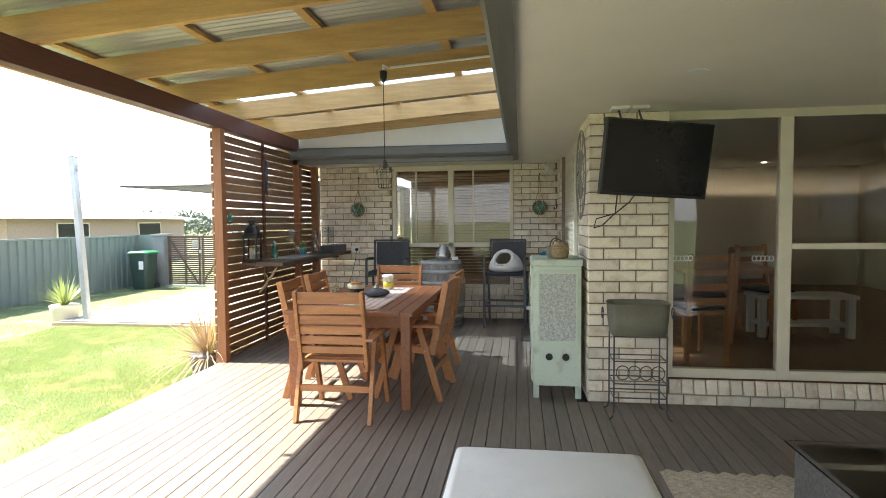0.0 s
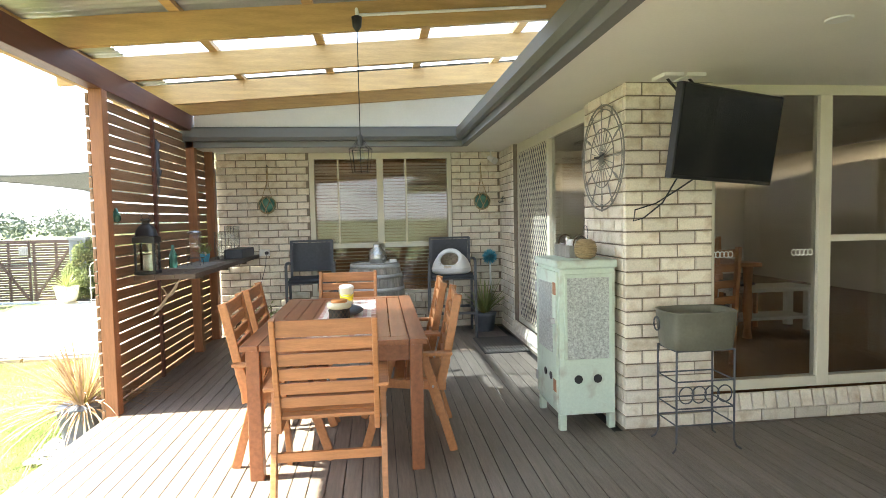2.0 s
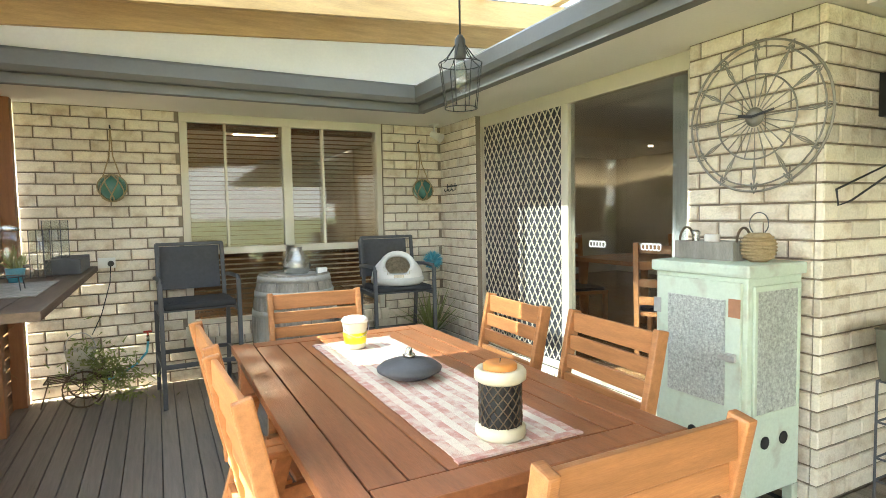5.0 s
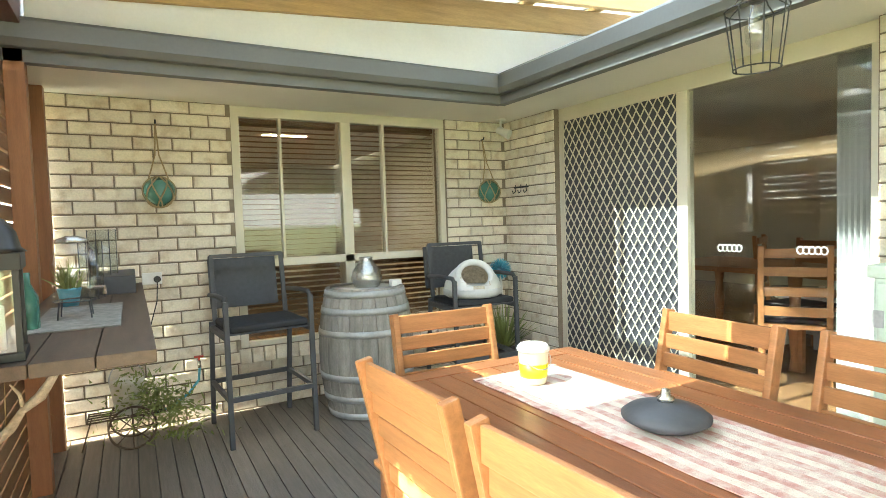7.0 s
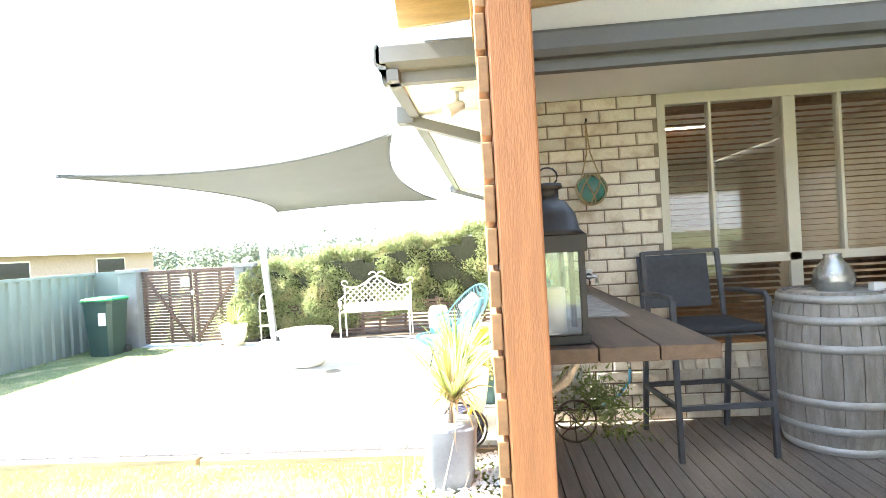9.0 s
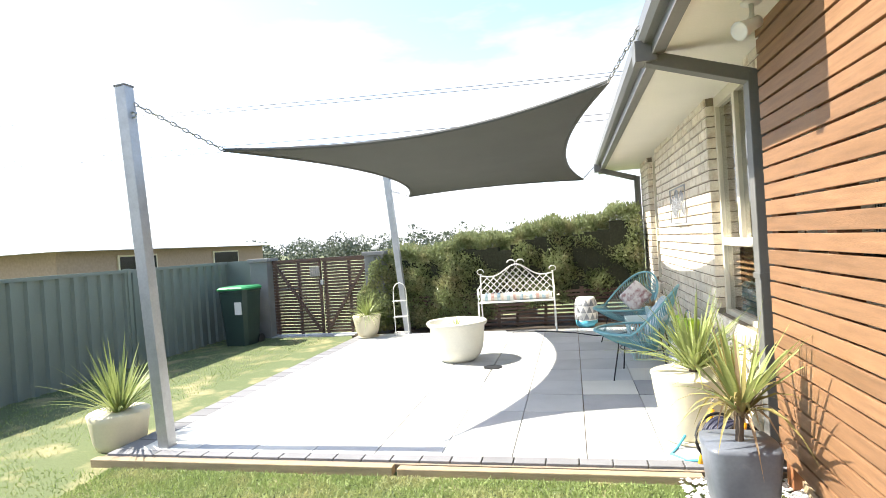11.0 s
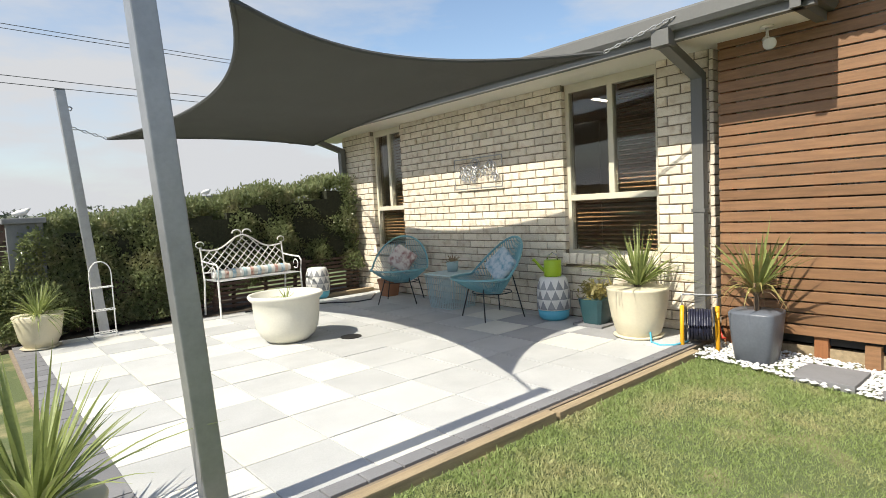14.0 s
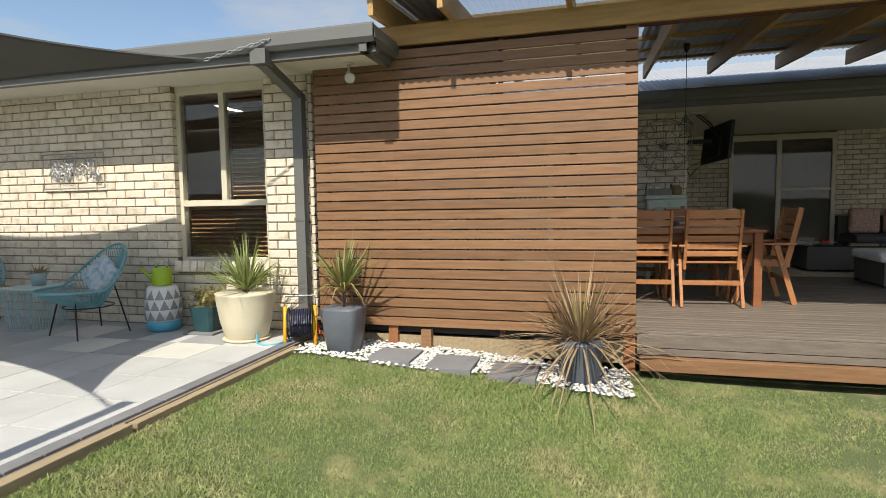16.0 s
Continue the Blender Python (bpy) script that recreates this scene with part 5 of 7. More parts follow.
part("shell", igloo(1.0, 0.72), M["white"], bed, smooth=True)
part("lining", igloo(0.95, 0.70), M["jute"], bed, "beige plush lining", smooth=True)
part("pad", turned([(0.19, 0.02), (0.18, 0.07), (0.1, 0.085), (0.01, 0.09)], 28), M["cushion"], bed, smooth=True)
q = bed_way.to_track_quat("Z", "Y")
part("rim", tubes(0.026, [tuple(bed_mid + q @ Vector((0.132 * math.cos(a), 0.128 * math.sin(a), 0.125))) for a in np.linspace(0, 2 * math.pi, 31)[:-1]], seg=8, closed=True), M["white"], bed, smooth=True)
part("skirt", turned([(0.20, 0), (0.232, 0.02), (0.236, 0.055), (0.225, 0.075)], 36), M["curtain"], bed, "pale grey plush base", smooth=True)

bar_l = thing("wine_barrel", "weathered grey oak wine barrel with zinc hoops", "barrel", (0.03, 7.95, 0))


def bar_r(z):
    return 0.275 + 0.065 * (1 - ((z - 0.45) / 0.45) ** 2)


for k in range(22):
    bm = bmesh.new()
    a0, a1 = 2 * math.pi * (k + 0.02) / 22, 2 * math.pi * (k + 0.98) / 22
    cols = []
    for z in np.linspace(0, 0.9, 9):
        r = bar_r(z)
        cols.append([bm.verts.new((q * math.cos(a), q * math.sin(a), z)) for a, q in ((a0, r - 0.025), (a0, r), ((a0 + a1) / 2, r + 0.003), (a1, r), (a1, r - 0.025))])
    for p, q in zip(cols, cols[1:]):
        for i in range(5):
            bm.faces.new((p[i], p[(i + 1) % 5], q[(i + 1) % 5], q[i]))
    bm.faces.new(cols[0])
    bm.faces.new(cols[-1])
    part("stave", bm, M["barrel"], bar_l)
for z in (0.03, 0.15, 0.30, 0.60, 0.75, 0.865):
    part("hoop", turned([(bar_r(z - 0.02) + 0.006, z - 0.022), (bar_r(z + 0.02) + 0.006, z + 0.022)], 44), M["hoop"], bar_l, smooth=True)
part("barrel_head", turned([(0.25, 0.85), (0.25, 0.868)], 40), M["barrel"], bar_l)
vs = thing("silver_vase", "round dimpled silver vase on the barrel", "vase", (0.06, 7.98, 0.868))
part("body", turned([(0.05, 0), (0.09, 0.02), (0.115, 0.08), (0.10, 0.14), (0.06, 0.19), (0.045, 0.22), (0.05, 0.235)], 30), M["silver"], vs, smooth=True)
tagged(part("clock_cube", boxes(((0.20, 7.85, 0.868), (0.28, 7.90, 0.935))), M["white"], None, bevel=0.004), "small white weather clock on the barrel", "clock")

# ---- glass floats, sensor light, hooks, power point, tap on the end wall ----


def glass_float(x, z):
    g = thing("glass_float", "sea-green glass fishing float in a rope net", "ornament", (x, 8.33, z), 0, "glass floats")
    part("ball", turned([(0.1 * math.sin(a), -0.1 * math.cos(a)) for a in np.linspace(0.08, math.pi - 0.08, 16)], 28), M["teal_glass"], g, smooth=True)
    bm = bmesh.new()
    for k in range(6):
        a = math.pi * k / 3
        for s in (1, -1):
            tube(bm, [(0.103 * math.sin(t) * math.cos(a + s * 0.5 * t), 0.103 * math.sin(t) * math.sin(a + s * 0.5 * t), -0.103 * math.cos(t)) for t in np.linspace(0.1, math.pi - 0.1, 10)], 0.0055, 5)
    tube(bm, [(-0.06, 0, 0.085), (-0.012, 0.04, 0.25), (0, 0.09, 0.47)], 0.005, 5)
    tube(bm, [(0.06, 0, 0.085), (0.012, 0.04, 0.25), (0, 0.09, 0.47)], 0.005, 5)
    part("rope_net", bm, M["rope"], g)
    hk = part("hook", tubes(0.006, [(0, 0.11, 0.47), (0, 0.07, 0.47), (0, 0.06, 0.49)]), M["black"], g)
    return g


glass_float(-1.25, 1.60)
glass_float(1.39, 1.60)


def spot(x, y, z, rz, label):
    s = thing("sensor_light", label, "light", (x, y, z), rz)
    part("mount", turned([(0.045, -0.012), (0.045, 0.0)], 20), M["white"], s, smooth=True)
    part("neck", tubes(0.012, [(0, 0, -0.01), (0, 0, -0.07), (0, -0.02, -0.09)], seg=8), M["white"], s, smooth=True)
    h = part("lamp_head", turned([(0.028, -0.07), (0.032, -0.02), (0.042, 0.05), (0.045, 0.055), (0.03, 0.048)], 20), M["white"], s, smooth=True)
    h.matrix_basis = pose(0, -0.03, -0.12, 115)
    return s


spot(1.50, 8.28, SOF, 30, "white plastic sensor light under the eave")
spot(-2.10, 7.95, SOF, -60, "white plastic spotlight under the eave")
hk = thing("key_hooks", "black wrought-iron key hook rack on brick", "hook rack", (1.615, 8.16, 1.62))
part("bar", boxes(((0, -0.10, 0), (0.01, 0.10, 0.014))), M["black"], hk)
for y in (-0.08, 0.0, 0.08):
    part("hook", tubes(0.005, [(0, y, 0.03), (0, y, -0.03), (-0.025, y, -0.045), (-0.035, y, -0.02)]), M["black"], hk)
pp = thing("power_point", "white weatherproof power point with a black plug", "power point", (-1.32, 8.43, 1.02))
part("plate", boxes(((-0.06, -0.025, -0.04), (0.06, 0.0, 0.04))), M["white"], pp, bevel=0.004)
part("plug", turned([(0.022, 0), (0.022, 0.035)], 14), M["black"], pp).matrix_basis = pose(0.03, -0.025, -0.005, 90)
part("cord", tubes(0.004, [(0.03, -0.06, -0.01), (0.02, -0.08, -0.15), (-0.05, -0.06, -0.4), (-0.12, -0.05, -0.55)]), M["black"], pp)
tap = thing("garden_tap", "brass garden tap with a blue hose on the brick wall", "tap", (-1.06, 8.42, 0.42))
part("pipe", tubes(0.012, [(0, 0.01, 0), (0, -0.06, 0), (0, -0.075, -0.04)], seg=8), M["silver"], tap, smooth=True)
part("handle", boxes(((-0.03, -0.065, 0.03), (0.03, -0.045, 0.042)), ((-0.006, -0.06, 0.0), (0.006, -0.048, 0.03))), M["red"], tap)
part("hose", tubes(0.009, [(0, -0.075, -0.04), (-0.01, -0.09, -0.12), (-0.08, -0.1, -0.2), (-0.2, -0.12, -0.27), (-0.3, -0.1, -0.3)], seg=8), M["blue_base"], tap, smooth=True)

# ---- plants ----


def spiky(p, n, h, lean, width, material, droop=0.4, top=(0, 0, 0), name="leaves"):
    """A rosette of strap leaves, each a bent tapering strip, as one crown."""
    bm = bmesh.new()
    for k in range(n):
        a, t = random.uniform(0, 2 * math.pi), random.random()
        ln = h * random.uniform(0.65, 1.1)
        out = lean * (0.25 + 1.0 * t)
        d = Vector((math.cos(a), math.sin(a), 0))
        side = Vector((-math.sin(a), math.cos(a), 0))
        prev = None
        for i in range(6):
            s = i / 5
            pnt = Vector(top) + d * (0.015 + out * ln * s) + Vector((0, 0, ln * (s * math.sqrt(max(0.05, 1 - min(0.95, out * out * 0.6))) - droop * t * s * s)))
            w = width * (0.6 + 0.6 * s if s < 0.4 else 0.84 * (1 - s) / 0.6 + 0.02)
            fold = Vector((0, 0, -0.35 * w))
            now = [bm.verts.new(pnt - side * w), bm.verts.new(pnt + fold), bm.verts.new(pnt + side * w)]
            if prev:
                bm.faces.new((prev[0], prev[1], now[1], now[0]))
                bm.faces.new((prev[1], prev[2], now[2], now[1]))
            prev = now
    return part(name, bm, material, p)


def pot_of(p, prof, material, square=0.0, seg=32, label=""):
    part("pot", turned(prof, seg, (0, 0, 0), square), material, p, label, smooth=square < 0.7)
    r, z = prof[-1]
    part("soil", turned([(r * 0.6, z - 0.05), (r * 0.93, z - 0.02)], seg, (0, 0, 0), square), M["soil"], p)


y1 = thing("potted_yucca", "spiky green strap-leaf plant in a dark pot", "potted plant", (1.36, 8.12, 0))
pot_of(y1, [(0.11, 0), (0.14, 0.2), (0.15, 0.22)], M["slate_pot"])
spiky(y1, 70, 0.55, 0.75, 0.011, M["yucca"], 0.35, (0, 0, 0.2))
dus = thing("feather_duster", "bright blue feather duster on a white handle", "duster", (1.47, 8.30, 0))
part("handle", tubes(0.012, [(0.03, 0, 0.0), (0, 0, 0.85)], seg=8), M["white"], dus, smooth=True)
n = 500
dirs = np.random.normal(size=(n, 3))
dirs /= np.linalg.norm(dirs, axis=1)[:, None]
tri_cloud("feather_head", dirs * 0.02 + (0, 0, 0.90), dirs * 0.085, np.full(n, 0.008), M["blue_base"], "", "", "", dus)

wagon = thing("plant_cart", "rusty wire cart with a trailing green plant in a pail", "planter", (-1.50, 8.17, 0))
for s in (-1, 1):
    part("wheel", tubes(0.007, [(0.02 + 0.13 * math.cos(a), s * 0.12, 0.135 + 0.13 * math.sin(a)) for a in np.linspace(0, 2 * math.pi, 24)[:-1]], closed=True), M["bark"], wagon)
    for k in range(4):
        a = math.pi * k / 4
        part("spoke", tubes(0.004, [(0.02 + 0.13 * math.cos(a), s * 0.12, 0.135 + 0.13 * math.sin(a)), (0.02 - 0.13 * math.cos(a), s * 0.12, 0.135 - 0.13 * math.sin(a))]), M["bark"], wagon)
part("axle", tubes(0.006, [(0.02, -0.13, 0.135), (0.02, 0.13, 0.135)]), M["bark"], wagon)
part("basket", tubes(0.005, *[[(-0.22, y, 0.20), (0.20, y, 0.20)] for y in (-0.1, -0.05, 0, 0.05, 0.1)], [(-0.22, -0.1, 0.2), (-0.22, 0.1, 0.2)], [(0.2, -0.1, 0.2), (0.2, 0.1, 0.2)], [(-0.2, 0, 0.2), (-0.26, 0, 0.0)]), M["bark"], wagon)
part("pail", turned([(0.07, 0.205), (0.10, 0.40), (0.103, 0.405)], 24), M["pale_pot"], wagon, "white-washed pail", smooth=True)
part("pail_handle", tubes(0.004, [(0.1 * math.cos(a), 0, 0.40 + 0.13 * math.sin(a)) for a in np.linspace(0, math.pi, 12)]), M["hoop"], wagon)
n = 900
base = np.random.normal(0, 1, (n, 3)) * (0.12, 0.07, 0.10) + (0.17, -0.08, 0.33)
base[:, 2] = np.maximum(base[:, 2] - np.abs(base[:, 0]) * 0.5, 0.03)
tri_cloud("trailing_leaves", base, np.random.normal(0, 0.03, (n, 3)), np.full(n, 0.008), M["yucca"], "", "", "", wagon)

# ---- shade sail, poles ----


def pole(base, top, label):
    p = thing("sail_pole", label, "pole", base, 0, "shade sail poles")
    d = Vector(top) - Vector(base)
    part("tube", bars(((0, 0, 0), d, 0.09, 0.09)), M["steel"], p, bevel=0.006)
    part("cap", bars((d, d * 1.004, 0.094, 0.094)), M["gutter"], p)
    part("eye_bolt", tubes(0.008, [tuple(d * 0.93 + Vector((0.06 + 0.02 * math.cos(a), 0.0, 0.02 * math.sin(a)))) for a in np.linspace(0, 2 * math.pi, 10)[:-1]], closed=True), M["steel"], p)
    return p


P1, P1T, P2, P2T = (-5.95, 8.62, -0.5), (-6.13, 8.62, 2.52), (-5.53, 13.42, -0.15), (-5.73, 13.42, 2.46)
pole(P1, P1T, "square galvanised steel pole at the patio corner")
pole(P2, P2T, "square galvanised steel pole beside the hedge")
SA, SB, SC, SD = (Vector(p) for p in ((-5.60, 9.02, 2.06), (-5.34, 13.35, 1.97), (-2.76, 13.6, 2.02), (-2.68, 8.93, 2.20)))
sail = thing("shade_sail", "charcoal shade cloth sail stretched over the patio", "shade sail")


def edge_pt(a, b, inward, t, sag):
    return a.lerp(b, t) + inward * (4 * sag * t * (1 - t))


mid = (SA + SB + SC + SD) / 4
NS = 26
bm = bmesh.new()
rows = []
for i in range(NS + 1):
    u = i / NS
    lo = edge_pt(SA, SD, (SB + SC - SA - SD).normalized(), u, 0.60)
    hi = edge_pt(SB, SC, (SA + SD - SB - SC).normalized(), u, 0.30)
    row = []
    for j in range(NS + 1):
        v = j / NS
        le = edge_pt(SA, SB, (SD + SC - SA - SB).normalized(), v, 0.46)
        ri = edge_pt(SD, SC, (SA + SB - SD - SC).normalized(), v, 0.27)
        blend = SA * (1 - u) * (1 - v) + SD * u * (1 - v) + SB * (1 - u) * v + SC * u * v
        p = lo * (1 - v) + hi * v + le * (1 - u) + ri * u - blend
        row.append(bm.verts.new(p + Vector((0, 0, -0.05 * math.sin(math.pi * u) * math.sin(math.pi * v)))))
    rows.append(row)
for a, b in zip(rows, rows[1:]):
    for j in range(NS):
        bm.faces.new((a[j], b[j], b[j + 1], a[j + 1]))
border = [v.co.copy() for v in rows[0]] + [r[-1].co.copy() for r in rows[1:]] + [v.co.copy() for v in rows[-1][-2::-1]] + [r[0].co.copy() for r in rows[-2:0:-1]]
part("cloth", bm, M["sail"], sail, smooth=True)
part("hem", tubes(0.016, border, closed=True), M["sail"], sail)


def chain(a, b, label):
    c = thing("sail_chain", label, "chain", (0, 0, 0), 0, "sail chains")
    a, b = Vector(a), Vector(b)
    n = max(3, int((b - a).length / 0.045))
    d = (b - a).normalized()
    s1 = d.cross(Vector((0, 0, 1))).normalized()
    s2 = s1.cross(d)
    for k in range(n):
        m = a.lerp(b, (k + 0.5) / n)
        s = s1 if k % 2 else s2
        part("link", tubes(0.005, [tuple(m + d * 0.028 * math.cos(t) + s * 0.012 * math.sin(t)) for t in np.linspace(0, 2 * math.pi, 9)[:-1]], seg=5, closed=True), M["steel"], c)


chain(SA, Vector(P1T) * 0.97 + Vector(P1) * 0.03, "galvanised chain from the sail to its pole")
chain(SB, Vector(P2T) * 0.86 + Vector(P2) * 0.14, "galvanised chain from the sail to its pole")
chain(SD, (-2.53, 8.42, 2.36), "galvanised chain from the sail to the gutter")
chain(SC, (-2.50, 14.4, 2.33), "galvanised chain from the sail to the gutter")

for y in (8.53, 14.22):
    dp = thing("downpipe", "grey square metal downpipe on the brick wall", "downpipe", (0, y, 0), 0, "downpipes")
    part("rain_head", boxes(((-2.56, -0.07, 2.17), (-2.44, 0.07, 2.29))), M["gutter"], dp, bevel=0.004)
    part("elbow", bars(((-2.49, 0, 2.20), (-1.93, 0, 2.02), 0.09, 0.075)), M["gutter"], dp, bevel=0.005)
    part("pipe", boxes(((-1.975, -0.048, PATIO_Z), (-1.892, 0.048, 2.05))), M["gutter"], dp, bevel=0.005)
    part("strap", boxes(((-1.98, -0.056, 0.9), (-1.888, 0.056, 0.93))), M["gutter"], dp)

art = thing("wall_art", "pale grey filigree metal panel on the brick wall", "wall art", (-1.90, 0, 0))
AY0, AY1, AZ0, AZ1 = 10.80, 11.60, 1.26, 1.62
part("frame", tubes(0.008, [(0, AY0, AZ0), (0, AY1, AZ0), (0, AY1, AZ1), (0, AY0, AZ1)], closed=True), M["steel"], art)
for k in range(24):
    cy, cz, r = random.uniform(AY0 + 0.1, AY1 - 0.1), random.uniform(AZ0 + 0.08, AZ1 - 0.08), random.uniform(0.05, 0.09)
    part("scroll", tubes(0.005, [(0, cy + r * (1 - t / 9) * math.cos(t), cz + r * (1 - t / 9) * math.sin(t)) for t in np.linspace(0, 7, 22)]), M["steel"], art)
    part("leaf", turned([(0.002, -0.02), (0.008, -0.008), (0.007, 0.01), (0.002, 0.022)], 8, (0, cy, cz)), M["steel"], art)

# ---- bench ----
bench = thing("garden_bench", "white wrought-iron garden bench with a lattice back", "bench", (-3.82, 13.43, PATIO_Z), 3)
W2 = 0.55
for s in (-1, 1):
    x = s * W2
    part("front_leg", tubes(0.012, [(x, -0.23, 0), (x, -0.22, 0.44)]), M["white"], bench)
    part("back_leg", tubes(0.012, [(x, 0.26, 0), (x, 0.20, 0.44), (x, 0.27, 0.85)]), M["white"], bench)
    part("armrest", tubes(0.011, [(x, -0.22, 0.44), (x, -0.25, 0.60), (x, -0.20, 0.65), (x, 0.05, 0.66), (x, 0.23, 0.68)]), M["white"], bench)
    part("arm_scroll", tubes(0.007, [(x, -0.10 + 0.06 * math.cos(a), 0.55 + 0.06 * math.sin(a)) for a in np.linspace(0, 5.5, 16)]), M["white"], bench)
    part("finial_scroll", tubes(0.008, [(x + s * 0.05 * math.cos(a), 0.27, 0.88 + 0.04 * math.sin(a)) for a in np.linspace(-2, 3.5, 14)]), M["white"], bench)
for y in np.linspace(-0.21, 0.19, 7):
    part("seat_slat", bars(((-W2, y, 0.445), (W2, y, 0.445), 0.03, 0.008)), M["white"], bench)


def crest(x):
    return 0.80 + 0.15 * math.exp(-(x / 0.27) ** 2) + 0.025 * math.cos(x * 10)


part("crest_rail", tubes(0.011, [(x, 0.265, crest(x)) for x in np.linspace(-W2, W2, 25)]), M["white"], bench)
part("lower_rail", tubes(0.010, [(-W2, 0.215, 0.53), (W2, 0.215, 0.53)]), M["white"], bench)
for s in (1, -1):
    for k in range(-9, 10):
        x0 = k * 0.1
        pts = []
        for t in np.linspace(0, 1, 9):
            x, z = x0 + s * t * 0.42, 0.53 + t * 0.42
            if -W2 < x < W2 and z < crest(x):
                pts.append((x, 0.215 + (z - 0.53) * 0.16, z))
        if len(pts) > 1:
            part("lattice_bar", tubes(0.0065, pts), M["white"], bench)
part("top_scroll", tubes(0.009, *[[(s * (0.07 + 0.06 * math.cos(a)), 0.27, 1.0 + 0.045 * math.sin(a)) for a in np.linspace(0, 5, 14)] for s in (1, -1)]), M["white"], bench)
pad = thing("bench_cushion", "rolled pastel-striped bench cushion", "cushion", (-3.82, 13.39, PATIO_Z + 0.45), 3)
for k in range(22):
    key = ("white", "aqua_light", "white", "stripe_red", "paver_cream", "print_blue", "stripe_cream")[k % 7]
    x = -0.52 + k * 0.0473
    r = 0.058 - (0.012 if k in (0, 21) else 0) + 0.002 * math.sin(k * 1.7)
    roll = part("stripe", turned([(r * 0.96, 0), (r, 0.006), (r, 0.041), (r * 0.96, 0.0475)], 18), M[key], pad, smooth=True)
    roll.matrix_basis = pose(x, 0.06, 0.058, 0, 90, 0)

# ---- pots, stools, chairs on the patio ----
bp = thing("planter", "large pale bowl planter with a rolled rim", "planter", (-4.33, 11.42, PATIO_Z))
part("bowl", turned([(0.15, 0), (0.19, 0.008), (0.25, 0.06), (0.288, 0.14), (0.305, 0.26), (0.314, 0.39), (0.345, 0.42), (0.354, 0.445), (0.342, 0.46), (0.315, 0.45), (0.29, 0.38)], 48), M["pale_pot"], bp, smooth=True)
part("soil", turned([(0.2, 0.32), (0.286, 0.36)], 40), M["soil"], bp)
spiky(bp, 14, 0.16, 1.2, 0.008, M["yucca"], 0.5, (0, 0, 0.40))


def drum_stool(at, label):
    s = thing("drum_stool", label, "stool", at, 0, "drum stools")
    prof = [(0.125, 0), (0.15, 0.03), (0.165, 0.12), (0.168, 0.22), (0.16, 0.34), (0.135, 0.42), (0.12, 0.435), (0.05, 0.44)]
    part("base_band", turned([(0.125, 0), (0.15, 0.03), (0.162, 0.105)], 36), M["blue_base"], s, "sky-blue glazed base band", smooth=True)
    part("body", turned([(0.162, 0.105)] + prof[3:], 36), M["white"], s, smooth=True)
    n = 12
    for row, z0 in enumerate((0.115, 0.215, 0.315)):
        for k in range(n):
            bm = bmesh.new()
            a = 2 * math.pi * (k + 0.5 * (row % 2)) / n
            h = 0.095

            def on(da, z):
                r = np.interp(z, [q[1] for q in prof], [q[0] for q in prof]) + 0.0025
                return (r * math.cos(a + da), r * math.sin(a + da), z)
            w = math.pi / n * 0.98
            steps = 5
            prev = None
            for i in range(steps + 1):
                t = i / steps
                l, r_ = bm.verts.new(on(-w * (1 - t) - 1e-4, z0 + h * t)), bm.verts.new(on(w * (1 - t) + 1e-4, z0 + h * t))
                c = bm.verts.new(on(0, z0 + h * t))
                if prev:
                    bm.faces.new((prev[0], prev[1], c, l))
                    bm.faces.new((prev[1], prev[2], r_, c))
                prev = (l, c, r_)
            part("triangle", bm, M["grey_tri"], s)
    return s


drum_stool((-2.83, 13.60, PATIO_Z), "white drum stool with grey triangles and blue base")
drum_stool((-2.09, 9.98, PATIO_Z), "white drum stool with grey triangles under the watering can")
wc = thing("watering_can", "lime-green metal watering can on the stool", "watering can", (-2.09, 9.98, PATIO_Z + 0.44), 100)
part("can", turned([(0.085, 0), (0.088, 0.005), (0.088, 0.16), (0.08, 0.168), (0.03, 0.17)], 28), M["lime"], wc, smooth=True)
part("spout", tubes([0.022, 0.018, 0.013, 0.02], [(0.07, 0, 0.04), (0.13, 0, 0.08), (0.2, 0, 0.15), (0.22, 0, 0.165)], seg=10), M["lime"], wc, smooth=True)
part("handle", tubes(0.008, [(-0.06, 0, 0.165), (-0.05, 0, 0.22), (0.0, 0, 0.24), (0.05, 0, 0.20), (0.06, 0, 0.168)], seg=8), M["silver"], wc, smooth=True)


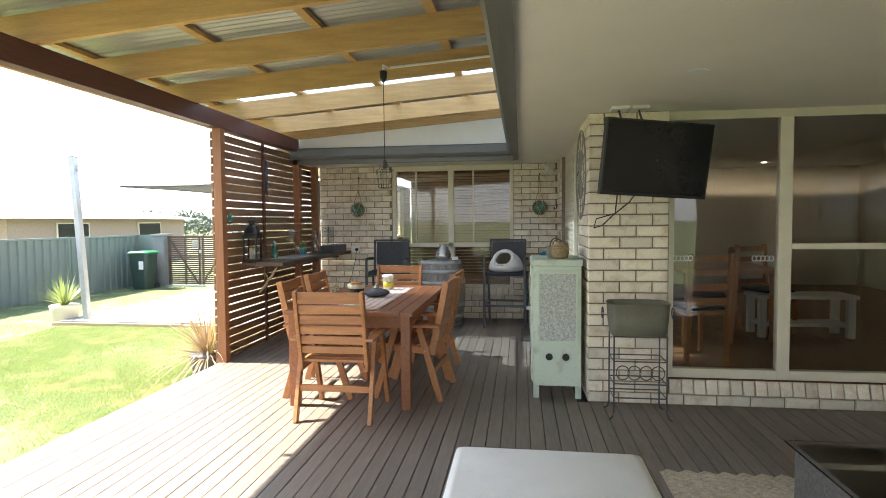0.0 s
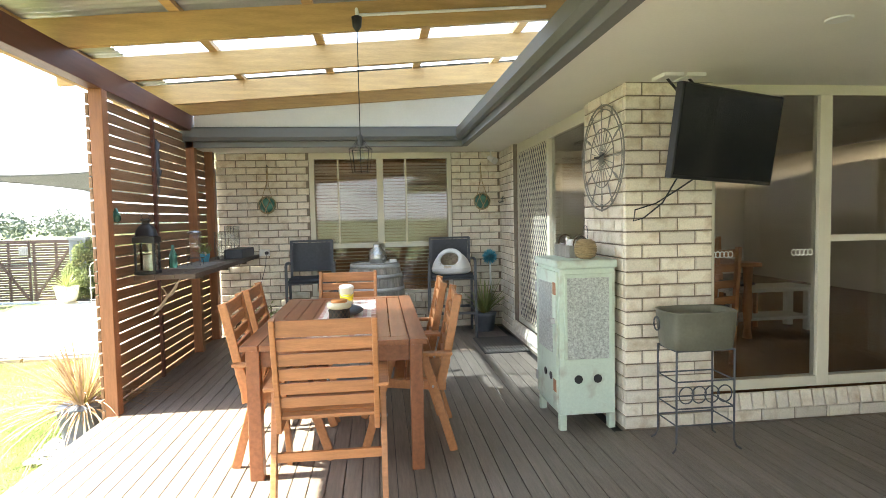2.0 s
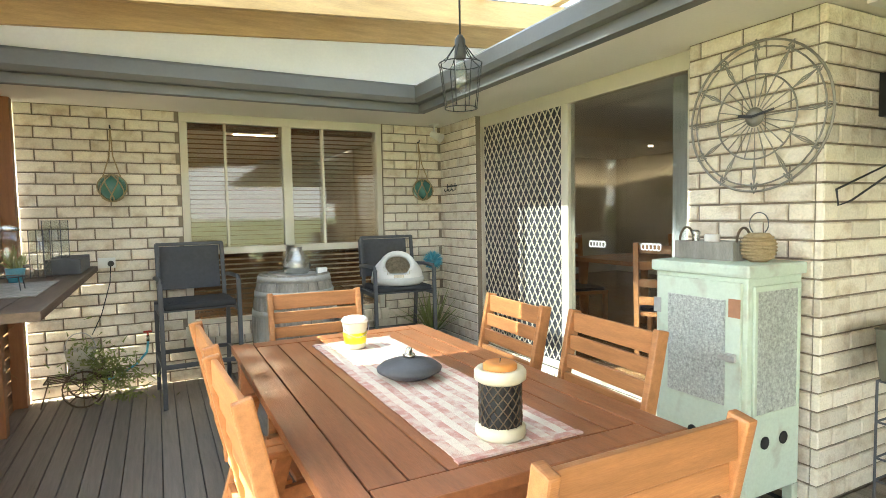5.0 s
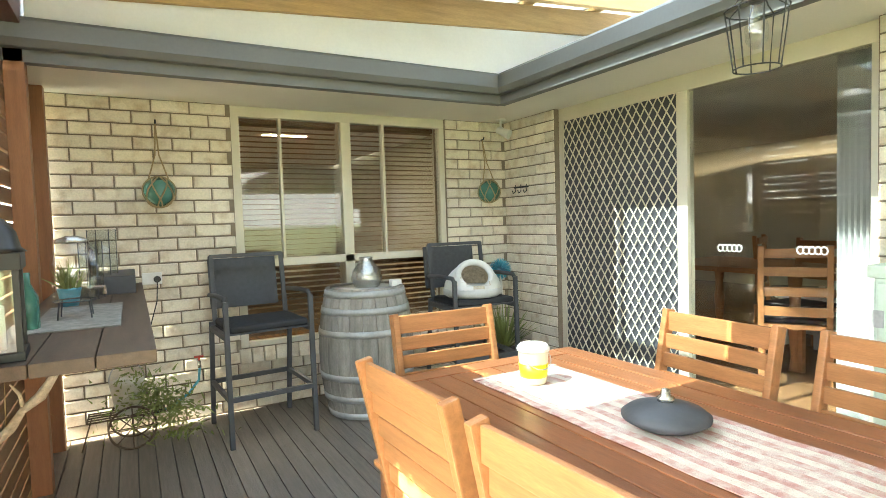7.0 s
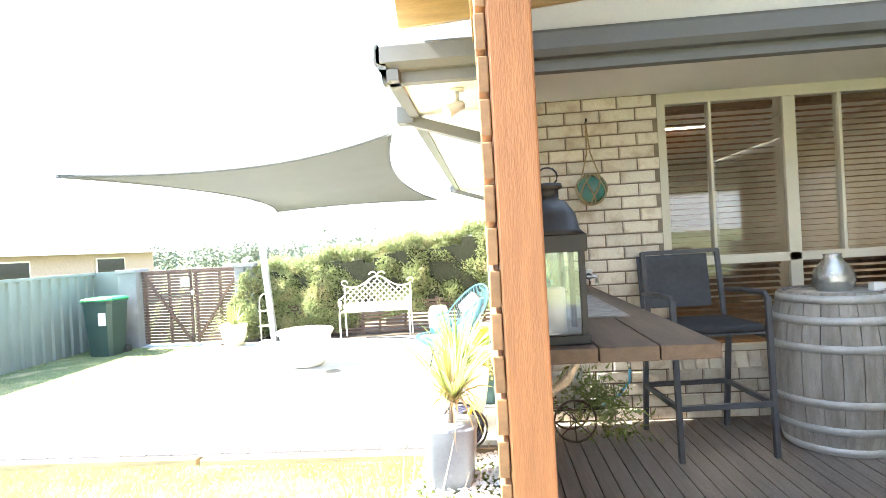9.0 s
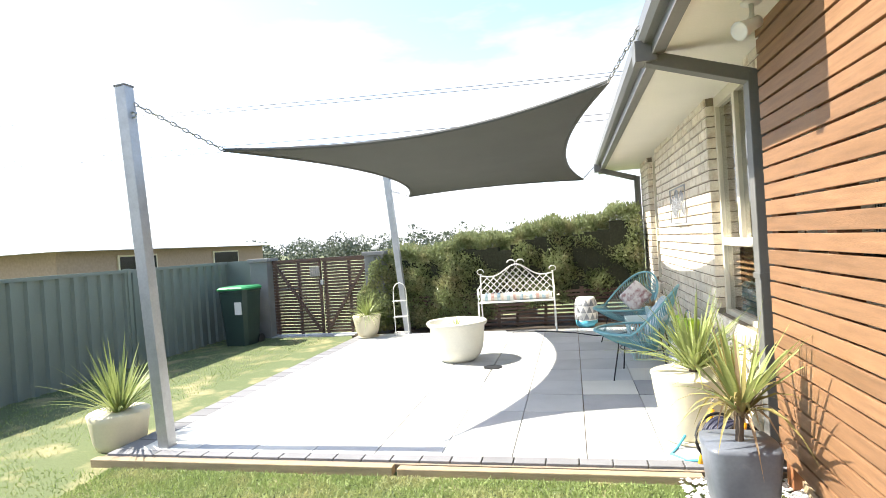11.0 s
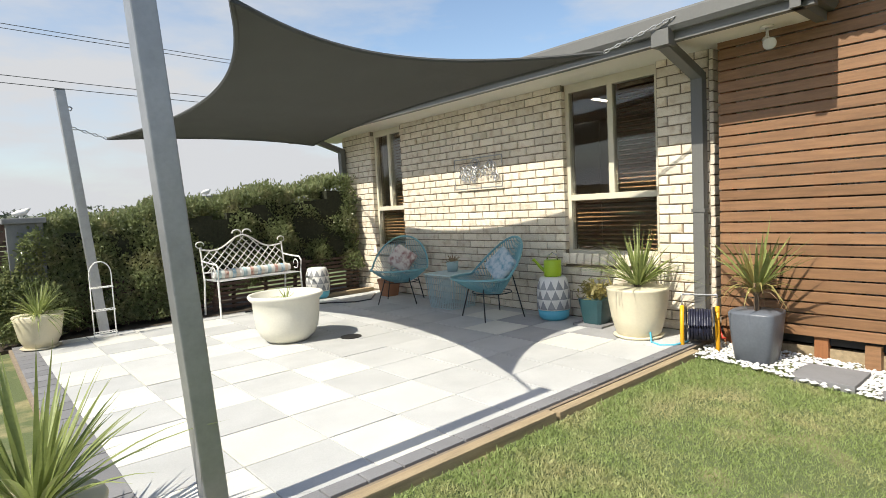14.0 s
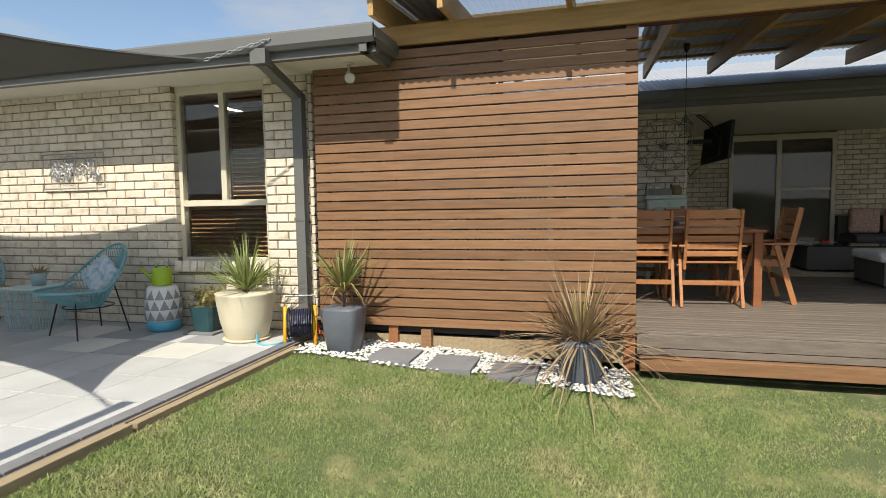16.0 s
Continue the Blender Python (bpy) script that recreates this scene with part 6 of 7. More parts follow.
def string_chair(at, rz, label):
    """A round string chair that looks to -y, on thin black legs."""
    c = thing("string_chair", label, "chair", at, rz, "aqua string chairs")
    n = 40

    def shell(t, a):
        """t 0 at the hub, 1 at the rim."""
        r = 0.09 + (0.40 - 0.09) * t
        x, y = r * math.cos(a) * 0.92, r * math.sin(a)
        lift = 0.30 * t ** 1.6
        back = max(0.0, math.sin(a)) * t
        return (x, y * (1 - 0.08 * back) + 0.04 - 0.06 * t  , 0.26 + lift * 0.50 + 0.40 * back ** 1.1 + 0.03 * t)

    part("rim", tubes(0.012, [shell(1, 2 * math.pi * k / 48) for k in range(48)], seg=8, closed=True), M["aqua"], c, smooth=True)
    part("hub_ring", tubes(0.010, [shell(0, 2 * math.pi * k / 24) for k in range(24)], closed=True), M["aqua"], c, smooth=True)
    bm = bmesh.new()
    for k in range(n * 2):
        a = 2 * math.pi * k / (n * 2)
        tube(bm, [shell(t, a) for t in (0, 0.25, 0.5, 0.75, 1.0)], 0.0045, 4)
    tagged(part("string_web", bm, M["aqua"], c, "aqua plastic strings"), "", "", "", "stuff")
    for sx, sy in ((-1, -1), (1, -1), (-1, 1), (1, 1)):
        a = math.atan2(sy, sx)
        p = shell(0.55, a)
        part("leg", tubes(0.007, [p, (p[0] * 0.95, p[1], p[2] - 0.03), (sx * 0.25, sy * 0.24 + 0.02, 0.0)]), M["black"], c)
    part("leg_ring", tubes(0.006, [(0.22 * math.cos(a), 0.21 * math.sin(a) + 0.02, 0.27) for a in np.linspace(0, 2 * math.pi, 20)[:-1]], closed=True), M["black"], c)
    return c


for at, rz, key, nm in (((-2.36, 12.25, PATIO_Z), -50, "print", "pink and grey printed scatter cushion"), ((-2.40, 10.58, PATIO_Z), -105, "print_blue", "pale blue printed scatter cushion")):
    string_chair(at, rz, "aqua string chair on thin black legs")
    q = tagged(part("scatter_cushion", boxes(((-0.155, -0.045, -0.155), (0.155, 0.045, 0.155))), M[key], None, bevel=0.04, smooth=True), nm + " on the string chair", "cushion")
    q.matrix_basis = pose(*at, 0, 0, rz) @ pose(0.0, 0.15, 0.55, -34, 35, 0)

wt = thing("wire_table", "pale aqua wire side table with a flat top", "table", (-2.22, 11.40, PATIO_Z))
part("top", boxes(((-0.24, -0.24, 0.40), (0.24, 0.24, 0.418))), M["aqua_light"], wt, bevel=0.004)
for k in range(13):
    u = -0.22 + k * 0.0367
    for a, b in (((u, -0.23), (u * 0.8, -0.19)), ((u, 0.23), (u * 0.8, 0.19)), ((-0.23, u), (-0.19, u * 0.8)), ((0.23, u), (0.19, u * 0.8))):
        part("wire", tubes(0.005, [(a[0], a[1], 0.40), (b[0], b[1], 0.01)], seg=5), M["aqua_light"], wt)
part("base_ring", tubes(0.004, [(-0.19, -0.19, 0.008), (0.19, -0.19, 0.008), (0.19, 0.19, 0.008), (-0.19, 0.19, 0.008)], closed=True), M["aqua_light"], wt)
sp = thing("potted_succulent", "small succulent in a pale aqua pot", "potted plant", (-2.18, 11.42, PATIO_Z + 0.419))
pot_of(sp, [(0.06, 0), (0.075, 0.12), (0.078, 0.125)], M["aqua_light"], 0, 24)
spiky(sp, 45, 0.11, 1.1, 0.011, M["dry_leaf"], 0.1, (0, 0, 0.11))

tp = thing("teal_planter", "square dark teal pot with a leafy plant", "potted plant", (-2.08, 9.48, PATIO_Z + 0.02))
part("saucer", boxes(((-0.16, -0.16, -0.02), (0.16, 0.16, 0.0))), M["paver_dark"], tp, bevel=0.003)
pot_of(tp, [(0.10, 0), (0.135, 0.22), (0.138, 0.235)], M["teal_pot"], 0.85, 24)
nl = 260
tri_cloud("leaves", np.random.normal(0, 1, (nl, 3)) * (0.07, 0.07, 0.05) + (0, 0, 0.30), np.random.normal(0, 0.035, (nl, 3)) + (0, 0, 0.02), np.full(nl, 0.014), M["yellow_leaf"], "", "", "", tp)
tcp = thing("terracotta_pot", "plain square terracotta pot behind the chair", "pot", (-2.12, 12.85, PATIO_Z))
pot_of(tcp, [(0.10, 0), (0.13, 0.20), (0.14, 0.21), (0.14, 0.235)], M["terracotta"], 0.8, 24)

yp = thing("potted_yucca", "large cream pot with a spiky green yucca", "potted plant", (-2.27, 8.93, PATIO_Z))
part("saucer", turned([(0.19, 0), (0.21, 0.02), (0.205, 0.025)], 32), M["cream_pot"], yp, smooth=True)
pot_of(yp, [(0.165, 0.015), (0.185, 0.04), (0.222, 0.17), (0.248, 0.33), (0.256, 0.41), (0.262, 0.425), (0.248, 0.43)], M["cream_pot"], 0, 40)
part("trunk", tubes([0.035, 0.03], [(0, 0, 0.33), (0.01, 0, 0.46)], seg=8), M["bark"], yp)
spiky(yp, 120, 0.56, 0.9, 0.012, M["yucca"], 0.42, (0.01, 0, 0.44))
lp = thing("potted_yucca", "cream pot with a drooping green yucca by the gate", "potted plant", (-6.12, 13.22, PATIO_Z))
lp.scale = (0.88, 0.88, 0.92)
part("saucer", turned([(0.17, 0), (0.2, 0.02)], 28), M["cream_pot"], lp, smooth=True)
pot_of(lp, [(0.15, 0.015), (0.20, 0.12), (0.235, 0.30), (0.25, 0.36), (0.24, 0.37)], M["cream_pot"], 0, 36)
spiky(lp, 120, 0.48, 1.0, 0.009, M["yucca"], 0.7, (0, 0, 0.34))
gp = thing("potted_yucca", "cream pot with a tall green yucca at the lawn's edge", "potted plant", (-6.53, 8.78, -0.27))
part("saucer", turned([(0.17, 0), (0.2, 0.02)], 28), M["cream_pot"], gp, smooth=True)
pot_of(gp, [(0.15, 0.015), (0.19, 0.12), (0.215, 0.28), (0.225, 0.33), (0.215, 0.34)], M["cream_pot"], 0, 36)
spiky(gp, 80, 0.62, 0.80, 0.014, M["yucca"], 0.35, (0, 0, 0.31))

dk = thing("potted_dracaena", "tall slate-grey square pot with a yellowing strap-leaf plant", "potted plant", (-2.26, 7.98, -0.235))
pot_of(dk, [(0.105, 0), (0.125, 0.012), (0.15, 0.20), (0.168, 0.395), (0.164, 0.41)], M["slate_pot"], 0.6, 40)
part("trunk", tubes([0.02, 0.016], [(0, 0, 0.37), (0.02, 0.01, 0.58)], seg=8), M["bark"], dk)
spiky(dk, 30, 0.54, 0.78, 0.016, M["yucca"], 0.30, (0.02, 0.01, 0.56))
spiky(dk, 34, 0.46, 0.8, 0.014, M["yellow_leaf"], 1.25, (0.02, 0.01, 0.54), "dead_leaves")
spiky(dk, 14, 0.40, 0.6, 0.012, M["dry_leaf"], 1.7, (0.02, 0.01, 0.52), "brown_leaves")
tagged(part("stepping_stone", boxes(((-2.5, 7.78, -0.30), (-2.05, 8.2, -0.237))), M["paver_dark"], None, "", bevel=0.006), "dark grey square stepping stone under the pot", "stepping stone", "stepping stones")
dr = thing("potted_flax", "dark pot with dry bronze arching flax leaves", "potted plant", (-2.30, 6.02, -0.32))
pot_of(dr, [(0.12, 0), (0.13, 0.02), (0.165, 0.26), (0.175, 0.30), (0.17, 0.31)], M["slate_pot"], 0.3, 32)
spiky(dr, 150, 0.74, 1.2, 0.009, M["dry_leaf"], 0.72, (0, 0, 0.28))
spiky(dr, 80, 0.66, 1.1, 0.008, M["dry_leaf"], 1.15, (0, 0, 0.28), "drooping_leaves")
spiky(dr, 24, 0.50, 0.7, 0.009, M["yellow_leaf"], 0.2, (0, 0, 0.28), "upright_leaves")
tagged(part("stepping_stone", boxes(((-2.52, 5.80, -0.40), (-2.1, 6.22, -0.322))), M["paver_dark"], None, "", bevel=0.006), "dark grey square stepping stone under the pot", "stepping stone", "stepping stones")
for y in (7.32, 6.83, 6.34):
    z = ground_z(0, y) + 0.055
    tagged(part("stepping_stone", boxes(((-2.52, y, z - 0.06), (-2.13, y + 0.37, z))), M["paver_dark"], None, "", bevel=0.006), "dark grey square stepping stone in white pebbles", "stepping stone", "stepping stones")

# white pebbles below the screen
bm = bmesh.new()
cnt = 0
while cnt < 2400:
    x, y = random.uniform(-2.58, -1.90), random.uniform(5.66, 8.40)
    if any(y0 < y < y0 + 0.37 and -2.52 < x < -2.13 for y0 in (7.32, 6.83, 6.34)):
        continue
    if x < -2.52 + 0.05 * math.sin(y * 4):
        continue
    r = random.uniform(0.010, 0.021)
    z = ground_z(x, y) + random.uniform(0.018, 0.034)
    v = [bm.verts.new((x + r * a * random.uniform(0.8, 1.3), y + r * b * random.uniform(0.8, 1.3), z + 0.65 * r * c)) for a, b, c in ((1, 0, 0), (0, 1, 0), (-1, 0, 0), (0, -1, 0), (0, 0, 1), (0, 0, -1))]
    for f in ((0, 1, 4), (1, 2, 4), (2, 3, 4), (3, 0, 4), (1, 0, 5), (2, 1, 5), (3, 2, 5), (0, 3, 5)):
        bm.faces.new([v[i] for i in f])
    cnt += 1
tagged(part("pebbles", bm, M["gravel"], None), "white pebbles around dark stepping stones", "pebbles", "", "stuff")

# ---- hose reel ----
hr = thing("hose_reel", "orange and black garden hose reel with navy hose", "hose reel", (-2.20, 8.43, PATIO_Z - 0.05), 24)
hr.scale = (0.86, 0.86, 0.88)
for k in range(9):
    y = -0.09 + k * 0.022
    bm = bmesh.new()
    tube(bm, [(0.13 * math.cos(a) * (1 + 0.04 * (k % 2)), y, 0.23 + 0.13 * math.sin(a) * (1 + 0.04 * (k % 2))) for a in np.linspace(0, 2 * math.pi, 20)[:-1]], 0.012, 6, True)
    part("hose_coil", bm, M["hose"], hr, smooth=True)
for y in (-0.12, 0.12):
    part("drum_flange", tubes(0.010, [(0.15 * math.cos(a), y, 0.23 + 0.15 * math.sin(a)) for a in np.linspace(0, 2 * math.pi, 22)[:-1]], closed=True), M["black"], hr, smooth=True)
    part("side_frame", tubes(0.020, [(-0.12, y * 1.25, 0.01), (-0.03, y * 1.25, 0.28), (0.0, y * 1.25, 0.40)], seg=8), M["orange"], hr, "orange plastic side frame", smooth=True)
    part("foot", tubes(0.012, [(-0.14, y * 1.25, 0.012), (0.16, y * 1.25, 0.012)], seg=8), M["black"], hr)
part("handle", tubes(0.009, [(0.0, -0.15, 0.38), (0.02, -0.15, 0.50), (0.02, 0.15, 0.50), (0.0, 0.15, 0.38)], seg=8), M["steel"], hr, smooth=True)
part("crank", tubes(0.010, [(0, -0.16, 0.23), (-0.04, -0.19, 0.12), (-0.04, -0.22, 0.12)], seg=8), M["red"], hr, smooth=True)
part("loose_hose", tubes(0.010, [(-0.05, 0.1, 0.08), (-0.16, 0.22, 0.06), (-0.2, 0.34, 0.065), (-0.1, 0.42, 0.065), (0.05, 0.45, 0.20)], seg=8), M["blue_base"], hr, "light blue hose", smooth=True)

# wire plant stand at the pole
ws = thing("wire_shelf", "white arched wire plant shelf", "shelf", (-5.56, 13.20, PATIO_Z))
ws.scale = (0.78, 0.8, 1.0)
part("frame", tubes(0.008, [(-0.13, 0, 0)] + [(0.13 * -math.cos(a), 0, 0.68 + 0.13 * math.sin(a)) for a in np.linspace(0, math.pi, 12)] + [(0.13, 0, 0)]), M["white"], ws)
for z in (0.06, 0.30, 0.54):
    part("tray", tubes(0.005, [(-0.13, -0.09, z), (0.13, -0.09, z), (0.13, 0.06, z), (-0.13, 0.06, z)], closed=True), M["white"], ws)
    for x in np.linspace(-0.11, 0.11, 7):
        part("tray_wire", tubes(0.003, [(x, -0.09, z), (x, 0.06, z)]), M["white"], ws)
tagged(part("drain_cover", turned([(0.10, 0), (0.10, 0.006), (0.07, 0.008)], 24, (-3.88, 11.02, PATIO_Z)), M["black"], None), "round black drain cover in the pavers", "drain cover")
tagged(part("power_cable", tubes(0.008, [(-4.0, 13.35, PATIO_Z + 0.01), (-3.4, 13.2, PATIO_Z + 0.01), (-3.0, 13.0, PATIO_Z + 0.01), (-2.75, 12.75, PATIO_Z + 0.01), (-2.5, 12.75, PATIO_Z + 0.01), (-2.2, 13.1, PATIO_Z + 0.01)]), M["black"], None), "black garden cable lying on the pavers", "cable")
tagged(part("garden_edging", boxes(((-2.9, 13.50, PATIO_Z - 0.05), (-1.95, 13.60, PATIO_Z + 0.05))), M["sleeper"], None, bevel=0.01), "pale timber edging of the garden bed", "edging")

# ---- hedge with slat fence below ----
def leaf_cloud(name, base, along, across, material, parent):
    """Small folded oval leaves, each four triangles round its midrib, as one mesh."""
    k = len(base)
    up = np.cross(along, across)
    up /= np.linalg.norm(up, axis=1)[:, None] + 1e-9
    lift = up * np.linalg.norm(across, axis=1)[:, None] * 0.35
    verts = np.concatenate([base, base + along * 0.35 + across + lift, base + along * 0.75 + across * 0.7 + lift, base + along, base + along * 0.75 - across * 0.7 + lift, base + along * 0.35 - across + lift], 0)
    i = np.arange(k)
    faces = [tuple(q) for q in np.stack([i, i + k, i + 2 * k, i + 3 * k], 1).tolist()] + [tuple(q) for q in np.stack([i, i + 3 * k, i + 4 * k, i + 5 * k], 1).tolist()]
    me = bpy.data.meshes.new(name)
    me.from_pydata(verts.tolist(), [], faces)
    me.materials.append(material)
    ob = new(name, me)
    ob.parent = parent
    return tagged(ob, "", "", "", "stuff")


HX0, HX1 = -6.45, -1.95


def hedge_top(x):
    """The hedge rises towards the house and falls off at its free end."""
    t = np.clip((x - HX0) / (HX1 - HX0), 0, 1)
    return 0.98 + 0.55 * t + 0.05 * np.sin(x * 5.1) + 0.03 * np.sin(x * 13.0) - 0.55 * np.clip(1 - (x - HX0) / 0.55, 0, 1) ** 2


hedge = thing("hedge", "dense olive-green hedge with small glossy leaves", "hedge", (0, 0, 0))
n = 62000
hx = np.random.uniform(HX0, HX1, n)
topz = hedge_top(hx)
foot = np.where(hx < -4.6, -0.12, -0.12 + 0.30 * np.clip((hx + 4.6) / 1.2, 0, 1))
u, which = np.random.rand(n), np.random.rand(n)
front = 13.76 + 0.12 * np.clip((hx + 4.9) / 0.4, 0, 1) - 0.16 * np.clip((-5.6 - hx) / 0.3, 0, 1) + 0.06 * np.sin(hx * 4.3) + 0.04 * np.sin(hx * 11 + 2)
face = which < 0.74
hz = np.where(face, foot + u * (topz - foot), topz + np.random.normal(0, 0.045, n))
tall = np.clip((hz - foot) / np.maximum(topz - foot, 0.2), 0, 1)
lump = 0.05 * np.sin(hz * 11 + hx * 5) + 0.04 * np.sin(hz * 6.3 - hx * 8)
hy = np.where(face, front + 0.16 * tall ** 3 + lump + np.abs(np.random.normal(0, 0.09, n)), front + 0.15 + u * 0.85)
grow = np.random.normal(0, 1, (n, 3)) * (0.7, 0.6, 0.6) + (-0.1, -0.5, 0.5)
grow /= np.linalg.norm(grow, axis=1)[:, None]
side = np.cross(grow, np.random.normal(0, 1, (n, 3)))
side /= np.linalg.norm(side, axis=1)[:, None]
size = np.random.uniform(0.034, 0.060, n)[:, None]
leaf_cloud("leaves", np.stack([hx, hy, hz], 1), grow * size, side * size * 0.24, M["leaf"], hedge)
n2 = 1500
sx = np.random.uniform(HX0 + 0.4, HX1, n2)
shoot = np.random.normal(0, 0.35, (n2, 3)) + (0, 0, 1.0)
side = np.cross(shoot, np.random.normal(0, 1, (n2, 3)))
side /= np.linalg.norm(side, axis=1)[:, None]
leaf_cloud("shoot_growth", np.stack([sx, 13.85 + np.random.rand(n2) * 0.8, hedge_top(sx) + np.random.uniform(-0.02, 0.09, n2)], 1), shoot * 0.055, side * 0.012, M["leaf"], hedge)
# near-black filler boxes: the shade behind the leaves is put into their colour
M["inner"] = mat("hedge_inner_shade", (0.035, 0.038, 0.02), 0.95, var=0.4, scale=30, bump=0.6, bscale=60)
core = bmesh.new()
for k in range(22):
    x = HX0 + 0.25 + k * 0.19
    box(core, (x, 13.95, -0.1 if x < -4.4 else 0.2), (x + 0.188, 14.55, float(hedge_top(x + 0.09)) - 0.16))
part("inner_growth", core, M["inner"], hedge, "near-black filler boxes painted as the shade inside the hedge")
for k in range(9):
    part("trunk", tubes([0.03, 0.02], [(-5.7 + k * 0.45, 14.0, -0.2), (-5.65 + k * 0.45, 14.0, 0.6)]), M["bark"], hedge)
lf = thing("slat_fence", "low dark slatted fence below the hedge", "fence", (0, 0, 0))
sl_me = mesh_of("slat", boxes(((-5.8, 13.90, -0.018), (-1.95, 13.915, 0.018))), M["gate"])
for k in range(9):
    ob = new("slat", sl_me)
    ob.parent = lf
    ob.matrix_basis = pose(0, 0, -0.12 + k * 0.06)
for x in (-5.6, -4.2, -2.9):
    part("post", boxes(((x, 13.916, -0.3), (x + 0.06, 13.946, 0.42))), M["gate"], lf)
structure("garden_bed", boxes(((-6.5, 13.50, -0.5), (-1.9, 15.3, PATIO_Z - 0.02))), M["soil"], "dark mulched garden bed below the hedge", "garden bed")

# ---- gate, piers, fence, bin ----
GY = 13.85
gate = thing("side_gate", "brown horizontal-slat double gate with diagonal braces", "gate", (0, 0, 0))
for leaf, (x0, x1) in enumerate(((-8.02, -7.12), (-7.10, -6.2))):
    me = mesh_of("slat", boxes(((x0, GY - 0.012, -0.02), (x1, GY + 0.006, 0.02))), M["gate"])
    for k in range(24):
        ob = new("slat", me)
        ob.parent = gate
        ob.matrix_basis = pose(0, 0, -0.13 + k * 0.0515)
    for x in (x0 + 0.02, (x0 + x1) / 2, x1 - 0.06):
        part("stile", boxes(((x, GY + 0.008, -0.17), (x + 0.045, GY + 0.045, 1.09))), M["gate"], gate)
    part("top_rail", boxes(((x0, GY - 0.02, 1.07), (x1, GY + 0.05, 1.11))), M["gate"], gate)
    a, b = (x0 + 0.05, x1 - 0.05) if leaf else (x1 - 0.05, x0 + 0.05)
    part("brace", bars(((a, GY - 0.03, -0.12), (b, GY - 0.03, 1.05), 0.025, 0.05)), M["gate"], gate, "diagonal brace")
part("mail_plate", boxes(((-7.32, GY - 0.035, 0.80), (-7.14, GY - 0.02, 0.97))), M["barrel"], gate, "pale sign plate", bevel=0.004)
part("latch", boxes(((-7.13, GY - 0.045, 0.66), (-7.08, GY - 0.012, 0.74))), M["hoop"], gate)
structure("gate_threshold", boxes(((-8.05, GY - 0.15, -0.5), (-6.2, GY + 0.15, -0.19))), M["paver"], "concrete strip under the gate", "kerb")


def pier(x0, x1, y, top, label):
    p = thing("gate_pier", label, "pier", (0, 0, 0), 0, "gate piers")
    part("shaft", boxes(((x0, y - 0.16, -0.5), (x1, y + 0.16, top - 0.06))), M["render"], p, bevel=0.006)
    part("cap", boxes(((x0 - 0.03, y - 0.19, top - 0.06), (x1 + 0.03, y + 0.19, top))), M["render"], p, bevel=0.008)
    return p


def bird(x, y, z, rz):
    """A small plump bird with a tail, a head and a beak, standing on the cap."""
    f = thing("bird_ornament", "white bird-shaped ornament on the gate pier", "ornament", (x, y, z), rz, "bird ornaments")
    f.scale = (0.8, 0.8, 0.9)
    bm = bmesh.new()
    tube(bm, [(-0.11, 0, 0.05), (-0.05, 0, 0.06), (0.03, 0, 0.07), (0.07, 0, 0.10), (0.10, 0, 0.115)], [0.006, 0.035, 0.04, 0.024, 0.004], 10)
    tube(bm, [(0, 0, 0.0), (0, 0, 0.05)], 0.01, 6)
    part("body", bm, M["white"], f, smooth=True)


pier(-6.28, -5.96, GY, 1.16, "grey rendered masonry gate pier with a cap")
pier(-8.36, -8.04, GY, 1.16, "grey rendered masonry gate pier with a cap")
pier(-3.96, -3.64, 15.05, 1.40, "grey rendered masonry pier behind the hedge")
bird(-6.12, GY, 1.16, 0)
bird(-3.80, 15.05, 1.40, 20)

fence = thing("boundary_fence", "green-grey ribbed metal boundary fence with posts", "fence", (0, 0, 0))
FX, FT = -8.95, 1.14


def fence_panel(y0, y1):
    bm = bmesh.new()
    pts = []
    y = y0
    while y < y1:
        for dy, dx in ((0, 0), (0.03, 0.0), (0.05, 0.035), (0.12, 0.035), (0.14, 0.0)):
            pts.append((FX + dx, min(y + dy, y1)))
        y += 0.20
    lo = [bm.verts.new((x, q, -0.5)) for x, q in pts]
    hi = [bm.verts.new((x, q, FT - 0.03)) for x, q in pts]
    for k in range(len(pts) - 1):
        bm.faces.new((lo[k], lo[k + 1], hi[k + 1], hi[k]))
    return bm


for k in range(13):
    y0 = -16.6 + k * 2.35
    part("panel", fence_panel(y0 + 0.03, y0 + 2.32), M["fence"], fence)
    part("post", boxes(((FX - 0.03, y0 - 0.03, -0.5), (FX + 0.05, y0 + 0.03, FT + 0.01))), M["fence"], fence)
    part("top_rail", boxes(((FX - 0.02, y0 + 0.03, FT - 0.045), (FX + 0.045, y0 + 2.32, FT))), M["fence"], fence)
end = thing("return_fence", "short green-grey ribbed metal fence panel by the gate", "fence", (0, 0, 0))
part("panel", boxes(((FX, GY + 0.02, -0.5), (-8.36, GY + 0.05, FT))), M["fence"], end)

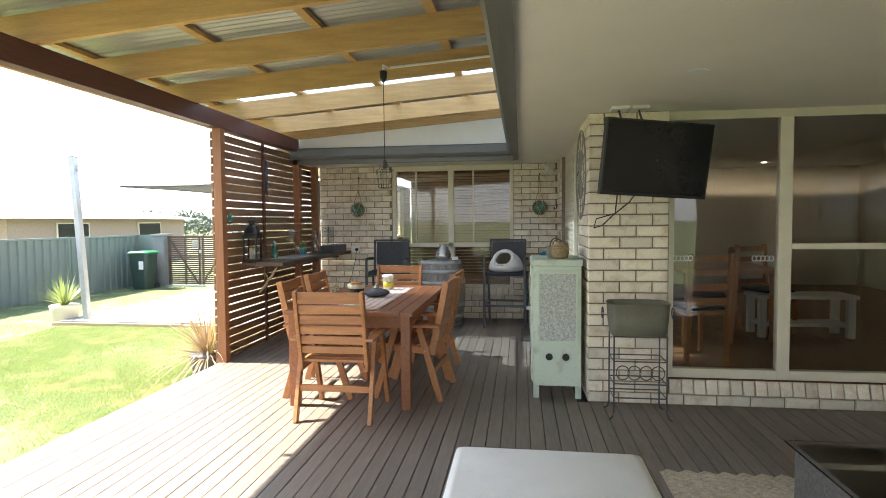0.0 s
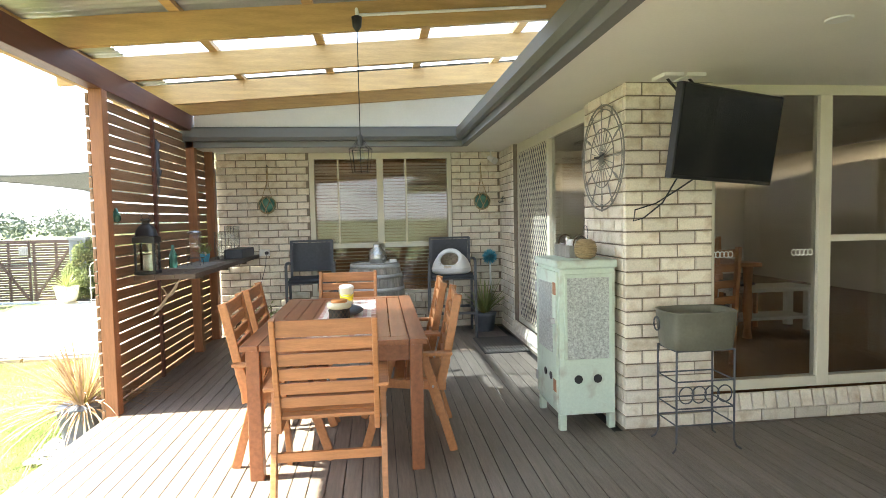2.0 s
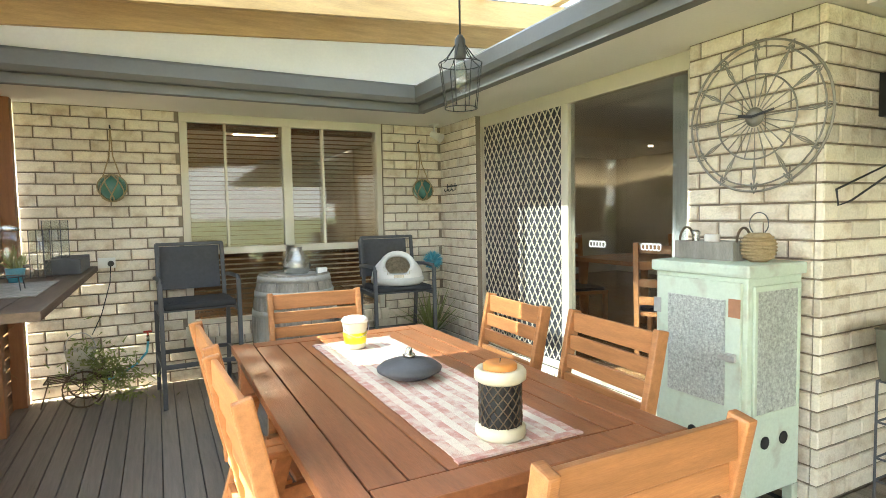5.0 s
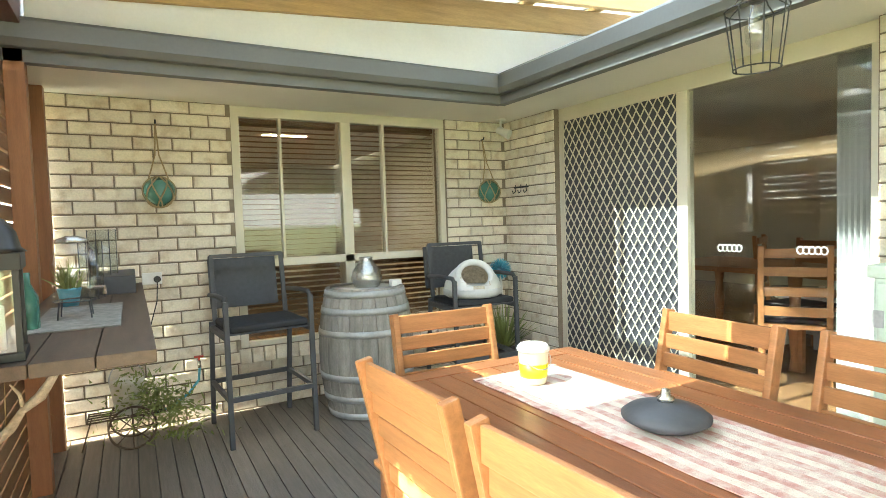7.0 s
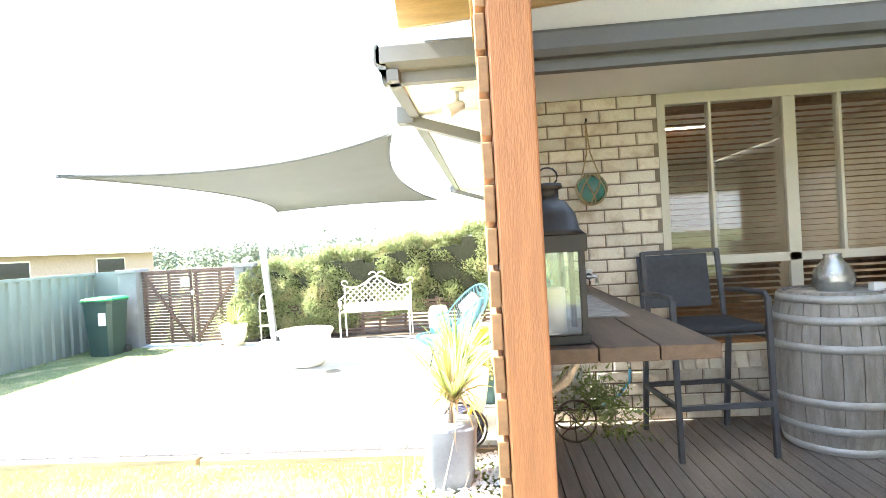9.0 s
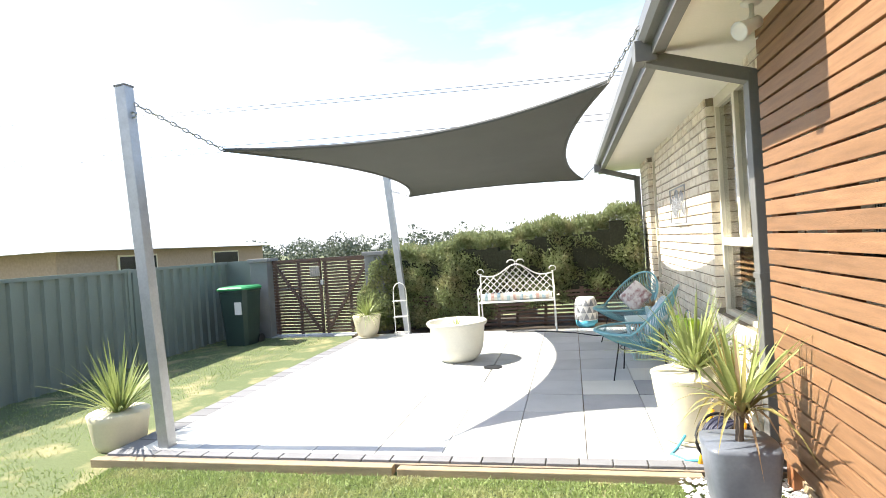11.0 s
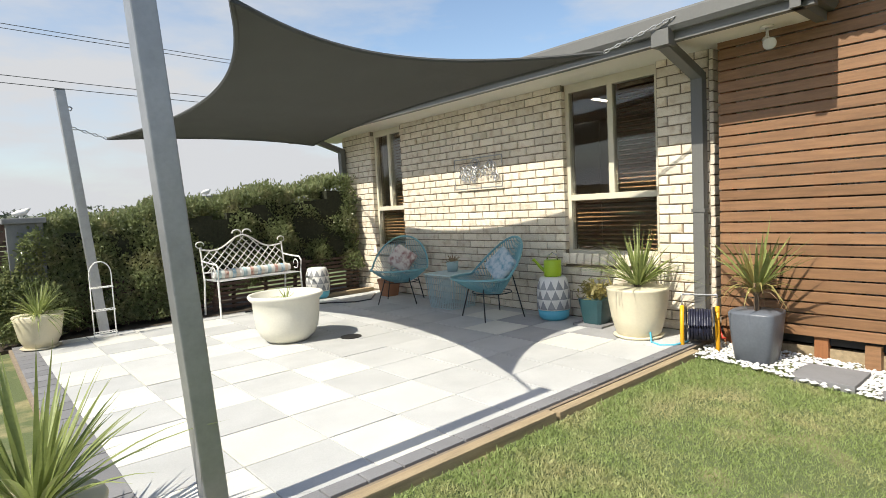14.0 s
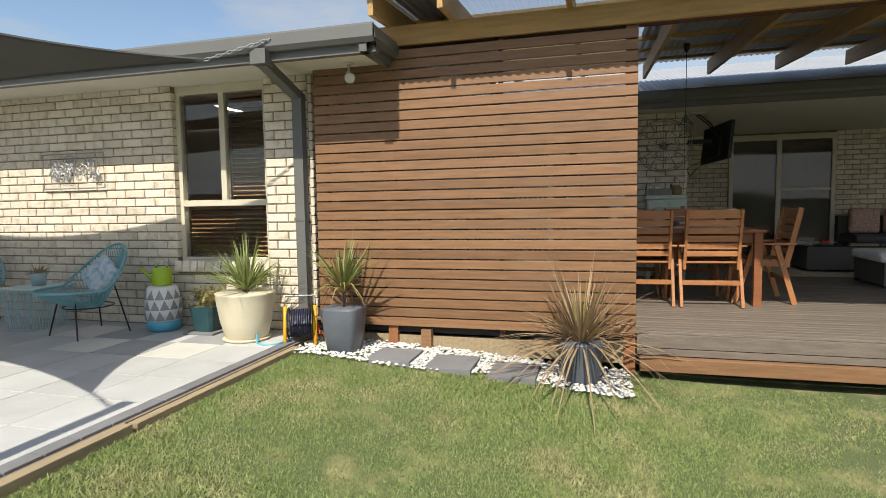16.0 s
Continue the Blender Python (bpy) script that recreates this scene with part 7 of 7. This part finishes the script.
wb = thing("wheelie_bin", "dark green wheeled bin with a green lid", "bin", (-8.28, 13.22, -0.25))
bm = bmesh.new()
lathe(bm, [(0.20, 0.03), (0.205, 0.06), (0.26, 0.90), (0.275, 0.91), (0.275, 0.94)], 24, (0, 0, 0), 0.85)
part("body", bm, M["bin"], wb)
part("lid", turned([(0.285, 0.94), (0.285, 0.965), (0.25, 0.99), (0.1, 1.0)], 24, (0, 0, 0), 0.85), M["bin_lid"], wb, "bright green lid")
part("label_sticker", boxes(((0.05, -0.252, 0.55), (0.17, -0.245, 0.75))), M["white"], wb, "white sticker")
for s in (-1, 1):
    part("wheel", turned([(0.09, -0.025), (0.09, 0.025)], 20), M["black"], wb).matrix_basis = pose(s * 0.2, 0.2, 0.09, 0, 90, 0)

# ---- distance: neighbour, trees, wires ----
nb = thing("neighbour_house", "red-brick neighbouring house with a pale metal roof", "house", (-21.0, 22.0, -0.4))
part("wall", boxes(((-6, -5, 0), (5, 5, 2.1))), M["neigh"], nb)
bm = bmesh.new()
v = [bm.verts.new(p) for p in ((-6.6, -5.6, 2.05), (5.6, -5.6, 2.05), (5.6, 5.6, 2.05), (-6.6, 5.6, 2.05), (-2, 0, 3.0), (1, 0, 3.0))]
for f in ((0, 1, 5, 4), (1, 2, 5), (2, 3, 4, 5), (3, 0, 4), (3, 2, 1, 0)):
    bm.faces.new([v[i] for i in f])
part("roof", bm, M["roof"], nb)
for y in (-3.0, 1.5):
    w = part("window", boxes(((5.0, y, 0.9), (5.05, y + 1.6, 1.9))), M["frame"], nb)
    part("pane", boxes(((5.051, y + 0.06, 0.95), (5.06, y + 1.54, 1.85))), M["screen"], w)
for x in (-4.0, 0.5):
    w = part("window", boxes(((x, -5.05, 0.9), (x + 1.6, -5.0, 1.9))), M["frame"], nb)
    part("pane", boxes(((x + 0.06, -5.06, 0.95), (x + 1.54, -5.051, 1.85))), M["screen"], w)

M["far_leaf"] = mat("distant_foliage", (0.13, 0.155, 0.11), 0.7, var=0.4, scale=0.3, bump=0.0)
pts, tips = [], []
for k in range(330):
    ang = random.uniform(-1.9, 0.75)
    d = random.uniform(70, 105)
    cx, cy = d * math.sin(ang) - 6, d * math.cos(ang) + 6
    h = random.uniform(2.2, 3.9)
    m_ = 260
    q = np.random.normal(0, 1, (m_, 3))
    q /= np.linalg.norm(q, axis=1)[:, None]
    lobes = 1 + 0.25 * np.sin(q[:, 0] * 5 + k) + 0.2 * np.sin(q[:, 2] * 7 + 2 * k)
    pts.append(q * lobes[:, None] * (h * 0.62, h * 0.62, h * 0.42) + (cx, cy, h * 0.55 - 0.4))
    tips.append(np.random.normal(0, 0.17, (m_, 3)))
pts, tips = np.concatenate(pts), np.concatenate(tips)
tri_cloud("far_trees", pts, tips, np.random.uniform(0.10, 0.26, len(pts)), M["far_leaf"], "hazy line of distant green trees", "trees")

for x, y in ((-70, 39.5), (60, 53.5)):
    up = thing("power_pole", "tall timber power pole with a crossarm", "power pole", (x, y, -0.5), 0, "power poles")
    part("shaft", tubes([0.2, 0.13], [(0, 0, 0), (0, 0, 15.2)], seg=10), M["bark"], up)
    part("crossarm", boxes(((-0.08, -2.2, 13.5), (0.08, 2.2, 13.7)), ((-0.08, -2.2, 10.4), (0.08, 2.2, 10.6))), M["bark"], up)
for z, y0, y1 in ((9.0, 38, 52), (9.5, 38.4, 52.4), (12.5, 40, 54), (12.9, 40.5, 54.5)):
    c = [(-70 + 130 * t, y0 + (y1 - y0) * t, z + 1.2 * (2 * t - 1) ** 2) for t in np.linspace(0, 1, 14)]
    tagged(part("power_line", tubes(0.022, c, seg=5), M["char"], None), "thin dark overhead power line", "power line", "power lines")

# ---- things seen through the doors ----
in_chair = thing("indoor_chair", "honey-brown wooden dining chair with a blue seat indoors", "chair", (2.72, 5.75, 0.14), 15)
for sx in (-1, 1):
    part("back_leg", bars(((sx * 0.19, -0.2, 0), (sx * 0.19, -0.26, 0.98), 0.035, 0.035)), M["teak"], in_chair)
    part("front_leg", bars(((sx * 0.19, 0.2, 0), (sx * 0.19, 0.2, 0.45), 0.035, 0.035)), M["teak"], in_chair)
for z in (0.55, 0.68, 0.81, 0.93):
    part("back_slat", bars(((-0.19, -0.235, z), (0.19, -0.235, z), 0.018, 0.06)), M["teak"], in_chair)
part("seat", boxes(((-0.21, -0.21, 0.43), (0.21, 0.22, 0.46))), M["teak"], in_chair)
part("seat_pad", boxes(((-0.19, -0.18, 0.461), (0.19, 0.2, 0.49))), M["hose"], in_chair, "blue seat pad", bevel=0.01)
for at, rz in (((3.1, 6.6, 0.14), 80), ((2.7, 7.6, 0.14), 170), ((3.9, 7.1, 0.14), 200), ((2.5, 6.3, 0.14), -60)):
    copy_thing(in_chair, pose(*at, 0, 0, rz))
it = thing("indoor_table", "turned-leg wooden dining table indoors", "table", (3.3, 7.1, 0.14))
part("tabletop", boxes(((-0.5, -0.7, 0.72), (0.5, 0.7, 0.76))), M["teak"], it)
for sx in (-1, 1):
    for sy in (-1, 1):
        part("leg", turned([(0.045, 0), (0.03, 0.1), (0.05, 0.35), (0.035, 0.5), (0.05, 0.72)], 14, (sx * 0.42, sy * 0.6, 0)), M["teak"], it, smooth=True)
wbn = thing("white_bench", "white painted low wooden bench indoors", "bench", (4.15, 6.9, 0.14))
part("top", boxes(((-0.5, -0.2, 0.42), (0.5, 0.2, 0.46))), M["white"], wbn)
part("shelf", boxes(((-0.45, -0.17, 0.12), (0.45, 0.17, 0.15))), M["white"], wbn)
for sx in (-1, 1):
    for sy in (-1, 1):
        part("leg", boxes(((sx * 0.44 - 0.035, sy * 0.15 - 0.035, 0), (sx * 0.44 + 0.035, sy * 0.15 + 0.035, 0.42))), M["white"], wbn)
curt = thing("sheer_curtain", "pale vertical curtain gathered beside the sliding door", "curtain", (0, 0, 0))
bm = bmesh.new()
prev = None
for k in range(41):
    y = 5.50 + k * 0.0055
    x = 1.86 + 0.02 * math.sin(k * 1.25)
    now = (bm.verts.new((x, y, 0.2)), bm.verts.new((x, y, 2.15)))
    if prev:
        bm.faces.new((prev[0], prev[1], now[1], now[0]))
    prev = now
part("cloth", bm, M["curtain"], curt)
for x, y in ((3.55, 8.15), (5.4, 8.0), (4.6, 10.1), (6.3, 10.0), (5.4, 11.0), (2.7, 6.4), (0.2, 9.6), (-0.9, 9.7), (1.2, 9.8)):
    d = thing("downlight", "small round recessed downlight, lit", "downlight", (x, y, 2.42), 0, "downlights")
    part("rim", turned([(0.05, -0.004), (0.055, 0.0)], 20), M["white"], d)
    part("lens", turned([(0.038, -0.007), (0.04, -0.003)], 18), M["lampglow"], d, "glowing lens")
# ring decals on the sliding doors
for nm, px, ys in (("door_2", 1.727, (6.25, 5.78)),):
    for y in ys:
        s = thing("glass_sticker", "white linked-ring safety sticker on the glass", "sticker", (px, y, 1.13))
        for k in range(5):
            part("ring", tubes(0.004, [(0, (k - 2) * 0.030 + 0.017 * math.cos(a), 0.020 * math.sin(a)) for a in np.linspace(0, 2 * math.pi, 15)[:-1]], seg=4, closed=True), M["white"], s)
for x in (2.36, 2.94):
    s = thing("glass_sticker", "white linked-ring safety sticker on the glass", "sticker", (x, 4.827, 1.12))
    for k in range(5):
        part("ring", tubes(0.004, [((k - 2) * 0.030 + 0.017 * math.cos(a), 0, 0.020 * math.sin(a)) for a in np.linspace(0, 2 * math.pi, 15)[:-1]], seg=4, closed=True), M["white"], s)
for x, y in ((2.1, 3.6), (3.6, 3.4), (2.4, 1.2)):
    d = thing("soffit_downlight", "small white recessed downlight in the soffit", "downlight", (x, y, SOF), 0, "soffit downlights")
    part("rim", turned([(0.05, -0.006), (0.056, 0.0)], 20), M["white"], d)

# ---- bricks, laid last ----
lay_bricks(wall_end, "y", 8.44, -1.87, 1.655, 0.0, SOF, [(-0.76, 1.02, 0.36, 3)], near=0.0)
rowlock(wall_end, "y", 8.44, -0.78, 1.04, 0.40, out=0.03)
lay_bricks(wall_door, "x", 1.64, 4.775, 8.44, 0.0, SOF, [(5.45, 7.74, 0.10, 3)], near=5.0)
rowlock(wall_door, "x", 1.64, 5.45, 7.74, 0.135, out=0.02)
lay_bricks(wall_front, "y", 4.74, 1.64, 4.74, 0.0, SOF, [(2.24, 4.0, 0.10, 3)], near=2.0)
rowlock(wall_front, "y", 4.74, 2.25, 4.0, 0.15, out=0.02)
lay_bricks(wall_out, "x", -1.87, 8.475, 14.3, PATIO_Z, SOF, [(8.94, 9.98, 0.42, 3), (12.76, 13.5, 0.42, 3)], near=9.0)
rowlock(wall_out, "x", -1.87, 8.92, 10.0, 0.46, out=0.03)
rowlock(wall_out, "x", -1.87, 12.74, 13.52, 0.46, out=0.03)
lay_bricks(wall_far, "x", 4.75, 0.2, 4.7, 0.0, SOF, [(1.9, 3.6, -1, 3)], near=1.8)
side_me = mesh_of("brick", boxes(((-0.033, -0.011, -0.038), (0.033, 0.006, 0.038))), M["brick"], bevel=0.004)
for y in (9.98, 13.5):             # bricks turned into the window openings
    for r in range(8, 28):
        z = PATIO_Z + (r + 0.5) * COURSE
        if 0.50 < z < SOF - 0.03:
            ob = new("brick", side_me)
            ob.parent = wall_out
            ob.matrix_basis = pose(-1.833, y, z)
